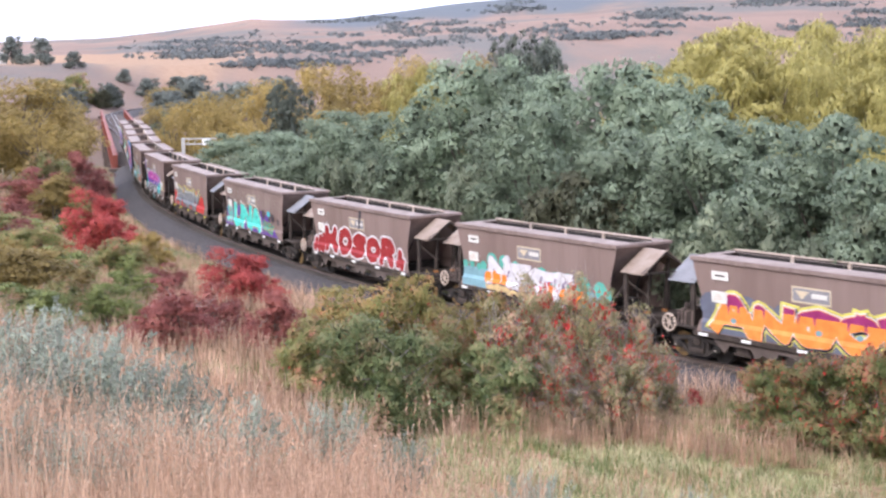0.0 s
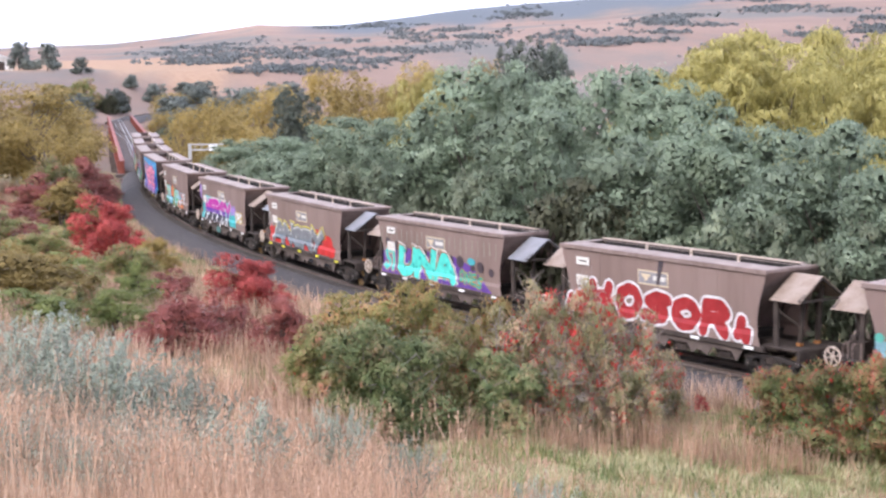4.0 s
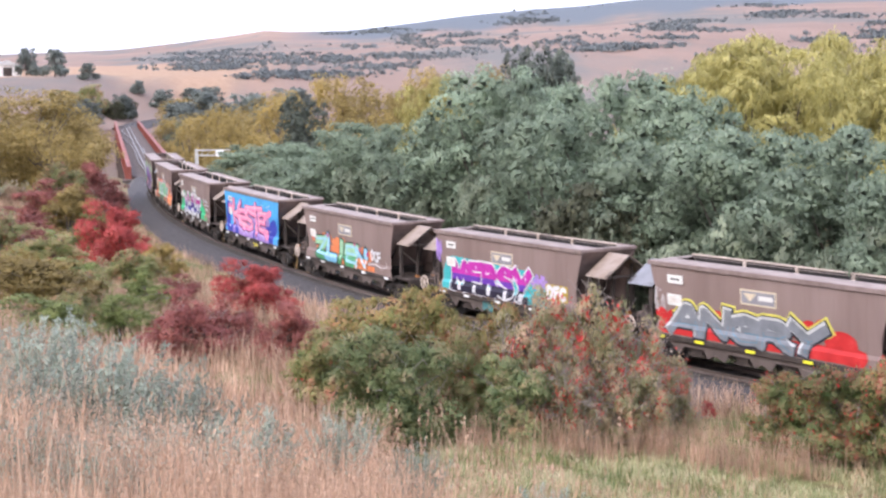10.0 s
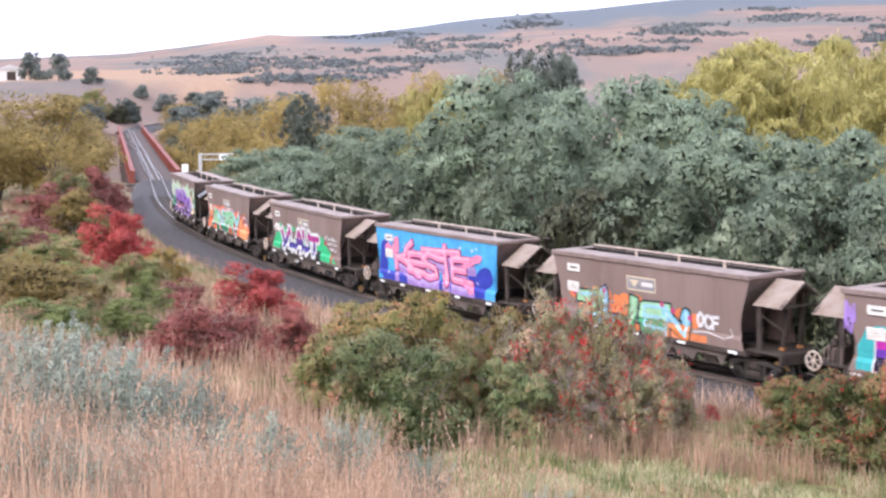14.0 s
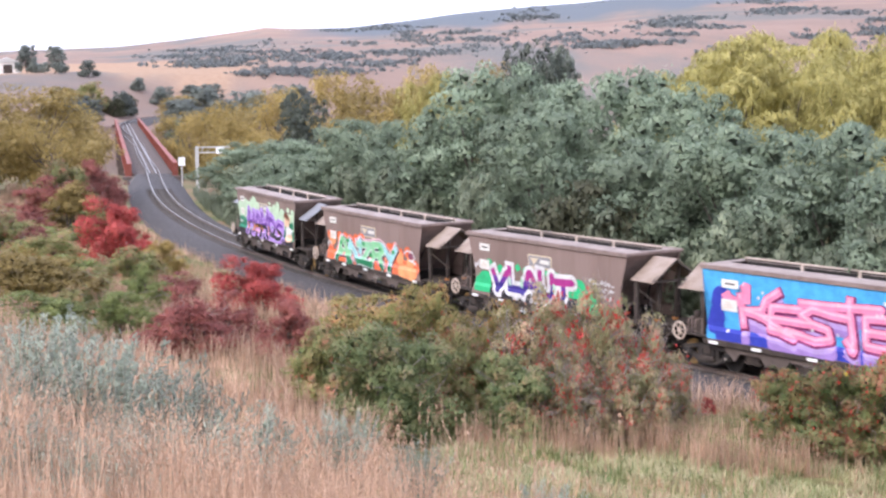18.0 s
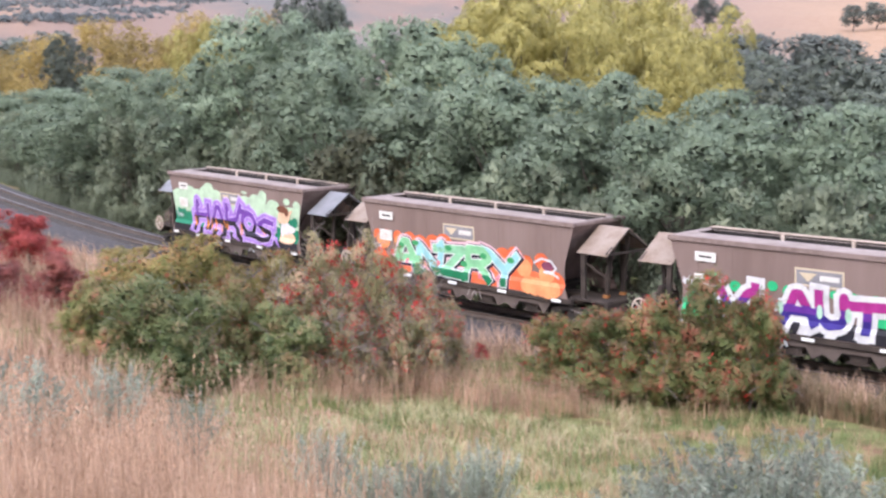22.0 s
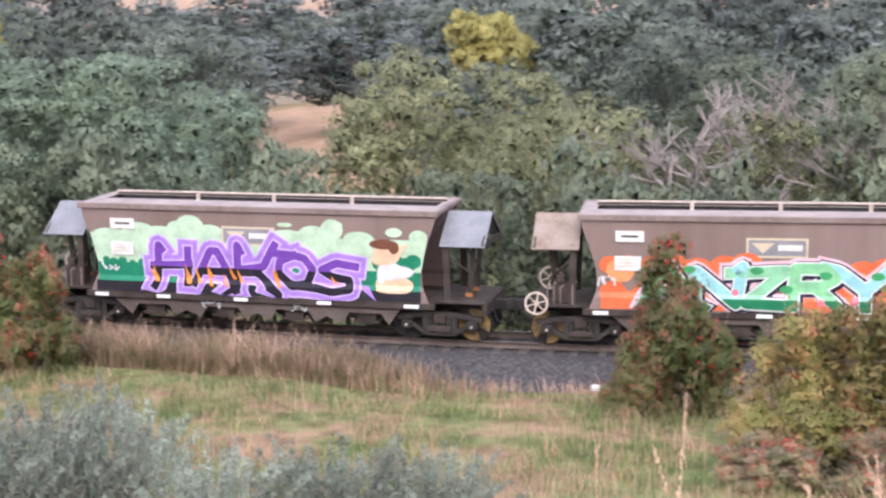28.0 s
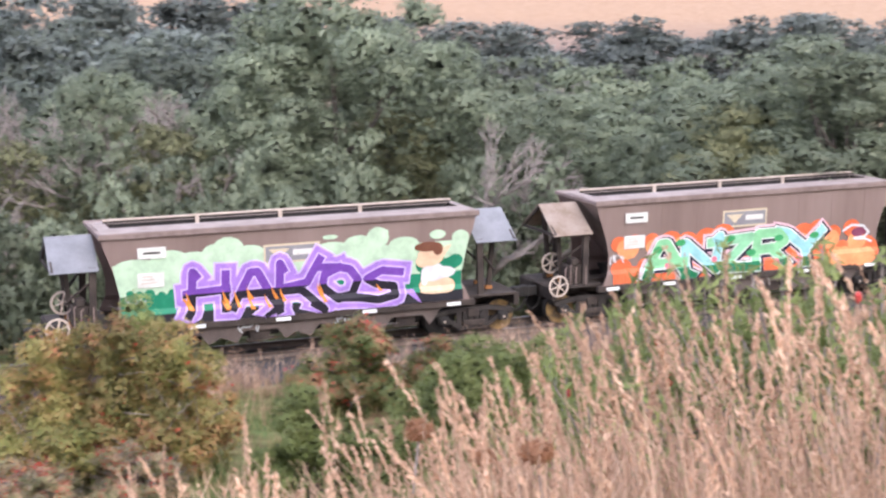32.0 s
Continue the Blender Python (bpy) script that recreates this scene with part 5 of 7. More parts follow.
    low = np.interp(across(x, y)[1], [-9, -6, 1.0, 3.5], [1, 0.3, 0.3, 1])
    blades(rng, x, y, u(0.4, 1.1, len(x)) * low, 0.028, L_REDGRASS, "verge_grass", "russet dry grass along the ballast", 0.75, (0.1, 0.03, 2, 0.02))
    # tall russet grass at the foot of the hawthorns
    x, y = clumped(rng, *patch(rng, 9000, 0, 19, 34.2, 38.8), 0.5, 0.9, 5.0)
    blades(rng, x, y, u(0.35, 1.0, len(x)), 0.02, L_STRAW, "russet_grass", "tall pale russet dry grass at the foot of the hawthorn bushes", 0.35, (0.1, 0.03, 2, 0.02))
    x, y = clumped(rng, *beside(rng, 14000, -115, -45, 3.0, 12), 0.7, 0.6, 1.0)
    blades(rng, x, y, u(0.3, 0.8, len(x)), 0.03, L_STRAW, "bank_grass", "dry pale grass on the bank by the line", 0.5)
    x, y = clumped(rng, *beside(rng, 9000, -118, -62, -6.5, -2.9), 0.75, 0.8, 3.0)
    blades(rng, x, y, u(0.35, 1.1, len(x)), 0.06, L_GUM, "verge_weeds", "rank grey-green weeds under the wattles along the ballast", 0.6)
    x, y = clumped(rng, *beside(rng, 24000, -24, -3.0, 2.7, 5.6), 0.6, 1.3, 7.0)
    k = rng.random(len(x)) < np.interp(across(x, y)[1], [-24, -17, -9, -5], [0, 1, 0.9, 0])
    x, y = x[k], y[k]
    blades(rng, x, y, u(0.3, 0.85, len(x)), 0.05, L_WEED, "verge_weeds", "brown and green weeds along the verge", 0.6)


build_grass()


def hill_scrub():
    """Far bushes and trees on the hills, too many to count, in drawn-out bands."""
    rng = np.random.default_rng(91)
    r = np.geomspace(430, 2290, 240)
    bands = ((-9.8, 0.5, 2.6, 0.25, 420), (-8, 0.8, 1.8, 0.12, 200), (-6, 0.25, 2.8, 0.4, 600), (-4.2, 0.45, 1.2, 0.2, 240), (-1.4, 1.25, 1.0, 0.16, 160), (-1.6, 0.6, 1.6, 0.25, 240), (1.2, 1.35, 1.3, 0.2, 220),
             (5.4, 0.9, 1.9, 0.3, 420), (8.0, 1.75, 1.9, 0.25, 380), (12, 2.1, 2.0, 0.25, 380), (15, 1.2, 1.8, 0.3, 380), (19, 1.9, 2.5, 0.3, 350), (2.8, 2.0, 1.5, 0.2, 160), (-2.5, 1.55, 1.5, 0.1, 140), (5, 1.5, 8, 0.9, 420), (-6, 0.7, 5, 0.35, 90))
    px = []
    for b0, e0, wb, we, n in bands:
        stripes = rng.integers(5, 9)
        for _ in range(stripes):
            bc, ec = b0 + rng.normal() * wb * 0.6, e0 + rng.normal() * we * 0.7
            m = int(n * 0.85) // stripes
            for b, e in zip(bc + rng.normal(size=m) * wb * 0.28, ec + rng.normal(size=m) * we * 0.13):
                px.append((b, e))
    cells = {}
    for b, e in px:
        cells.setdefault(round(b * 5), []).append((b, e))
    xs, ys = [], []
    for key, group in cells.items():
        a = radians(key / 5)
        el = np.degrees(np.arctan2(ground(r * math.sin(a), r * math.cos(a)) - EYE_Z, r))
        top = np.maximum.accumulate(el)
        for b, e in group:
            if top[0] < e < top[-1]:
                d = np.interp(e, top, r)
                xs.append(d * math.sin(radians(b)))
                ys.append(d * math.cos(radians(b)))
    x, y = np.array(xs), np.array(ys)
    z = ground(x, y)
    size = rng.uniform(0.5, 1.0, len(x)) ** 2 * np.interp(np.hypot(x, y), [400, 1000, 2300], [1.6, 2.8, 5.2])
    per = 12
    c = np.repeat(np.stack([x, y, z + size * 0.3], 1), per, 0)
    v = unit(rng, len(c))
    v[:, 2] = np.abs(v[:, 2])
    sz = np.repeat(size, per)
    c = c + v * sz[:, None] * [0.8, 0.8, 0.45]
    V, F = leaves(rng, c, v, 1.0, 0.8)
    V = (V.reshape(-1, 3, 3) - c[:, None]) * (sz * 0.8)[:, None, None] + c[:, None]
    tagged(new("hill_scrub", foliage("hill_scrub", V.reshape(-1, 3), F, v, L_HAZESCRUB)), "scrub and trees scattered over the far hills, haze in their grey-green", "scrub", kind="stuff")


hill_scrub()


def dried_thistle(bearing, dist, top, lean):
    """A dead thistle: a bent stem with a spiky brown head."""
    rng = np.random.default_rng(int(bearing * 10))
    m = at(bearing, dist)
    h = EYE_Z + dist * math.tan(radians(top)) - m.translation.z
    root = tagged(new("dried_thistle"), "dried thistle with a spiky brown head in the grass", "thistle")
    root.matrix_world = m
    V, F = tube([(0, 0, 0), (lean * 0.3, 0, h * 0.6), (lean, 0, h)], [0.006, 0.005, 0.004], 5)
    part("stem", np_mesh("stem", V, [F], M_DEADWOOD), None, root)
    d = unit(rng, 420)
    V, F = leaves(rng, np.array([lean, 0, h]) + d * rng.uniform(0.02, 0.05, 420)[:, None] * [1.2, 1.2, 0.8], d, 0.035, 0.3)
    tagged(part("head", np_mesh("head", V, [F], L_THISTLE), None, root, "spiky brown seed head"), kind="stuff")


for b, d, top, lean in ((61.9, 5.2, -16.6, 0.1), (67.4, 5.0, -16.8, -0.1), (64.6, 6.4, -17.4, 0.05)):
    dried_thistle(b, d, top, lean)


def dead_stalk(bearing, dist, h, lean):
    root = tagged(new("dead_stalk"), "thin dark dead weed stalk standing in the grass", "stalk")
    root.matrix_world = at(bearing, dist)
    V, F = joined([tube([(0, 0, -0.05), (lean * 0.4, 0, h * 0.5), (lean, 0, h)], [0.018, 0.014, 0.008], 5), tube([(lean * 0.5, 0, h * 0.6), (lean * 0.5 - 0.12, 0, h * 0.85)], [0.009, 0.004], 4)])
    part("stem", np_mesh("stem", V, [F], M_BARK), None, root)


for b, d, h, lean in ((31.2, 19, 0.75, 0.0), (31.9, 19, 0.6, 0.35), (32.2, 19.3, 0.95, -0.15)):
    dead_stalk(b, d, h, lean)


# ---- hopper wagons (x ahead, y to the left of travel, z over the rails) ----
PROFILE = [(3.27, 1.30), (2.75, 1.285), (2.2, 1.255), (1.8, 1.225), (1.45, 1.215), (1.33, 1.29), (1.02, 1.30)]
EDGE = [(3.27, 4.80), (3.0, 4.74), (2.6, 4.60), (2.2, 4.47), (1.85, 4.40), (1.45, 4.42), (1.33, 4.47), (1.02, 4.60)]


def side_y(z):
    zs, ys = zip(*PROFILE[::-1])
    return float(np.interp(z, zs, ys))


def side_x(z):
    zs, xs = zip(*EDGE[::-1])
    return float(np.interp(z, zs, xs))


def lift(bm, off, sign=-1):
    """Lays flat artwork, drawn in x and z, onto the wagon's side, off metres proud of it."""
    for z, _ in PROFILE[1:-1]:
        bmesh.ops.bisect_plane(bm, geom=bm.verts[:] + bm.edges[:] + bm.faces[:], plane_co=(0, 0, z), plane_no=(0, 0, 1))
    for v in bm.verts:
        v.co.y = sign * (side_y(v.co.z) + off + v.co.y)


def side_sheet(sign):
    bm = bmesh.new()
    zs = sorted({z for z, _ in PROFILE} | {z for z, _ in EDGE}, reverse=True)
    us = np.linspace(-1, 1, 17)
    lay = []
    for th in (0.0, -0.03):
        lay.append([[bm.verts.new((u * side_x(z), sign * (side_y(z) + th), z)) for u in us] for z in zs])
    for g in lay:
        for i in range(len(zs) - 1):
            for j in range(len(us) - 1):
                bm.faces.new((g[i][j], g[i][j + 1], g[i + 1][j + 1], g[i + 1][j]))
    a, b = lay
    m, n = len(zs), len(us)
    for i in range(m - 1):
        for j in (0, n - 1):
            bm.faces.new((a[i][j], a[i + 1][j], b[i + 1][j], b[i][j]))
    for j in range(n - 1):
        for i in (0, m - 1):
            bm.faces.new((a[i][j], a[i][j + 1], b[i][j + 1], b[i][j]))
    return bm


def wheelset_mesh(paint=None):
    bm = bmesh.new()
    for s in (-1, 1):
        disc(bm, (0, s * 0.56, 0), 0.43, 0.11, 26)
        disc(bm, (0, s * 0.50, 0), 0.46, 0.03, 26)
        disc(bm, (0, s * 0.62, 0), 0.3, 0.03, 20)
        disc(bm, (0, s * 0.66, 0), 0.1, 0.1, 12)
    bar(bm, (0, -0.75, 0), (0, 0.75, 0), 0.16, sides=10)
    marked = []
    if paint:
        for s in (-1, 1):
            for k0 in (0, 8):
                pts = [(0.12, k0), (0.41, k0)] + [(0.41, k0 + j) for j in range(1, 7)] + [(0.12, k0 + 6)]
                vs = [bm.verts.new((r * math.cos(a * math.pi / 8), s * 0.64, r * math.sin(a * math.pi / 8))) for r, a in pts]
                marked.append(bm.faces.new(vs).index)
    bm.faces.ensure_lookup_table()
    me = bpy.data.meshes.new("wheelset")
    n0 = len(bm.faces) - (4 if paint else 0)
    bm.to_mesh(me)
    bm.free()
    me.materials.append(M_DARK)
    if paint:
        me.materials.append(paint)
        idx = np.zeros(len(me.polygons), np.int32)
        idx[n0:] = 1
        me.polygons.foreach_set("material_index", idx)
    return me


WHEELSET, WHEELSET_PAINTED = wheelset_mesh(), wheelset_mesh(M_YELLOW)


def bogie(parent, x, outer):
    bm = bmesh.new()
    box(bm, x - 0.16, x + 0.16, -0.95, 0.95, 0.5, 0.72, 0.02)
    for s in (-1, 1):
        box(bm, x - 0.3, x + 0.3, s * 0.85 - 0.12, s * 0.85 + 0.12, 0.28, 0.42, 0.01)
    b = part("bogie", bm, M_UNDER, parent, "cast three-piece bogie")
    for s in (-1, 1):
        bm = bmesh.new()
        y0, y1 = sorted((s * 0.76, s * 0.9))
        for p, q, th in (((-1.1, 0.6), (-0.45, 0.7), 0.12), ((-0.45, 0.7), (0.45, 0.7), 0.13), ((0.45, 0.7), (1.1, 0.6), 0.12), ((-0.8, 0.5), (-0.4, 0.24), 0.1), ((-0.4, 0.22), (0.4, 0.22), 0.1), ((0.4, 0.24), (0.8, 0.5), 0.1),
                         ((-0.38, 0.2), (-0.38, 0.7), 0.09), ((0.38, 0.2), (0.38, 0.7), 0.09)):
            bar(bm, (x + p[0], (y0 + y1) / 2, p[1]), (x + q[0], (y0 + y1) / 2, q[1]), y1 - y0, th)
        for k in (-0.24, -0.08, 0.08, 0.24):
            for j in range(5):
                disc(bm, (x + k, s * 0.87, 0.3 + 0.07 * j), 0.058 + 0.012 * (j % 2), 0.12, 8)
        part("side_frame", bm, M_FRAME, b)
        for dx in (-0.84, 0.84):
            bm = bmesh.new()
            box(bm, x + dx - 0.14, x + dx + 0.14, min(s * 0.74, s * 0.97), max(s * 0.74, s * 0.97), 0.34, 0.56, 0.03)
            disc(bm, (x + dx, s * 0.98, 0.44), 0.1, 0.06, 10)
            part("axle_box", bm, M_DARK, b)
            bm = bmesh.new()
            disc(bm, (x + dx, s * 1.012, 0.44), 0.032, 0.012, 8)
            part("bearing_cap", bm, M_CREAM, b, "worn bright bearing cap")
    ws = []
    for dx in (-0.84, 0.84):
        w = part("wheelset", WHEELSET_PAINTED if dx * outer > 0 else WHEELSET, None, b, "yellow-marked wheels" if dx * outer > 0 else "")
        w.location = (x + dx, 0, 0.43)
        ws.append(w)
    return ws


def hood(parent, e, mat, label):
    """The open gabled sheet-metal canopy over a wagon's end; e is +1 or -1."""
    h = part("end_hood", hood_sheet(e, -1), mat, parent, label)
    h.data.materials[0] = mat
    far = part("hood_sheet", hood_sheet(e, 1), mat, h)
    bm = bmesh.new()
    bar(bm, (e * 5.95, -1.0, 2.5), (e * 5.95, 1.0, 2.5), 0.06)
    bar(bm, (e * 5.93, 0.0, 3.14), (e * 5.93, -1.0, 2.5), 0.05)
    bar(bm, (e * 5.93, 0.0, 3.14), (e * 5.93, 1.0, 2.5), 0.05)
    part("hood_brace", bm, M_UNDER, h)


def hood_sheet(e, s):
    bm = bmesh.new()
    plate(bm, [(e * 4.84, s * 0.02, 3.2), (e * 5.98, s * 0.02, 3.2), (e * 6.0, s * 1.04, 2.46), (e * 4.84, s * 1.04, 2.46)], 0.025)
    return bm


def hopper_wagon():
    root = new("hopper_wagon")
    wheels = []
    for s, nm in ((-1, "side_sheet"), (1, "side_sheet")):
        sd = part(nm, side_sheet(s), M_STEEL, root)
        for x in np.linspace(-3.9, 3.9, 8):
            bm = bmesh.new()
            for x0, x1 in ((x - 0.02, x + 0.02),):
                vs = [bm.verts.new((px, 0, pz)) for px, pz in ((x0, 1.46), (x1, 1.46), (x1, 3.2), (x0, 3.2))]
                f = bm.faces.new(vs)
            lift(bm, 0.008, s)
            g = bmesh.ops.extrude_face_region(bm, geom=bm.faces[:])
            bmesh.ops.translate(bm, verts=[v for v in g["geom"] if isinstance(v, bmesh.types.BMVert)], vec=(0, -s * 0.01, 0))
            part("panel_seam", bm, M_STEEL, sd)
    for e in (-1, 1):
        bm = bmesh.new()
        plate(bm, [(e * 4.78, -1.26, 3.25), (e * 4.78, 1.26, 3.25), (e * 3.15, 1.18, 1.25), (e * 3.15, -1.18, 1.25)], 0.03)
        part("slope_sheet", bm, M_RIM, root, "sloping hopper end sheet")
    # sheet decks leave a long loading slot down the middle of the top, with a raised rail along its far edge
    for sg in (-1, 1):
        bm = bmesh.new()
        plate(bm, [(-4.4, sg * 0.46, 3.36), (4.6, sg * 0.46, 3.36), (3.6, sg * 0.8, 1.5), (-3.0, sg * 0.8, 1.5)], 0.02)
        # Near-black lining carries the shade inside the loading slot in its colour.
        part("lining", bm, M_DARK, root, "hopper lining painted near black for the shade inside")
        bm = bmesh.new()
        plate(bm, [(-4.78, sg * 1.25, 3.335), (4.78, sg * 1.25, 3.335), (4.78, sg * 0.44, 3.37), (-4.78, sg * 0.44, 3.37)], 0.02)
        part("roof_deck", bm, M_DUST, root, "dusty sheet deck beside the loading slot")
    for x0, x1 in ((-4.78, -4.45), (4.62, 4.78)):
        bm = bmesh.new()
        box(bm, x0, x1, -0.435, 0.435, 3.35, 3.375)
        part("roof_deck", bm, M_DUST, root, "dusty sheet deck at the wagon's end")
    bm = bmesh.new()
    box(bm, -4.5, 4.7, 0.45, 0.51, 3.425, 3.475, 0.01)
    part("coaming", bm, M_CREAM, root, "pale raised rail along the loading slot")
    bm = bmesh.new()
    box(bm, -4.49, 4.68, 0.47, 0.5, 3.372, 3.423)
    part("coaming_plate", bm, M_DARK, root)
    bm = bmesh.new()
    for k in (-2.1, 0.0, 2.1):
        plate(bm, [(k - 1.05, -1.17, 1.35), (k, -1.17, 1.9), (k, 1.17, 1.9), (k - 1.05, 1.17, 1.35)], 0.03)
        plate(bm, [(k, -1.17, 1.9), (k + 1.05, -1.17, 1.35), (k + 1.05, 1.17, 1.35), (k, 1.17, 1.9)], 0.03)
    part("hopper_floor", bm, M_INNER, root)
    bm = bmesh.new()
    for s in (-1, 1):
        box(bm, -4.86, 4.86, s * 1.31 - 0.065, s * 1.31 + 0.065, 3.22 if s < 0 else 3.27, 3.365, 0.012)
    for e in (-1, 1):
        box(bm, e * 4.8 - 0.06, e * 4.8 + 0.06, -1.245, 1.245, 3.255, 3.355, 0.012)
    part("top_rim", bm, M_RIM, root, "dusty flanged top rim")
    for x in (-2.15, 0.0, 2.15):
        bm = bmesh.new()
        box(bm, x - 0.05, x + 0.05, 0.4, 0.468, 3.0, 3.423, 0.01)
        part("inner_rib", bm, M_CREAM, root)
    # underframe
    bm = bmesh.new()
    box(bm, -6.05, 6.05, -0.3, 0.3, 0.72, 1.08, 0.015)
    part("centre_sill", bm, M_UNDER, root)
    for s in (-1, 1):
        bm = bmesh.new()
        box(bm, -4.75, 4.75, s * 1.24 - 0.07, s * 1.24 + 0.07, 0.87, 1.03, 0.012)
        part("side_sill", bm, M_UNDER, root)
        bm = bmesh.new()
        out = [(-4.0, 0.88), (4.0, 0.88)]
        for c in (2.9, 0.95, -0.95, -2.9):
            out += [(c + 0.92, 0.58 if c < 2.5 else 0.82), (c + 0.62, 0.42), (c + 0.42, 0.7), (c - 0.42, 0.7), (c - 0.62, 0.42)]
        out += [(-4.0, 0.82)]
        prism(bm, out, s * 1.16 - 0.02, s * 1.16 + 0.02)
        part("skirt_plate", bm, M_SKIRT, root, "dark brown skirt plate with arched cut-outs")
        for c in (2.9, 0.95, -0.95, -2.9):
            bm = bmesh.new()
            prism(bm, [(c - 0.3, 0.78), (c + 0.3, 0.78), (c + 0.22, 0.4), (c - 0.22, 0.4)], s * 0.92 - 0.12, s * 0.92 + 0.12)
            bar(bm, (c - 0.35, s * 1.02, 0.45), (c + 0.35, s * 1.02, 0.45), 0.06)
            part("discharge_door", bm, M_UNDER, root)
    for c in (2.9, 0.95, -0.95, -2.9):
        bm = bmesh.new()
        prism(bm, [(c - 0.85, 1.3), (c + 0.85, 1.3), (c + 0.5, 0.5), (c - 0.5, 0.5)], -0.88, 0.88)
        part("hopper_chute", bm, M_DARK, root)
    for e in (-1, 1):
        bm = bmesh.new()
        box(bm, min(e * 4.55, e * 6.0), max(e * 4.55, e * 6.0), -1.15, 1.15, 1.02, 1.09, 0.01)
        box(bm, min(e * 5.92, e * 6.05), max(e * 5.92, e * 6.05), -1.15, 1.15, 0.74, 1.06, 0.01)
        part("end_platform", bm, M_UNDER, root)
        for s in (-1, 1):
            bm = bmesh.new()
            bar(bm, (e * 5.02, s * 1.0, 1.09), (e * 4.98, s * 1.0, 2.55), 0.17, 0.1)
            part("end_post", bm, M_UNDER, root)
            bm = bmesh.new()
            bar(bm, (e * 5.45, s * 0.42, 1.09), (e * 5.62, s * 0.42, 2.9), 0.12, 0.09)
            bar(bm, (e * 5.62, s * 0.42, 1.6), (e * 5.02, s * 1.0, 2.2), 0.05)
            part("end_post", bm, M_UNDER, root)
            bm = bmesh.new()
            box(bm, min(e * 5.36, e * 5.54), max(e * 5.36, e * 5.54), s * 0.42 - 0.07, s * 0.42 + 0.07, 1.095, 1.19)
            part("post_foot", bm, M_RUST, root, "rust-orange post foot")
        bm = bmesh.new()
        bar(bm, (e * 6.05, 0, 0.86), (e * 6.38, 0, 0.86), 0.2, 0.24)
        box(bm, min(e * 6.3, e * 6.56), max(e * 6.3, e * 6.56), -0.15, 0.17, 0.72, 1.0, 0.03)
        part("coupler", bm, M_DARK, root)
        bm = bmesh.new()
        for k in range(6):
            a0, a1 = math.pi * k / 6, math.pi * (k + 1) / 6
            bar(bm, (e * (6.3 - 0.22 * math.cos(a0)), -0.35, 0.72 - 0.3 * math.sin(a0)), (e * (6.3 - 0.22 * math.cos(a1)), -0.35, 0.72 - 0.3 * math.sin(a1)), 0.05, sides=6)
        part("brake_hose", bm, M_DARK, root)
        hood(root, e, M_HOODRUST, "")
    # brake gear on the trailing platform
    for (x, y, z), nm in (((-5.88, -1.19, 1.12), "handwheel"), ((-5.62, -0.1, 1.58), "handwheel")):
        bm = bmesh.new()
        ring(bm, (x, y, z), 0.27, 0.03, 20, 6)
        for k in range(3):
            a = math.pi * k / 3 + 0.3
            bar(bm, (x - 0.27 * math.cos(a), y, z - 0.27 * math.sin(a)), (x + 0.27 * math.cos(a), y, z + 0.27 * math.sin(a)), 0.045, 0.025)
        disc(bm, (x, y - 0.01, z), 0.06, 0.07, 10)
        part(nm, bm, M_CREAM, root, "cream spoked handwheel")
        bm = bmesh.new()
        bar(bm, (x, y, z), (x, y + 0.5, z), 0.05, sides=6)
        bar(bm, (x, y + 0.45, 1.0), (x, y + 0.45, z + 0.05), 0.08)
        part("wheel_bracket", bm, M_UNDER, root)
    bm = bmesh.new()
    box(bm, -5.5, -5.05, -0.95, -0.35, 1.09, 1.62, 0.03)
    box(bm, -5.4, -5.2, -1.02, -0.6, 1.62, 1.8, 0.02)
    part("brake_valve_box", bm, M_UNDER, root)
    for k, x in enumerate((-5.62, -5.46, -5.3, -5.0)):
        bm = bmesh.new()
        bar(bm, (x, -1.05, 1.09), (x, -1.05, 1.5 + 0.08 * (k % 2)), 0.035, sides=6)
        bar(bm, (x, -1.05, 1.5 + 0.08 * (k % 2)), (x + 0.1, -0.9, 1.56 + 0.08 * (k % 2)), 0.035, sides=6)
        part("brake_pipe", bm, M_RIM, root)
    for s in (-1, 1):
        for x in (-4.3, -2.55, -0.4, 1.85, 4.15):
            bm = bmesh.new()
            box(bm, x - 0.19, x + 0.19, min(s * 1.312, s * 1.322), max(s * 1.312, s * 1.322), 0.9, 0.99)
            part("reflector", bm, M_REFLECT, root)
    return root


def flat(parent, name, pts, mat, off, label="", sign=-1):
    bm = bmesh.new()
    bm.faces.new([bm.verts.new((x, 0, z)) for x, z in pts])
    bmesh.ops.triangulate(bm, faces=bm.faces[:])
    lift(bm, off, sign)
    return part(name, bm, mat, parent, label)


def rect(x0, x1, z0, z1):
    return [(x0, z0), (x1, z0), (x1, z1), (x0, z1)]


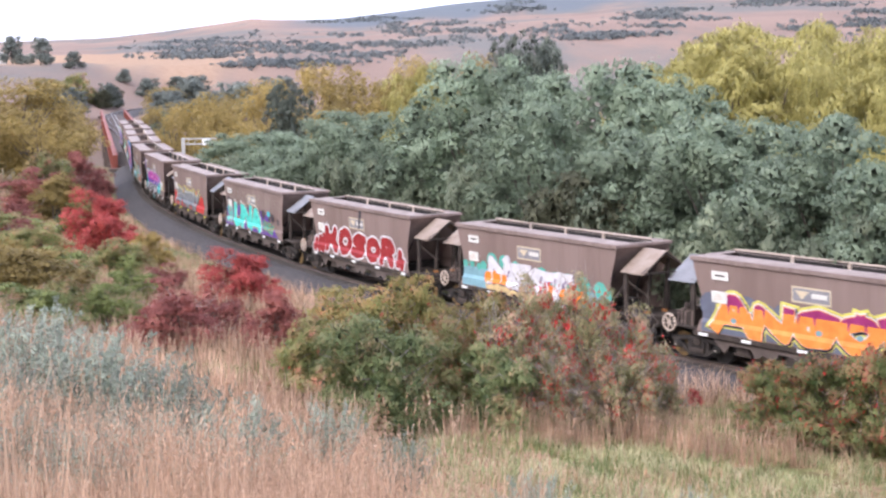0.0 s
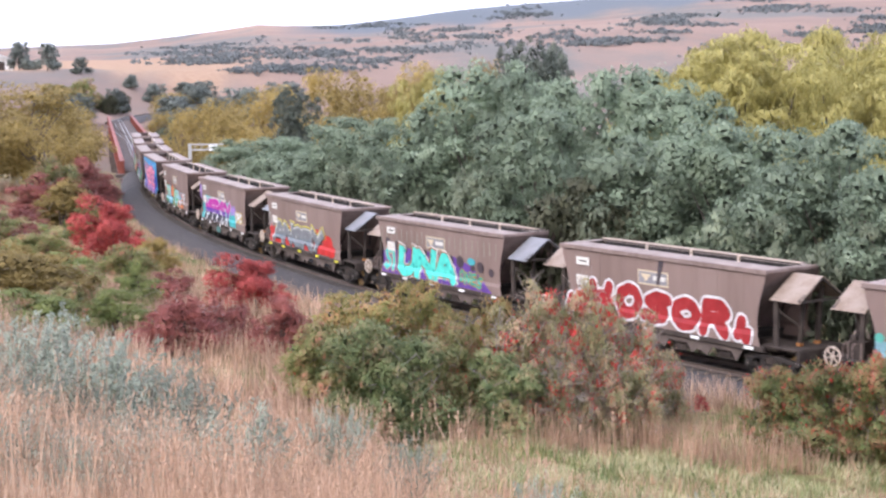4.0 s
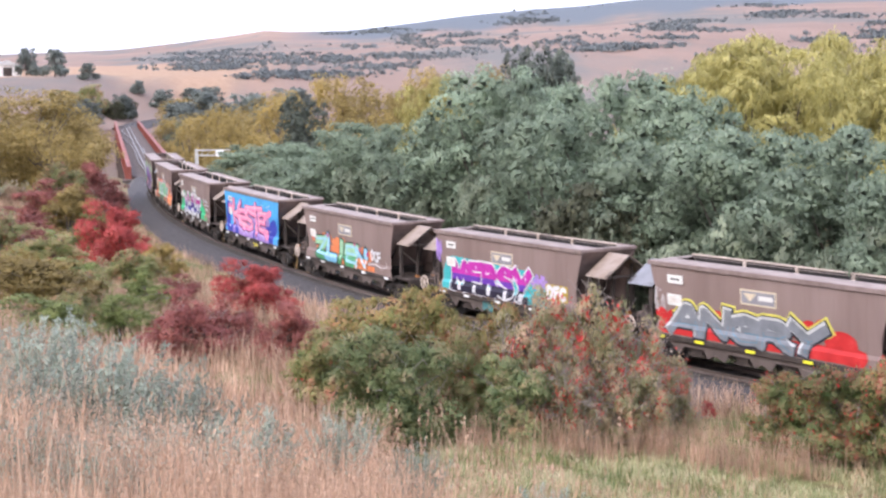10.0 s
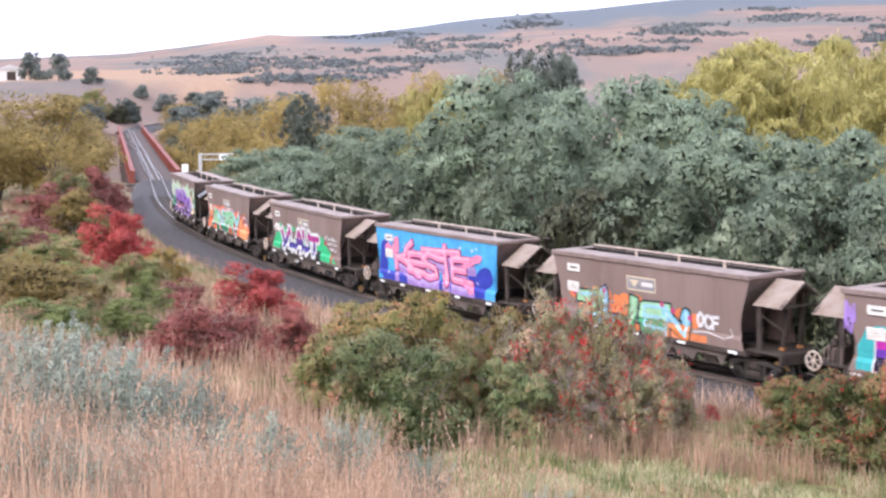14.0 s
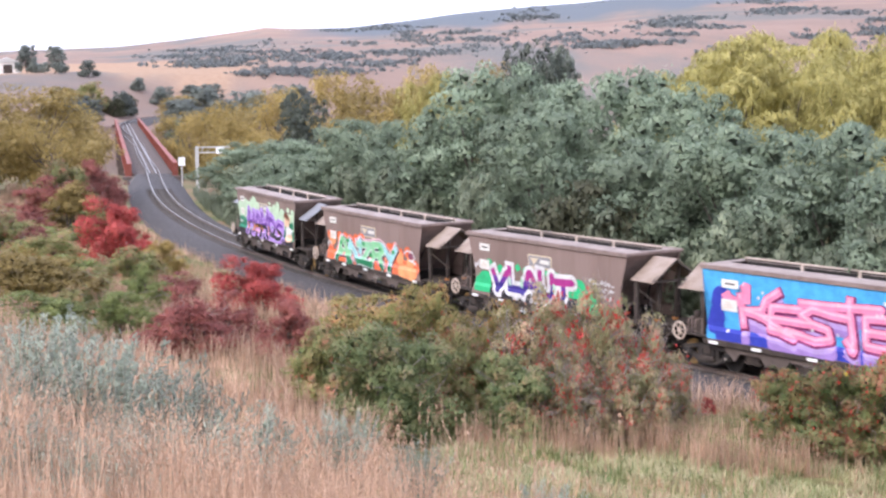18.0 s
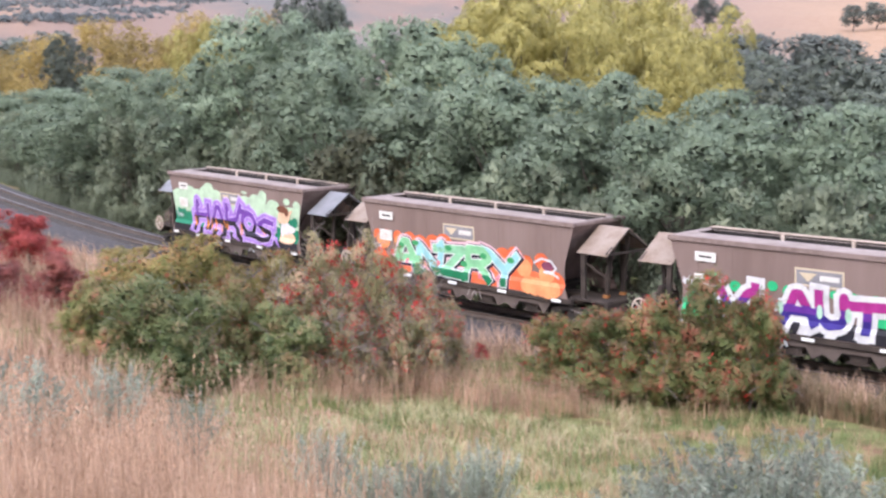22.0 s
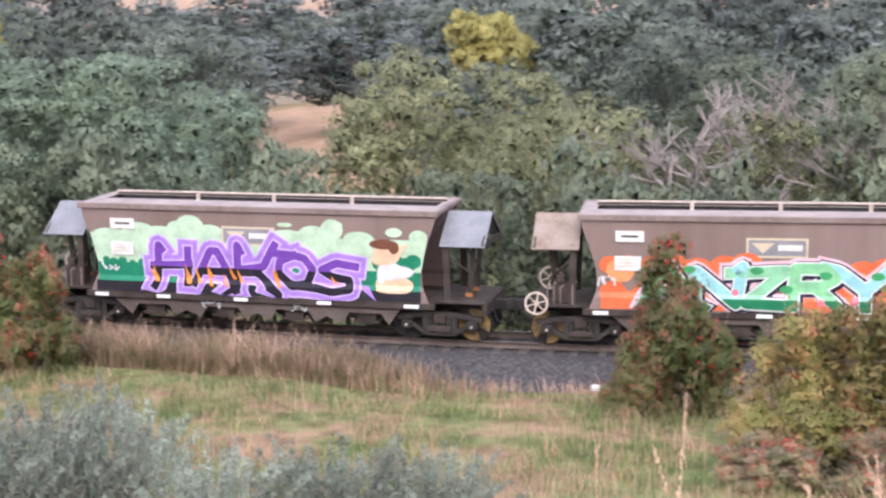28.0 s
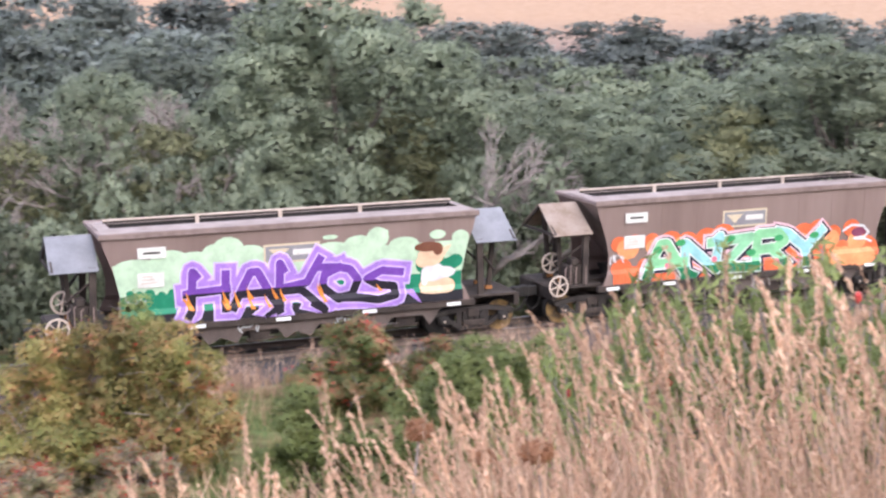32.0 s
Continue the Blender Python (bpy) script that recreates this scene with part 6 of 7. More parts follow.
def plates(root):
    """The bolted label plates and the operator's panel on the side that shows."""
    p = flat(root, "label_plate", rect(-3.95, -3.27, 2.71, 2.98), M_WHITE, 0.064, "white bolted label plate")
    flat(p, "arrow_bar", rect(-3.82, -3.4, 2.82, 2.87), M_DARK, 0.068)
    p = flat(root, "label_plate", rect(-3.97, -3.33, 2.0, 2.36), M_WHITE, 0.064, "white bolted data plate")
    for k in range(3):
        flat(p, "writing_bar", rect(-3.88, -3.5 - 0.06 * k, 2.1 + 0.08 * k, 2.125 + 0.08 * k), M_CREAM, 0.068)
    p = flat(root, "operator_panel", rect(-0.86, 0.58, 2.36, 2.84), M_GOLD, 0.010, "faded framed operator panel")
    f = flat(p, "panel_field", rect(-0.81, 0.53, 2.41, 2.79), M_PANEL, 0.014)
    flat(p, "emblem", [(-0.74, 2.72), (-0.2, 2.72), (-0.37, 2.6), (-0.47, 2.47), (-0.57, 2.6)], M_GOLD, 0.018)
    flat(p, "writing_bar", rect(-0.12, 0.45, 2.54, 2.68), M_WHITE, 0.018)


PROTO = hopper_wagon()
for o in list(PROTO.children):
    if o.name.startswith("end_hood"):
        for c in (*o.children_recursive, o):
            bpy.data.objects.remove(c)
plates(PROTO)
# body squeezed across so that its far rim fits the camera's view
NARROW = 0.9
for me in {o.data for o in PROTO.children_recursive}:
    me.transform(Matrix.Diagonal((1, NARROW, 1, 1)))
PROFILE = [(z, y * NARROW) for z, y in PROFILE]

WAGON_LABEL = ["tail hopper wagon sprayed pale green with purple lettering", "brown hopper wagon with teal lettering on an orange cloud", "brown hopper wagon with green and purple lettering",
               "hopper wagon sprayed bright blue with pink lettering", "brown hopper wagon with small green and orange lettering", "brown hopper wagon with purple and teal lettering",
               "brown hopper wagon with grey and red lettering, yellow reflectors", "brown hopper wagon with teal lettering on purple", "brown hopper wagon with dark red white-edged lettering",
               "brown hopper wagon with white and orange lettering on pale blue", "brown hopper wagon with orange lettering on grey-blue"]
WAGONS, WHEELS = [], []
for n in range(11):
    w = copy_thing(PROTO, pose(0, 0, 0))
    tagged(w, WAGON_LABEL[n], "wagon", "wagons of the train")
    hood(w, -1, M_HOODGREY if n in (0, 6, 10) else M_HOODRUST, "grey sheet hood" if n in (0, 6, 10) else "rust-stained sheet hood")
    hood(w, 1, M_HOODGREY if n in (0, 6, 7) else M_HOODRUST, "grey sheet hood" if n in (0, 6, 7) else "rust-stained sheet hood")
    ws = bogie(w, -4.8, -1) + bogie(w, 4.8, 1)
    WHEELS.append(ws)
    if n == 0:
        for o in w.children:
            if o.name.startswith("operator_panel"):
                o.location.y -= 0.018
    WAGONS.append(w)
    if n == 6:
        for o in w.children:
            if o.name.startswith("reflector"):
                o.data = o.data.copy()
                o.data.materials[0] = M_LIME
for o in (*PROTO.children_recursive, PROTO):
    bpy.data.objects.remove(o)


# ---- sprayed lettering on the sides ----
PAINTS = {}


def spray(r, g, b):
    """Spray paint of a colour, slightly uneven and dusty."""
    key = (r, g, b)
    if key not in PAINTS:
        PAINTS[key] = rough_paint("spray_paint", [(0.3, (r * 0.75, g * 0.75, b * 0.75)), (0.55, (r, g, b)), (0.75, (min(r * 1.12 + 0.02, 1), min(g * 1.12 + 0.02, 1), min(b * 1.12 + 0.02, 1)))], 2.5, 0.55, 0.0, 0.03, 30)
    return PAINTS[key]


WHITE_P, BLACK_P = (0.63, 0.62, 0.64), (0.02, 0.018, 0.025)


def art(parent, name, polys, colour, off, label=""):
    """One sprayed layer out of several outlines."""
    bm = bmesh.new()
    step = min(0.0002, 0.003 / len(polys))
    for k, pts in enumerate(polys):
        f = bm.faces.new([bm.verts.new((x, step * k, z)) for x, z in pts])
        bmesh.ops.triangulate(bm, faces=[f])
    lift(bm, off)
    ob = part(name, bm, spray(*colour), parent, label)
    return tagged(ob, kind="stuff") if len(polys) > 1 else ob


def stroke(a, b, w, tip=0.0, skew=0.0):
    """A thick tapering stroke from a to b, with a pointed end if tip is set."""
    (ax, az), (bx, bz) = a, b
    L = math.hypot(bx - ax, bz - az) or 1e-6
    tx, tz = (bx - ax) / L, (bz - az) / L
    nx, nz = -tz, tx
    p = [(ax + nx * w * 0.5 - tx * skew, az + nz * w * 0.5 - tz * skew), (ax - nx * w * 0.42, az - nz * w * 0.42), (bx - nx * w * 0.55, bz - nz * w * 0.55)]
    if tip:
        p += [(bx - nx * w * 0.95 + tx * 0.02, bz - nz * w * 0.95), (bx + tx * tip, bz + tz * tip), (bx + nx * w * 0.9, bz + nz * w * 0.9)]
    p += [(bx + nx * w * 0.5, bz + nz * w * 0.5)]
    return p


SKELETON = {  # pen lines of letters in a unit square
    "A": [[(0.0, 0.0), (0.42, 1.0), (0.58, 1.0), (0.95, 0.0)], [(0.2, 0.36), (0.8, 0.36)]],
    "C": [[(0.9, 0.85), (0.6, 1.0), (0.25, 0.9), (0.1, 0.5), (0.25, 0.1), (0.6, 0.0), (0.9, 0.15)]],
    "D": [[(0.1, 0.0), (0.1, 1.0), (0.6, 0.95), (0.9, 0.6), (0.85, 0.3), (0.55, 0.02), (0.1, 0.0)]],
    "E": [[(0.9, 1.0), (0.1, 0.95), (0.1, 0.05), (0.9, 0.0)], [(0.1, 0.5), (0.75, 0.5)]],
    "F": [[(0.9, 1.0), (0.12, 0.95), (0.12, 0.0)], [(0.12, 0.5), (0.75, 0.5)]],
    "G": [[(0.92, 0.85), (0.55, 1.0), (0.15, 0.8), (0.08, 0.35), (0.35, 0.02), (0.85, 0.08), (0.88, 0.45), (0.5, 0.45)]],
    "H": [[(0.1, 0.0), (0.15, 1.0)], [(0.85, 0.0), (0.8, 1.0)], [(0.1, 0.5), (0.85, 0.55)]],
    "I": [[(0.5, 0.0), (0.5, 1.0)]],
    "K": [[(0.12, 0.0), (0.12, 1.0)], [(0.85, 1.0), (0.7, 0.6), (0.2, 0.5), (0.6, 0.4), (0.92, 0.0)]],
    "L": [[(0.15, 1.0), (0.12, 0.05), (0.9, 0.05)]],
    "M": [[(0.02, 0.0), (0.1, 1.0), (0.5, 0.35), (0.9, 1.0), (0.98, 0.0)]],
    "N": [[(0.08, 0.0), (0.1, 0.95), (0.85, 0.05), (0.9, 1.0)]],
    "O": [[(0.5, 1.0), (0.15, 0.8), (0.08, 0.4), (0.4, 0.0), (0.75, 0.1), (0.92, 0.55), (0.75, 0.92), (0.5, 1.0)]],
    "R": [[(0.1, 0.0), (0.1, 0.98), (0.65, 0.98), (0.85, 0.72), (0.6, 0.5), (0.15, 0.48)], [(0.5, 0.48), (0.92, 0.0)]],
    "S": [[(0.9, 0.9), (0.45, 1.0), (0.12, 0.75), (0.4, 0.52), (0.8, 0.42), (0.85, 0.12), (0.45, 0.0), (0.05, 0.12)]],
    "T": [[(0.0, 0.92), (1.0, 1.0)], [(0.52, 0.95), (0.48, 0.0)]],
    "U": [[(0.1, 1.0), (0.1, 0.25), (0.4, 0.0), (0.75, 0.1), (0.88, 0.4), (0.9, 1.0)]],
    "V": [[(0.02, 1.0), (0.45, 0.0), (0.92, 1.0)]],
    "W": [[(0.0, 1.0), (0.25, 0.0), (0.5, 0.7), (0.75, 0.0), (1.0, 1.0)]],
    "Y": [[(0.05, 1.0), (0.5, 0.45), (0.95, 1.0)], [(0.5, 0.5), (0.45, 0.0)]],
    "Z": [[(0.05, 0.92), (0.9, 1.0), (0.1, 0.05), (0.95, 0.0)]],
}


def blob(cx, cz, rx, rz, n=16):
    return [(cx + rx * math.cos(2 * math.pi * k / n), cz + rz * math.sin(2 * math.pi * k / n)) for k in range(n)]


def bumps(seed, n, x0, x1, z0, z1, r):
    """Rounded puffs of spray in a row from (x0, z0) to (x1, z1)."""
    rng = np.random.default_rng(seed)
    out = []
    for f in np.linspace(0, 1, n):
        q = r * rng.uniform(0.65, 1.25)
        out.append(blob(x0 + (x1 - x0) * f + rng.uniform(-0.1, 0.1), z0 + (z1 - z0) * f + rng.uniform(-0.08, 0.08), q * 1.15, q, 12))
    return out


def pen(line, w, blunt):
    """A bent line drawn with a broad nib: one piece for each straight, one for each bend."""
    out = []
    last = len(line) - 1
    for i, ((ax, az), (bx, bz)) in enumerate(zip(line[:-1], line[1:])):
        L = math.hypot(bx - ax, bz - az) or 1e-6
        tx, tz = (bx - ax) / L * w / 2, (bz - az) / L * w / 2
        e0, e1 = blunt * (i == 0), blunt * (i == last - 1)
        out.append([(ax - tx * e0 - tz, az - tz * e0 + tx), (ax - tx * e0 + tz, az - tz * e0 - tx), (bx + tx * e1 + tz, bz + tz * e1 - tx), (bx + tx * e1 - tz, bz + tz * e1 + tx)])
    out += [blob(x, z, w / 2, w / 2, 8) for x, z in (line[1:-1] if blunt else line)]
    return out


def word_lines(text, x0, x1, z0, z1, seed, overlap=1.0, jitter=0.05, slope=0.0, spikes=0.0):
    """The pen lines of a word, letter by letter, a little uneven; spikes draws some ends out into points."""
    rng = np.random.default_rng(seed)
    step, out = (x1 - x0) / len(text), []
    for i, ch in enumerate(text):
        dz, lean, tall = rng.uniform(-jitter, jitter), rng.uniform(-0.12, 0.12), 1 + rng.uniform(-jitter, jitter) * 2
        cx = x0 + step * (i + 0.5)
        rows = []
        for line in SKELETON[ch]:
            pts = [(cx + (u - 0.5) * step * overlap + lean * (v - 0.5) * step, z0 + slope * (cx - x0) + dz + v * tall * (z1 - z0)) for u, v in line]
            if spikes:
                for a, b, k in ((pts[0], pts[1], 0), (pts[-1], pts[-2], len(pts))):
                    if rng.random() < 0.6:
                        L = math.hypot(a[0] - b[0], a[1] - b[1]) or 1e-6
                        q = spikes * rng.uniform(0.5, 1.2)
                        pts.insert(k, (a[0] + (a[0] - b[0]) / L * q + rng.uniform(-0.6, 0.6) * q, a[1] + (a[1] - b[1]) / L * q * 0.5))
            rows.append(pts)
        out.append(rows)
    return out


def cut(bm, lo, hi, slope=0.0, x0=0.0):
    """Keeps what lies between two heights, which may slope along the side."""
    for z, keep_up in ((lo, True), (hi, False)):
        if z is not None:
            bmesh.ops.bisect_plane(bm, geom=bm.verts[:] + bm.edges[:] + bm.faces[:], plane_co=(x0, 0, z), plane_no=(-slope, 0, 1), clear_inner=keep_up, clear_outer=not keep_up)


def lettering(parent, lines, w, layers, slope=0.0, blunt=1.0, label=""):
    """A sprayed word in layers: (growth, colour or one for each letter in turn, off, shift, lower and upper cut)."""
    for li, (growth, colour, off, shift, clip) in enumerate(layers):
        sets = colour if isinstance(colour, list) else [colour]
        for ci, col in enumerate(sets):
            bm = bmesh.new()
            polys = [p for i, rows in enumerate(lines) if i % len(sets) == ci for line in rows for p in pen([(x + shift[0], z + shift[1]) for x, z in line], w + growth * 2, blunt)]
            step = min(0.0001, 0.003 / max(len(polys), 1))
            for k, pts in enumerate(polys):
                bm.faces.new([bm.verts.new((x, step * k, max(min(z, 3.15), 1.03))) for x, z in pts])
            if clip:
                cut(bm, clip[0], clip[1], slope)
            if bm.faces:
                lift(bm, off)
                tagged(part("lettering" if li == 0 else "fill", bm, spray(*col), parent, label if li == 0 and ci == 0 else ""), kind="stuff")
            else:
                bm.free()


def flames(seed, lines, n, z0, z1, w):
    """Short tapering licks inside the lower legs of letters."""
    rng = np.random.default_rng(seed)
    legs = [l for rows in lines for l in rows]
    out = []
    for k in range(n):
        l = legs[k % len(legs)]
        x = l[rng.integers(len(l))][0] + rng.uniform(-0.06, 0.06)
        a, b = rng.uniform(z0, (z0 + z1) / 2), rng.uniform((z0 + z1) / 2, z1)
        out.append([(x - w * 0.5, a), (x + w * 0.5, a), (x + w * 0.2 - 0.08, (a + b) / 2), (x - 0.15, b), (x - w * 0.4 - 0.08, (a + b) / 2)])
    return out


def scrawl(seed, n, x0, x1, z0, z1, w):
    """An unreadable tag: a row of short crossing strokes."""
    rng = np.random.default_rng(seed)
    out = []
    for k in range(n):
        x = x0 + (x1 - x0) * (k + 0.5) / n
        q = (x1 - x0) / n
        line = [(x + rng.uniform(-0.6, 0.6) * q, rng.uniform(z0, z1)) for _ in range(3)]
        out += pen(line, w, 1.0)
    return out


def full_side(z0, z1):
    zs = [z for z in np.linspace(z0, z1, 8)]
    return [(-side_x(z), z) for z in zs] + [(side_x(z), z) for z in zs[::-1]]


def spots(seed, n, x0, x1, z0, z1, r):
    rng = np.random.default_rng(seed)
    out = []
    for _ in range(n):
        cx, cz, q = rng.uniform(x0, x1), rng.uniform(z0, z1), r * rng.uniform(0.5, 1.3)
        out.append([(cx + q * math.cos(k * math.pi / 5), cz + q * math.sin(k * math.pi / 5)) for k in range(10)])
    return out


def paint_wagons():
    w = WAGONS
    none = (0, 0)
    # tail wagon: pale green ground, violet letters with black feet and orange licks
    pale, deep = (0.47, 0.62, 0.45), (0.012, 0.2, 0.11)
    art(w[0], "pale_green_ground", [[(-side_x(1.8) + 0.01, 1.8), (side_x(1.8) - 0.01, 1.8), (4.58, 2.62), (-4.56, 2.58)]] + [blob(x, z, a, b, 14) for x, z, a, b in ((-4.0, 2.55, 0.5, 0.16), (-3.2, 2.68, 0.45, 0.2), (-2.6, 2.6, 0.5, 0.2), (-1.75, 2.75, 0.42, 0.36), (-2.1, 2.7, 0.3, 0.25), (-1.2, 2.65, 0.4, 0.22), (0.9, 2.6, 0.5, 0.2), (1.6, 2.7, 0.4, 0.22), (2.1, 2.82, 0.3, 0.28), (2.8, 2.62, 0.4, 0.18), (3.72, 2.8, 0.22, 0.12), (4.35, 2.68, 0.24, 0.2), (0.85, 2.92, 0.2, 0.06), (2.32, 2.95, 0.07, 0.07))], pale, 0.02, "sprayed pale green ground")
    art(w[0], "dark_green_band", [rect(-4.38, 4.38, 1.3, 1.8)] + bumps(3, 6, -4.1, -2.9, 1.82, 1.76, 0.12) + bumps(4, 5, 3.4, 4.15, 1.95, 2.0, 0.2), deep, 0.026)
    art(w[0], "black_band", [rect(-4.42, 4.4, 1.05, 1.32)], BLACK_P, 0.031)
    hz = word_lines("HAKOS", -2.75, 2.75, 1.3, 2.14, 5, 1.02, 0.07, 0.0, 0.42)
    lettering(w[0], hz, 0.17, [(0.22, (0.62, 0.48, 0.82), 0.035, none, None), (0.18, (0.36, 0.2, 0.6), 0.039, none, None), (0.055, (0.62, 0.46, 0.82), 0.043, none, None), (0.02, (0.16, 0.055, 0.34), 0.047, none, None), (0.02, (0.014, 0.01, 0.02), 0.051, none, (None, 1.74))], label="purple and lilac sprayed letters with black feet")
    art(w[0], "drip", flames(6, hz, 15, 1.26, 1.85, 0.1), (0.8, 0.27, 0.05), 0.056)
    art(w[0], "drip", [[(x - 0.14, 1.42), (x + 0.14, 1.42), (x + d, 1.04)] for x, d in ((-2.9, -0.25), (-1.9, 0.1), (-0.9, -0.1), (0.2, 0.15), (1.2, -0.12), (2.1, 0.1), (2.9, 0.35))], (0.36, 0.2, 0.6), 0.033)
    art(w[0], "tag_writing", scrawl(8, 5, -4.3, -3.75, 1.55, 1.8, 0.045), WHITE_P, 0.031)
    art(w[0], "skirt_tag", scrawl(9, 6, -1.6, -0.95, 0.66, 0.84, 0.035) + scrawl(10, 6, 0.9, 1.35, 0.66, 0.84, 0.035), (0.5, 0.52, 0.54), -0.10)
    tan = (0.74, 0.5, 0.34)
    art(w[0], "painted_shape", [blob(3.55, 1.48, 0.34, 0.22), blob(3.9, 1.46, 0.3, 0.2), blob(3.68, 1.34, 0.46, 0.08)], tan, 0.038, "plain tan, white and brown sprayed shapes")
    art(w[0], "painted_shape", [blob(3.6, 1.82, 0.33, 0.24), blob(3.85, 1.8, 0.36, 0.16), blob(3.36, 1.68, 0.1, 0.2)], WHITE_P, 0.042)
    art(w[0], "painted_shape", [blob(3.52, 2.24, 0.36, 0.26), blob(3.32, 2.12, 0.2, 0.16), [(3.8, 2.1), (4.1, 2.52), (3.86, 2.46), (3.74, 2.3)]], tan, 0.046)
    art(w[0], "painted_shape", [blob(3.46, 2.5, 0.38, 0.13), blob(3.72, 2.42, 0.14, 0.16)], (0.16, 0.06, 0.035), 0.050)
    # second: orange cloud, green and sky-blue letters
    art(w[1], "orange_cloud", bumps(11, 15, -4.1, 3.5, 2.12, 2.0, 0.3) + bumps(12, 10, -4.1, 4.0, 1.5, 1.45, 0.36) + [rect(-4.3, 4.0, 1.06, 1.5)], (0.74, 0.15, 0.06), 0.02, "sprayed orange-red cloud")
    art(w[1], "orange_cloud", bumps(13, 9, -3.9, 3.6, 1.95, 1.75, 0.26) + bumps(14, 5, 3.0, 4.0, 1.25, 1.25, 0.24), (0.85, 0.32, 0.14), 0.024)
    az = word_lines("ANZRY", -3.25, 2.5, 1.22, 2.12, 22, 1.1, 0.04, 0.0, 0.22)
    lettering(w[1], az, 0.22, [(0.15, (0.76, 0.5, 0.56), 0.028, none, None), (0.11, (0.012, 0.01, 0.03), 0.032, (0.03, -0.03), None), (0.055, (0.72, 0.74, 0.72), 0.036, none, None), (0.02, [(0.24, 0.55, 0.3), (0.3, 0.58, 0.62), (0.26, 0.56, 0.34)], 0.040, none, None), (0.02, (0.01, 0.17, 0.075), 0.045, none, (None, 1.36))], label="green and pale blue sprayed letters outlined in white and black")
    art(w[1], "highlight", [blob(x, z, 0.16, 0.1, 10) for x, z in ((-2.9, 1.9), (-2.2, 2.05), (-0.6, 2.05), (0.1, 1.6), (1.0, 1.95), (2.2, 1.95))], (0.05, 0.32, 0.12), 0.049)
    art(w[1], "spot", [blob(x, z, 0.09, 0.09, 10) for x, z in ((-2.6, 1.42), (-1.1, 1.5), (0.9, 1.3), (1.7, 1.35))], (0.75, 0.2, 0.26), 0.052)
    art(w[1], "white_loop", pen([(3.2, 2.0), (3.5, 2.15), (3.9, 2.1), (4.1, 1.9), (3.9, 1.72), (3.6, 1.75)], 0.07, 0) + pen([(3.6, 1.75), (3.85, 1.78), (4.2, 1.62)], 0.06, 0), WHITE_P, 0.030)
    art(w[1], "painted_shape", [blob(3.75, 1.93, 0.26, 0.14)], (0.2, 0.05, 0.1), 0.028)
    art(w[1], "tag_writing", scrawl(15, 6, -4.4, -3.9, 1.6, 1.85, 0.04), WHITE_P, 0.030)
    art(w[1], "skirt_tag", pen([(0.2, 0.62), (0.3, 0.85), (0.55, 0.88), (0.75, 0.82), (0.8, 0.6)], 0.03, 0) + pen([(0.4, 0.62), (0.5, 0.78), (0.62, 0.62)], 0.03, 0), (0.45, 0.4, 0.38), -0.10)
    # third: green ground, magenta and navy letters on white
    art(w[2], "green_ground", [[(-4.38, 1.14), (-3.3, 1.14), (-3.3, 1.95), (-3.9, 1.92), (-4.36, 1.6)]] + bumps(31, 9, -3.3, 1.4, 2.2, 2.14, 0.17) + [blob(2.15, 1.85, 0.42, 0.36), rect(1.3, 2.5, 1.1, 1.85), [(2.3, 1.1), (4.1, 1.1), (3.4, 1.4), (2.9, 1.75), (2.4, 1.95)]] + [rect(2.4 + 0.14 * k, 2.46 + 0.14 * k, 1.08, 1.55 - 0.04 * k) for k in range(8)], (0.03, 0.45, 0.19), 0.02, "bright green sprayed ground")
    art(w[2], "black_band", [rect(-3.3, 2.1, 1.05, 1.5)], BLACK_P, 0.026)
    vz = word_lines("VLAUT", -3.2, 1.75, 1.38, 2.05, 34, 0.95, 0.05, 0.0, 0.16)
    lettering(w[2], vz, 0.26, [(0.16, WHITE_P, 0.030, none, None), (0.0, (0.035, 0.02, 0.2), 0.034, none, None), (0.0, (0.12, 0.03, 0.27), 0.038, none, (1.62, None)), (0.0, (0.36, 0.03, 0.22), 0.042, none, (1.84, None))], label="magenta to navy sprayed letters edged in white")
    art(w[2], "letter_foot", [[(x - 0.1, 1.5), (x + 0.06, 1.5), (x + 0.12, 1.2), (x + 0.24, 1.14), (x + 0.2, 1.06), (x - 0.14, 1.06), (x, 1.22)] for x in (-2.75, -1.65, -0.6, 0.2, 1.15)], WHITE_P, 0.034)
    art(w[2], "highlight", [blob(x, 1.72, 0.09, 0.2, 10) for x in (-2.05, -1.28, -0.1, 0.72)], (0.4, 0.62, 0.48), 0.046)
    art(w[2], "tag_writing", scrawl(35, 9, 2.7, 4.1, 2.12, 2.32, 0.05) + scrawl(36, 8, 2.9, 4.1, 1.88, 2.05, 0.05) + scrawl(37, 6, 3.2, 4.0, 1.66, 1.82, 0.045) + scrawl(38, 5, -4.4, -3.95, 2.0, 2.3, 0.05), WHITE_P, 0.028)
    art(w[2], "red_edge", [blob(2.68, 1.95, 0.16, 0.08, 10), [(3.3, 1.5), (3.5, 1.5), (3.6, 1.12), (3.4, 1.1)]], (0.5, 0.03, 0.05), 0.028)
    art(w[2], "skirt_tag", scrawl(39, 6, -1.6, -1.05, 0.58, 0.84, 0.05), (0.5, 0.52, 0.54), -0.10)
    # fourth: all blue, pink wild letters over lilac
    art(w[3], "blue_ground", [full_side(1.06, 3.22)], (0.07, 0.36, 0.7), 0.02, "bright blue sprayed ground")
    art(w[3], "blue_cloud", bumps(41, 6, -4.3, -4.1, 1.6, 2.5, 0.26) + bumps(42, 9, 2.7, 4.0, 1.35, 1.9, 0.36) + [rect(-4.2, 3.9, 1.06, 1.45)], (0.03, 0.045, 0.36), 0.024)
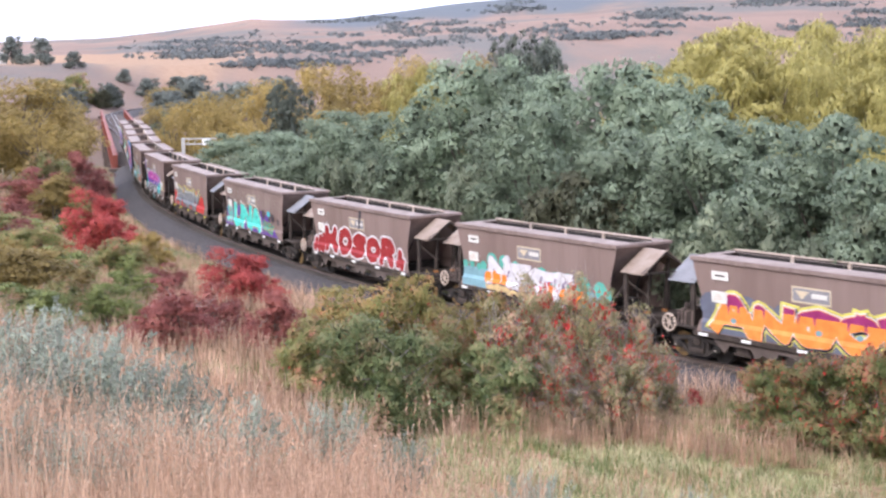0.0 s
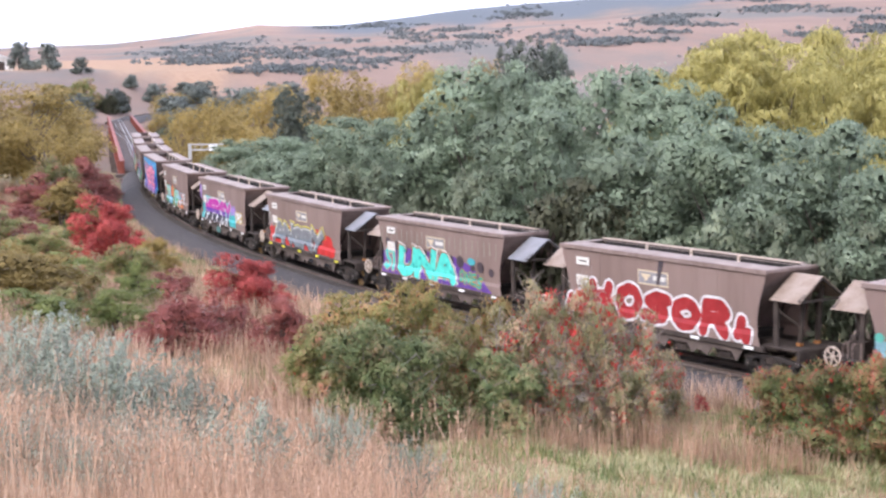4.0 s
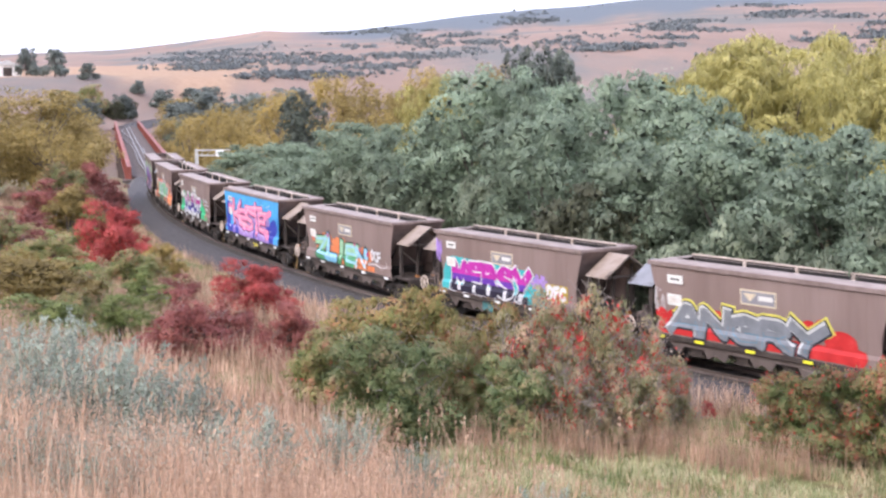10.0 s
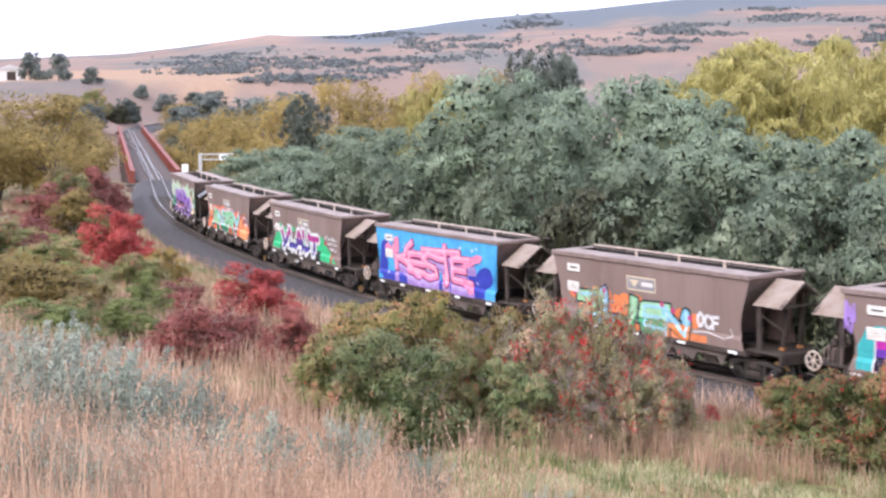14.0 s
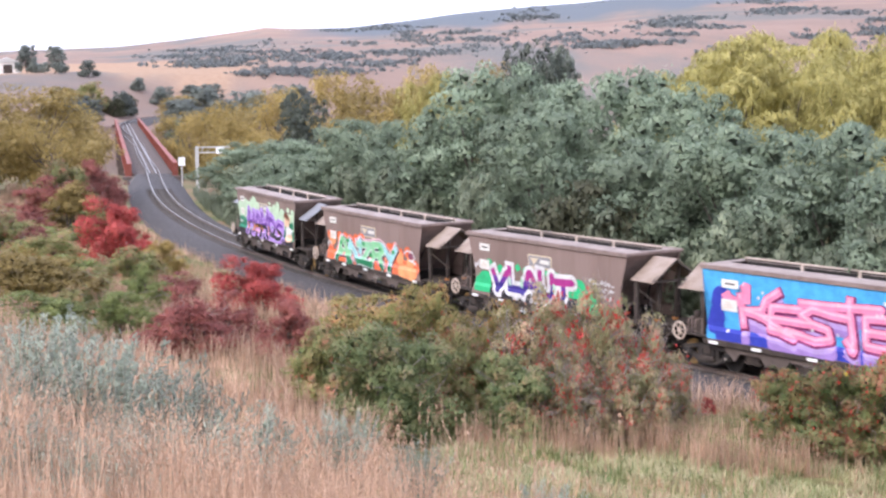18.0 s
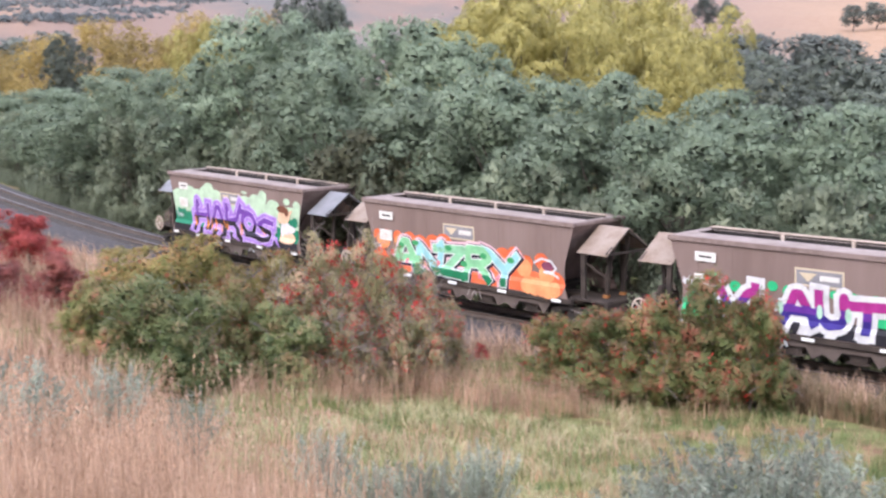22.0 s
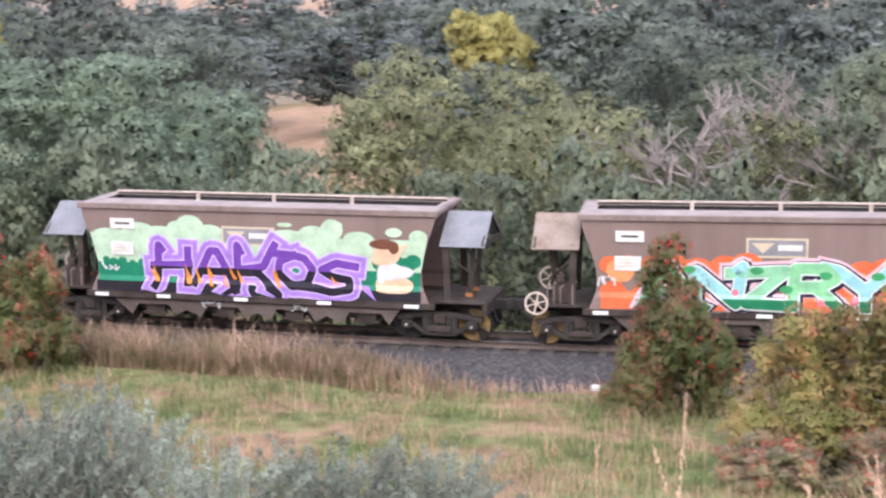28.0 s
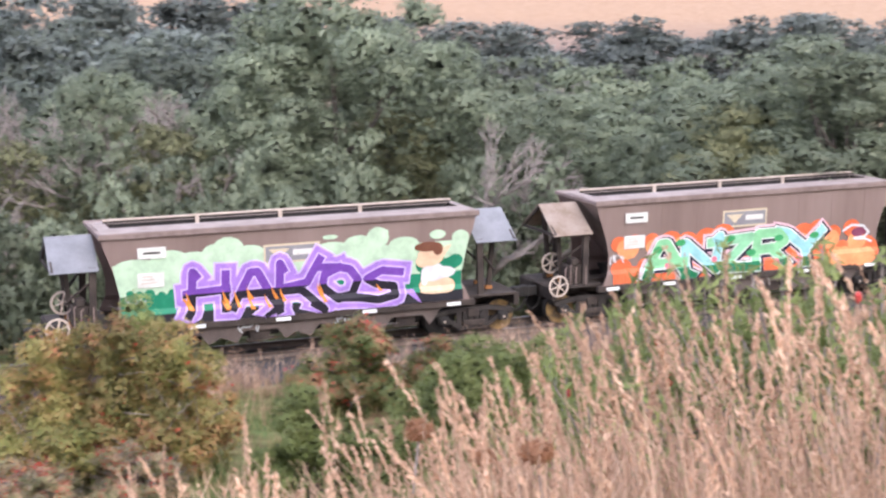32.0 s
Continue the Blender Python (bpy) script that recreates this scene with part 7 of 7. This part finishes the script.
    kz = word_lines("KESTE", -3.2, 2.6, 1.6, 2.5, 46, 1.2, 0.08, -0.01, 0.65)
    lettering(w[3], kz, 0.2, [(0.07, (0.32, 0.2, 0.5), 0.030, (0.12, -0.42), None), (0.02, (0.42, 0.3, 0.58), 0.034, (0.05, -0.25), None), (0.08, (0.16, 0.015, 0.09), 0.038, (0.03, -0.03), None), (0.03, (0.8, 0.24, 0.4), 0.042, none, None), (-0.06, (0.88, 0.42, 0.54), 0.046, (-0.02, 0.04), None)], label="pink sprayed letters with points over lilac shadows")
    art(w[3], "arrow", [stroke((-3.1, 2.3), (-3.7, 2.42), 0.26, 0.3), stroke((-2.9, 2.3), (-3.0, 2.85), 0.26, 0.12), stroke((2.2, 2.1), (3.4, 2.55), 0.22, 0.35), stroke((2.2, 1.6), (2.9, 1.35), 0.26, 0.3)], (0.8, 0.24, 0.4), 0.050)
    art(w[3], "star", spots(47, 16, -3.9, 4.1, 1.3, 2.95, 0.05), WHITE_P, 0.055)
    art(w[3], "skirt_tag", scrawl(48, 5, 0.1, 0.9, 0.6, 0.85, 0.09), (0.6, 0.5, 0.05), -0.10)
    # fifth: a mixed piece of pale green, sky blue and orange
    art(w[4], "orange_cloud", bumps(51, 12, -3.6, 2.3, 2.1, 1.75, 0.24) + [rect(-3.4, 2.2, 1.3, 1.8), rect(-3.2, 3.0, 1.06, 1.28)], (0.66, 0.2, 0.08), 0.02, "orange sprayed cloud")
    lz = word_lines("ZLIEN", -3.25, 2.1, 1.3, 2.08, 54, 1.1, 0.05, -0.04, 0.12)
    lettering(w[4], lz, 0.32, [(0.1, (0.015, 0.03, 0.035), 0.028, none, None), (0.03, [(0.3, 0.54, 0.32), (0.26, 0.5, 0.68), (0.28, 0.54, 0.33), (0.33, 0.58, 0.36), (0.2, 0.45, 0.62)], 0.032, none, None), (0.03, [(0.05, 0.22, 0.1), (0.16, 0.38, 0.55), (0.05, 0.24, 0.1), (0.06, 0.26, 0.12), (0.62, 0.2, 0.06)], 0.036, none, (None, 1.5)), (-0.1, [(0.3, 0.55, 0.66), (0.36, 0.58, 0.7), (0.42, 0.62, 0.44)], 0.041, (0.02, 0.06), None)], label="pale green, sky blue and orange sprayed letters")
    art(w[4], "spot", [blob(x, z, 0.1, 0.1, 10) for x, z in ((-3.6, 2.0), (-2.0, 2.2), (0.9, 2.05), (1.4, 1.9), (2.2, 1.75))], (0.5, 0.06, 0.2), 0.046)
    lettering(w[4], word_lines("OCF", 2.5, 3.5, 1.55, 1.95, 5, 0.95, 0.03), 0.11, [(0.0, WHITE_P, 0.03, none, None)])
    art(w[4], "tag_writing", pen([(2.4, 1.35), (3.0, 1.42), (3.8, 1.3), (4.1, 1.42), (4.0, 1.62)], 0.035, 0), (0.55, 0.5, 0.48), 0.030)
    # sixth: letters in magenta over violet over black, on teal
    art(w[5], "teal_ground", [[(-4.32, 1.1), (2.9, 1.1), (2.7, 1.75), (1.6, 2.3), (-3.6, 2.42), (-4.0, 2.3), (-4.3, 1.8)]], (0.05, 0.4, 0.42), 0.02, "teal sprayed ground")
    art(w[5], "violet_haze", scrawl(62, 14, 1.7, 2.8, 1.72, 2.25, 0.12) + scrawl(63, 7, -4.72, -4.36, 2.1, 3.0, 0.07), (0.36, 0.22, 0.58), 0.026)
    mz = word_lines("MERSY", -3.6, 1.65, 1.3, 2.16, 6, 0.92, 0.02)
    lettering(w[5], mz, 0.29, [(0.1, WHITE_P, 0.028, none, None), (0.03, (0.016, 0.012, 0.03), 0.032, none, None), (0.03, (0.13, 0.04, 0.34), 0.036, none, (1.52, 1.8)), (0.03, (0.45, 0.03, 0.32), 0.040, none, (1.76, None))], label="magenta, violet and black sprayed letters edged in white")
    art(w[5], "fill", [rect(-3.6, 1.6, 1.08, 1.34)], (0.016, 0.012, 0.03), 0.030)
    art(w[5], "drip", [[(x - 0.1, 1.42), (x + 0.1, 1.42), (x + 0.06, 1.28), (x + 0.12, 1.14), (x - 0.12, 1.14), (x - 0.05, 1.28)] for x in (-3.05, -2.0, -1.0, 0.1, 1.1)], WHITE_P, 0.044)
    art(w[5], "highlight", [blob(x, z, 0.07, 0.07, 8) for x, z in ((-3.2, 2.0), (-2.6, 1.9), (-1.9, 2.1), (-1.2, 1.95), (-0.5, 2.05), (0.1, 2.1), (0.8, 1.9), (1.4, 2.0))], (0.62, 0.3, 0.6), 0.045)
    art(w[5], "tag_ground", [rect(2.6, 3.95, 1.4, 1.98)], (0.42, 0.3, 0.06), 0.028)
    lettering(w[5], word_lines("DFC", 2.7, 3.85, 1.5, 1.88, 7, 0.85, 0.01), 0.15, [(0.0, WHITE_P, 0.032, none, None)])
    art(w[5], "skirt_patch", [rect(-1.6, -0.8, 0.52, 0.86)], (0.06, 0.18, 0.19), -0.10)
    # seventh: grey letters edged in white, black and yellow before a red cloud
    art(w[6], "red_ground", bumps(71, 12, -4.3, 2.4, 1.62, 1.95, 0.28) + [blob(3.0, 1.6, 0.6, 0.4), blob(3.5, 1.3, 0.5, 0.26), rect(-4.35, 3.9, 1.08, 1.5)], (0.48, 0.025, 0.025), 0.02, "red sprayed cloud")
    gz = word_lines("ANGRY", -3.75, 2.4, 1.24, 1.9, 74, 1.05, 0.04, 0.0, 0.06)
    lettering(w[6], gz, 0.27, [(0.16, (0.62, 0.55, 0.12), 0.025, (0.02, 0.03), (1.7, None)), (0.12, BLACK_P, 0.029, none, None), (0.05, (0.5, 0.5, 0.5), 0.033, (-0.03, 0.03), None), (0.02, (0.18, 0.19, 0.21), 0.037, (0.02, -0.02), None), (-0.12, (0.1, 0.2, 0.27), 0.041, (0.04, -0.06), (None, 1.6))], label="grey sprayed letters edged in white, black and yellow")
    art(w[6], "tag_writing", scrawl(76, 7, -4.6, -4.1, 1.75, 2.5, 0.05), (0.48, 0.44, 0.44), 0.024)
    # eighth: turquoise letters on purple, black haze and pale streaks above
    art(w[7], "purple_ground", [[(-4.42, 1.06), (4.0, 1.06), (3.6, 1.3), (2.4, 1.95), (1.2, 2.2), (-4.0, 2.2), (-4.4, 1.9)]], (0.12, 0.05, 0.28), 0.02, "purple sprayed ground below a black haze")
    art(w[7], "black_haze", bumps(81, 12, -3.9, 3.9, 2.28, 1.85, 0.2), (0.06, 0.045, 0.055), 0.024)
    uz = word_lines("UNA", -3.1, 1.3, 1.25, 2.12, 8, 0.95, 0.04)
    lettering(w[7], uz, 0.36, [(0.13, (0.66, 0.62, 0.6), 0.030, none, None), (0.09, (0.26, 0.09, 0.03), 0.034, (-0.04, 0.0), None), (0.03, (0.08, 0.6, 0.52), 0.038, none, None)], label="turquoise sprayed letters spotted with darker green")
    art(w[7], "spot", spots(85, 20, -2.9, 1.2, 1.25, 2.1, 0.07), (0.02, 0.34, 0.3), 0.042)
    lettering(w[7], word_lines("SI", -4.2, -3.3, 1.25, 2.0, 84, 0.9), 0.2, [(0.05, (0.5, 0.3, 0.2), 0.026, none, None), (0.0, (0.07, 0.5, 0.46), 0.030, none, None)])
    lettering(w[7], word_lines("ONES", 1.6, 3.3, 1.35, 1.72, 86, 0.85, 0.03, -0.1), 0.09, [(0.04, (0.3, 0.2, 0.06), 0.026, none, None), (0.0, (0.03, 0.3, 0.24), 0.030, none, None)])
    art(w[7], "blue_patch", [blob(2.5, 2.12, 0.28, 0.14)], (0.06, 0.36, 0.42), 0.030)
    art(w[7], "pale_streak", [p for k, x in enumerate(np.linspace(-4.5, 4.2, 22)) for p in pen([(x, 2.3 + 0.08 * (k % 3)), (x + 0.05, 2.6), (x + 0.02 + 0.05 * (k % 2), 2.95)], 0.035, 0)], (0.29, 0.29, 0.23), 0.012)
    # ninth: rounded dark red letters in a thick white edge
    red = (0.3, 0.022, 0.026)
    oz = word_lines("KOSOR", -3.35, 3.4, 1.28, 2.05, 9, 0.86, 0.05)
    tails = [[[(-4.3, 1.2), (-4.3, 1.5)], [(-3.9, 1.2), (-3.88, 1.62)], [(-3.5, 1.15), (-3.5, 1.75)]], [[(3.7, 1.3), (3.8, 1.7)], [(4.05, 1.2), (4.05, 1.35)]]]
    lettering(w[8], oz + tails, 0.34, [(0.12, WHITE_P, 0.02, none, None), (0.03, red, 0.024, none, None)], blunt=0.0, label="rounded dark red sprayed letters with a thick white edge")
    art(w[8], "dark_streak", [[(0.02, 2.4), (0.16, 2.4), (0.4, 3.2), (0.16, 3.2)]], (0.06, 0.05, 0.06), 0.026)
    # tenth: white letters dripping to orange and sand, on pale blue
    art(w[9], "pale_blue_ground", [rect(-4.42, -2.7, 1.06, 1.78), rect(2.4, 4.4, 1.06, 1.6)] + bumps(90, 4, 2.7, 4.2, 1.6, 1.6, 0.22), (0.2, 0.36, 0.42), 0.02, "pale blue sprayed ground")
    art(w[9], "green_bump", bumps(91, 4, -4.35, -3.0, 1.82, 1.85, 0.17) + bumps(92, 8, -2.4, 2.9, 2.15, 1.75, 0.3) + bumps(93, 2, 3.9, 4.25, 1.75, 1.7, 0.24), (0.1, 0.4, 0.33), 0.024)
    art(w[9], "sand_band", bumps(94, 9, -2.7, 2.6, 1.2, 1.22, 0.24) + [rect(-2.8, 3.0, 1.06, 1.25)], (0.58, 0.43, 0.22), 0.028)
    wz = word_lines("NEST", -2.7, 2.2, 1.5, 2.2, 96, 1.0, 0.06, -0.05, 0.1)
    lettering(w[9], wz, 0.22, [(0.08, (0.3, 0.24, 0.34), 0.032, (0.03, -0.03), None), (0.06, (0.62, 0.6, 0.64), 0.036, none, None)], label="white sprayed letters dripping into orange below")
    art(w[9], "fill", bumps(97, 13, -2.75, 3.0, 1.5, 1.35, 0.2) + [[(-2.8, 1.35), (3.2, 1.2), (3.2, 1.4), (1.0, 1.6), (-2.8, 1.7)]], (0.8, 0.22, 0.03), 0.034)
    art(w[9], "dark_gap", [stroke((x, 1.62), (x + 0.12, 1.86), 0.09) for x in (-1.5, -0.4, 0.5, 1.3, 1.9)], (0.2, 0.14, 0.24), 0.042)
    art(w[9], "drip", [[(x - 0.06, 1.75), (x + 0.06, 1.75), (x + 0.02, 1.36), (x - 0.02, 1.36)] for x in (-2.5, -1.9, -1.3, -0.6, 0.1, 0.7, 1.3, 2.0)], (0.62, 0.6, 0.64), 0.046)
    # eleventh: fat orange letters in black and yellow, on a grey-blue haze
    art(w[10], "blue_haze", [rect(-4.38, 4.36, 1.06, 1.75)] + bumps(101, 12, -4.0, 4.0, 1.85, 1.9, 0.34), (0.13, 0.14, 0.19), 0.02, "grey-blue sprayed haze")
    nz = word_lines("ANGOW", -3.85, 3.9, 1.28, 2.02, 10, 0.92, 0.04)
    lettering(w[10], nz, 0.4, [(0.15, (0.66, 0.6, 0.14), 0.026, none, None), (0.09, BLACK_P, 0.030, (0.02, -0.02), None), (0.05, (0.62, 0.6, 0.58), 0.034, (-0.01, 0.02), None), (0.02, (0.8, 0.25, 0.055), 0.038, none, None), (0.0, (0.3, 0.03, 0.14), 0.043, none, (1.98, None))], label="fat orange sprayed letters edged in black and yellow")
    art(w[10], "spot", [blob(x, z, 0.12, 0.09, 10) for x, z in ((-3.1, 1.5), (0.15, 1.55), (1.6, 1.6))], (0.2, 0.34, 0.38), 0.047)
    art(w[10], "drip", [[(x - 0.06, 2.0), (x + 0.06, 2.0), (x, 1.7)] for x in (-3.3, -2.9, -1.9, -0.6, 0.0, 1.2, 1.8, 2.9)], (0.3, 0.03, 0.14), 0.046)


paint_wagons()


# ---- motion ----
def travel(t):
    """Arc length at which the tail wagon's trailing body corner stands, t seconds into the clip."""
    return float(np.interp(t, np.arange(0, 33, 2), [-158.75, -149.22, -139.4, -129.37, -119.24, -108.98, -98.63, -88.17, -77.72, -67.37, -57.02, -46.66, -36.31, -26.25, -16.21, -6.27, 3.52]))


def wagon_pose(s):
    """The pose of a wagon whose middle stands at arc length s, borne by its two bogies."""
    xa, ya, _, _, za = on_line(s - 4.8)
    xb, yb, _, _, zb = on_line(s + 4.8)
    yaw, pitch = math.degrees(math.atan2(yb - ya, xb - xa)), math.degrees(math.atan2(zb - za, 9.6))
    return pose((xa + xb) / 2, (ya + yb) / 2, (za + zb) / 2, 0, -pitch, yaw)


TURNS = [round(0.1 * k, 1) for k in range(321)]


def motions():
    for n, w in enumerate(WAGONS):
        walk(w, [(t, wagon_pose(travel(t) + 4.82 + 13.076 * n)) for t in np.arange(0, 32.5, 0.5)])
        for k, axle in enumerate(WHEELS[n]):
            x, z = axle.location.x, axle.location.z
            s0 = travel(0)
            walk(axle, [(t, pose(x, 0, z, 0, math.degrees((travel(t) - s0) / 0.43) + 37 * k, 0)) for t in TURNS])


motions()
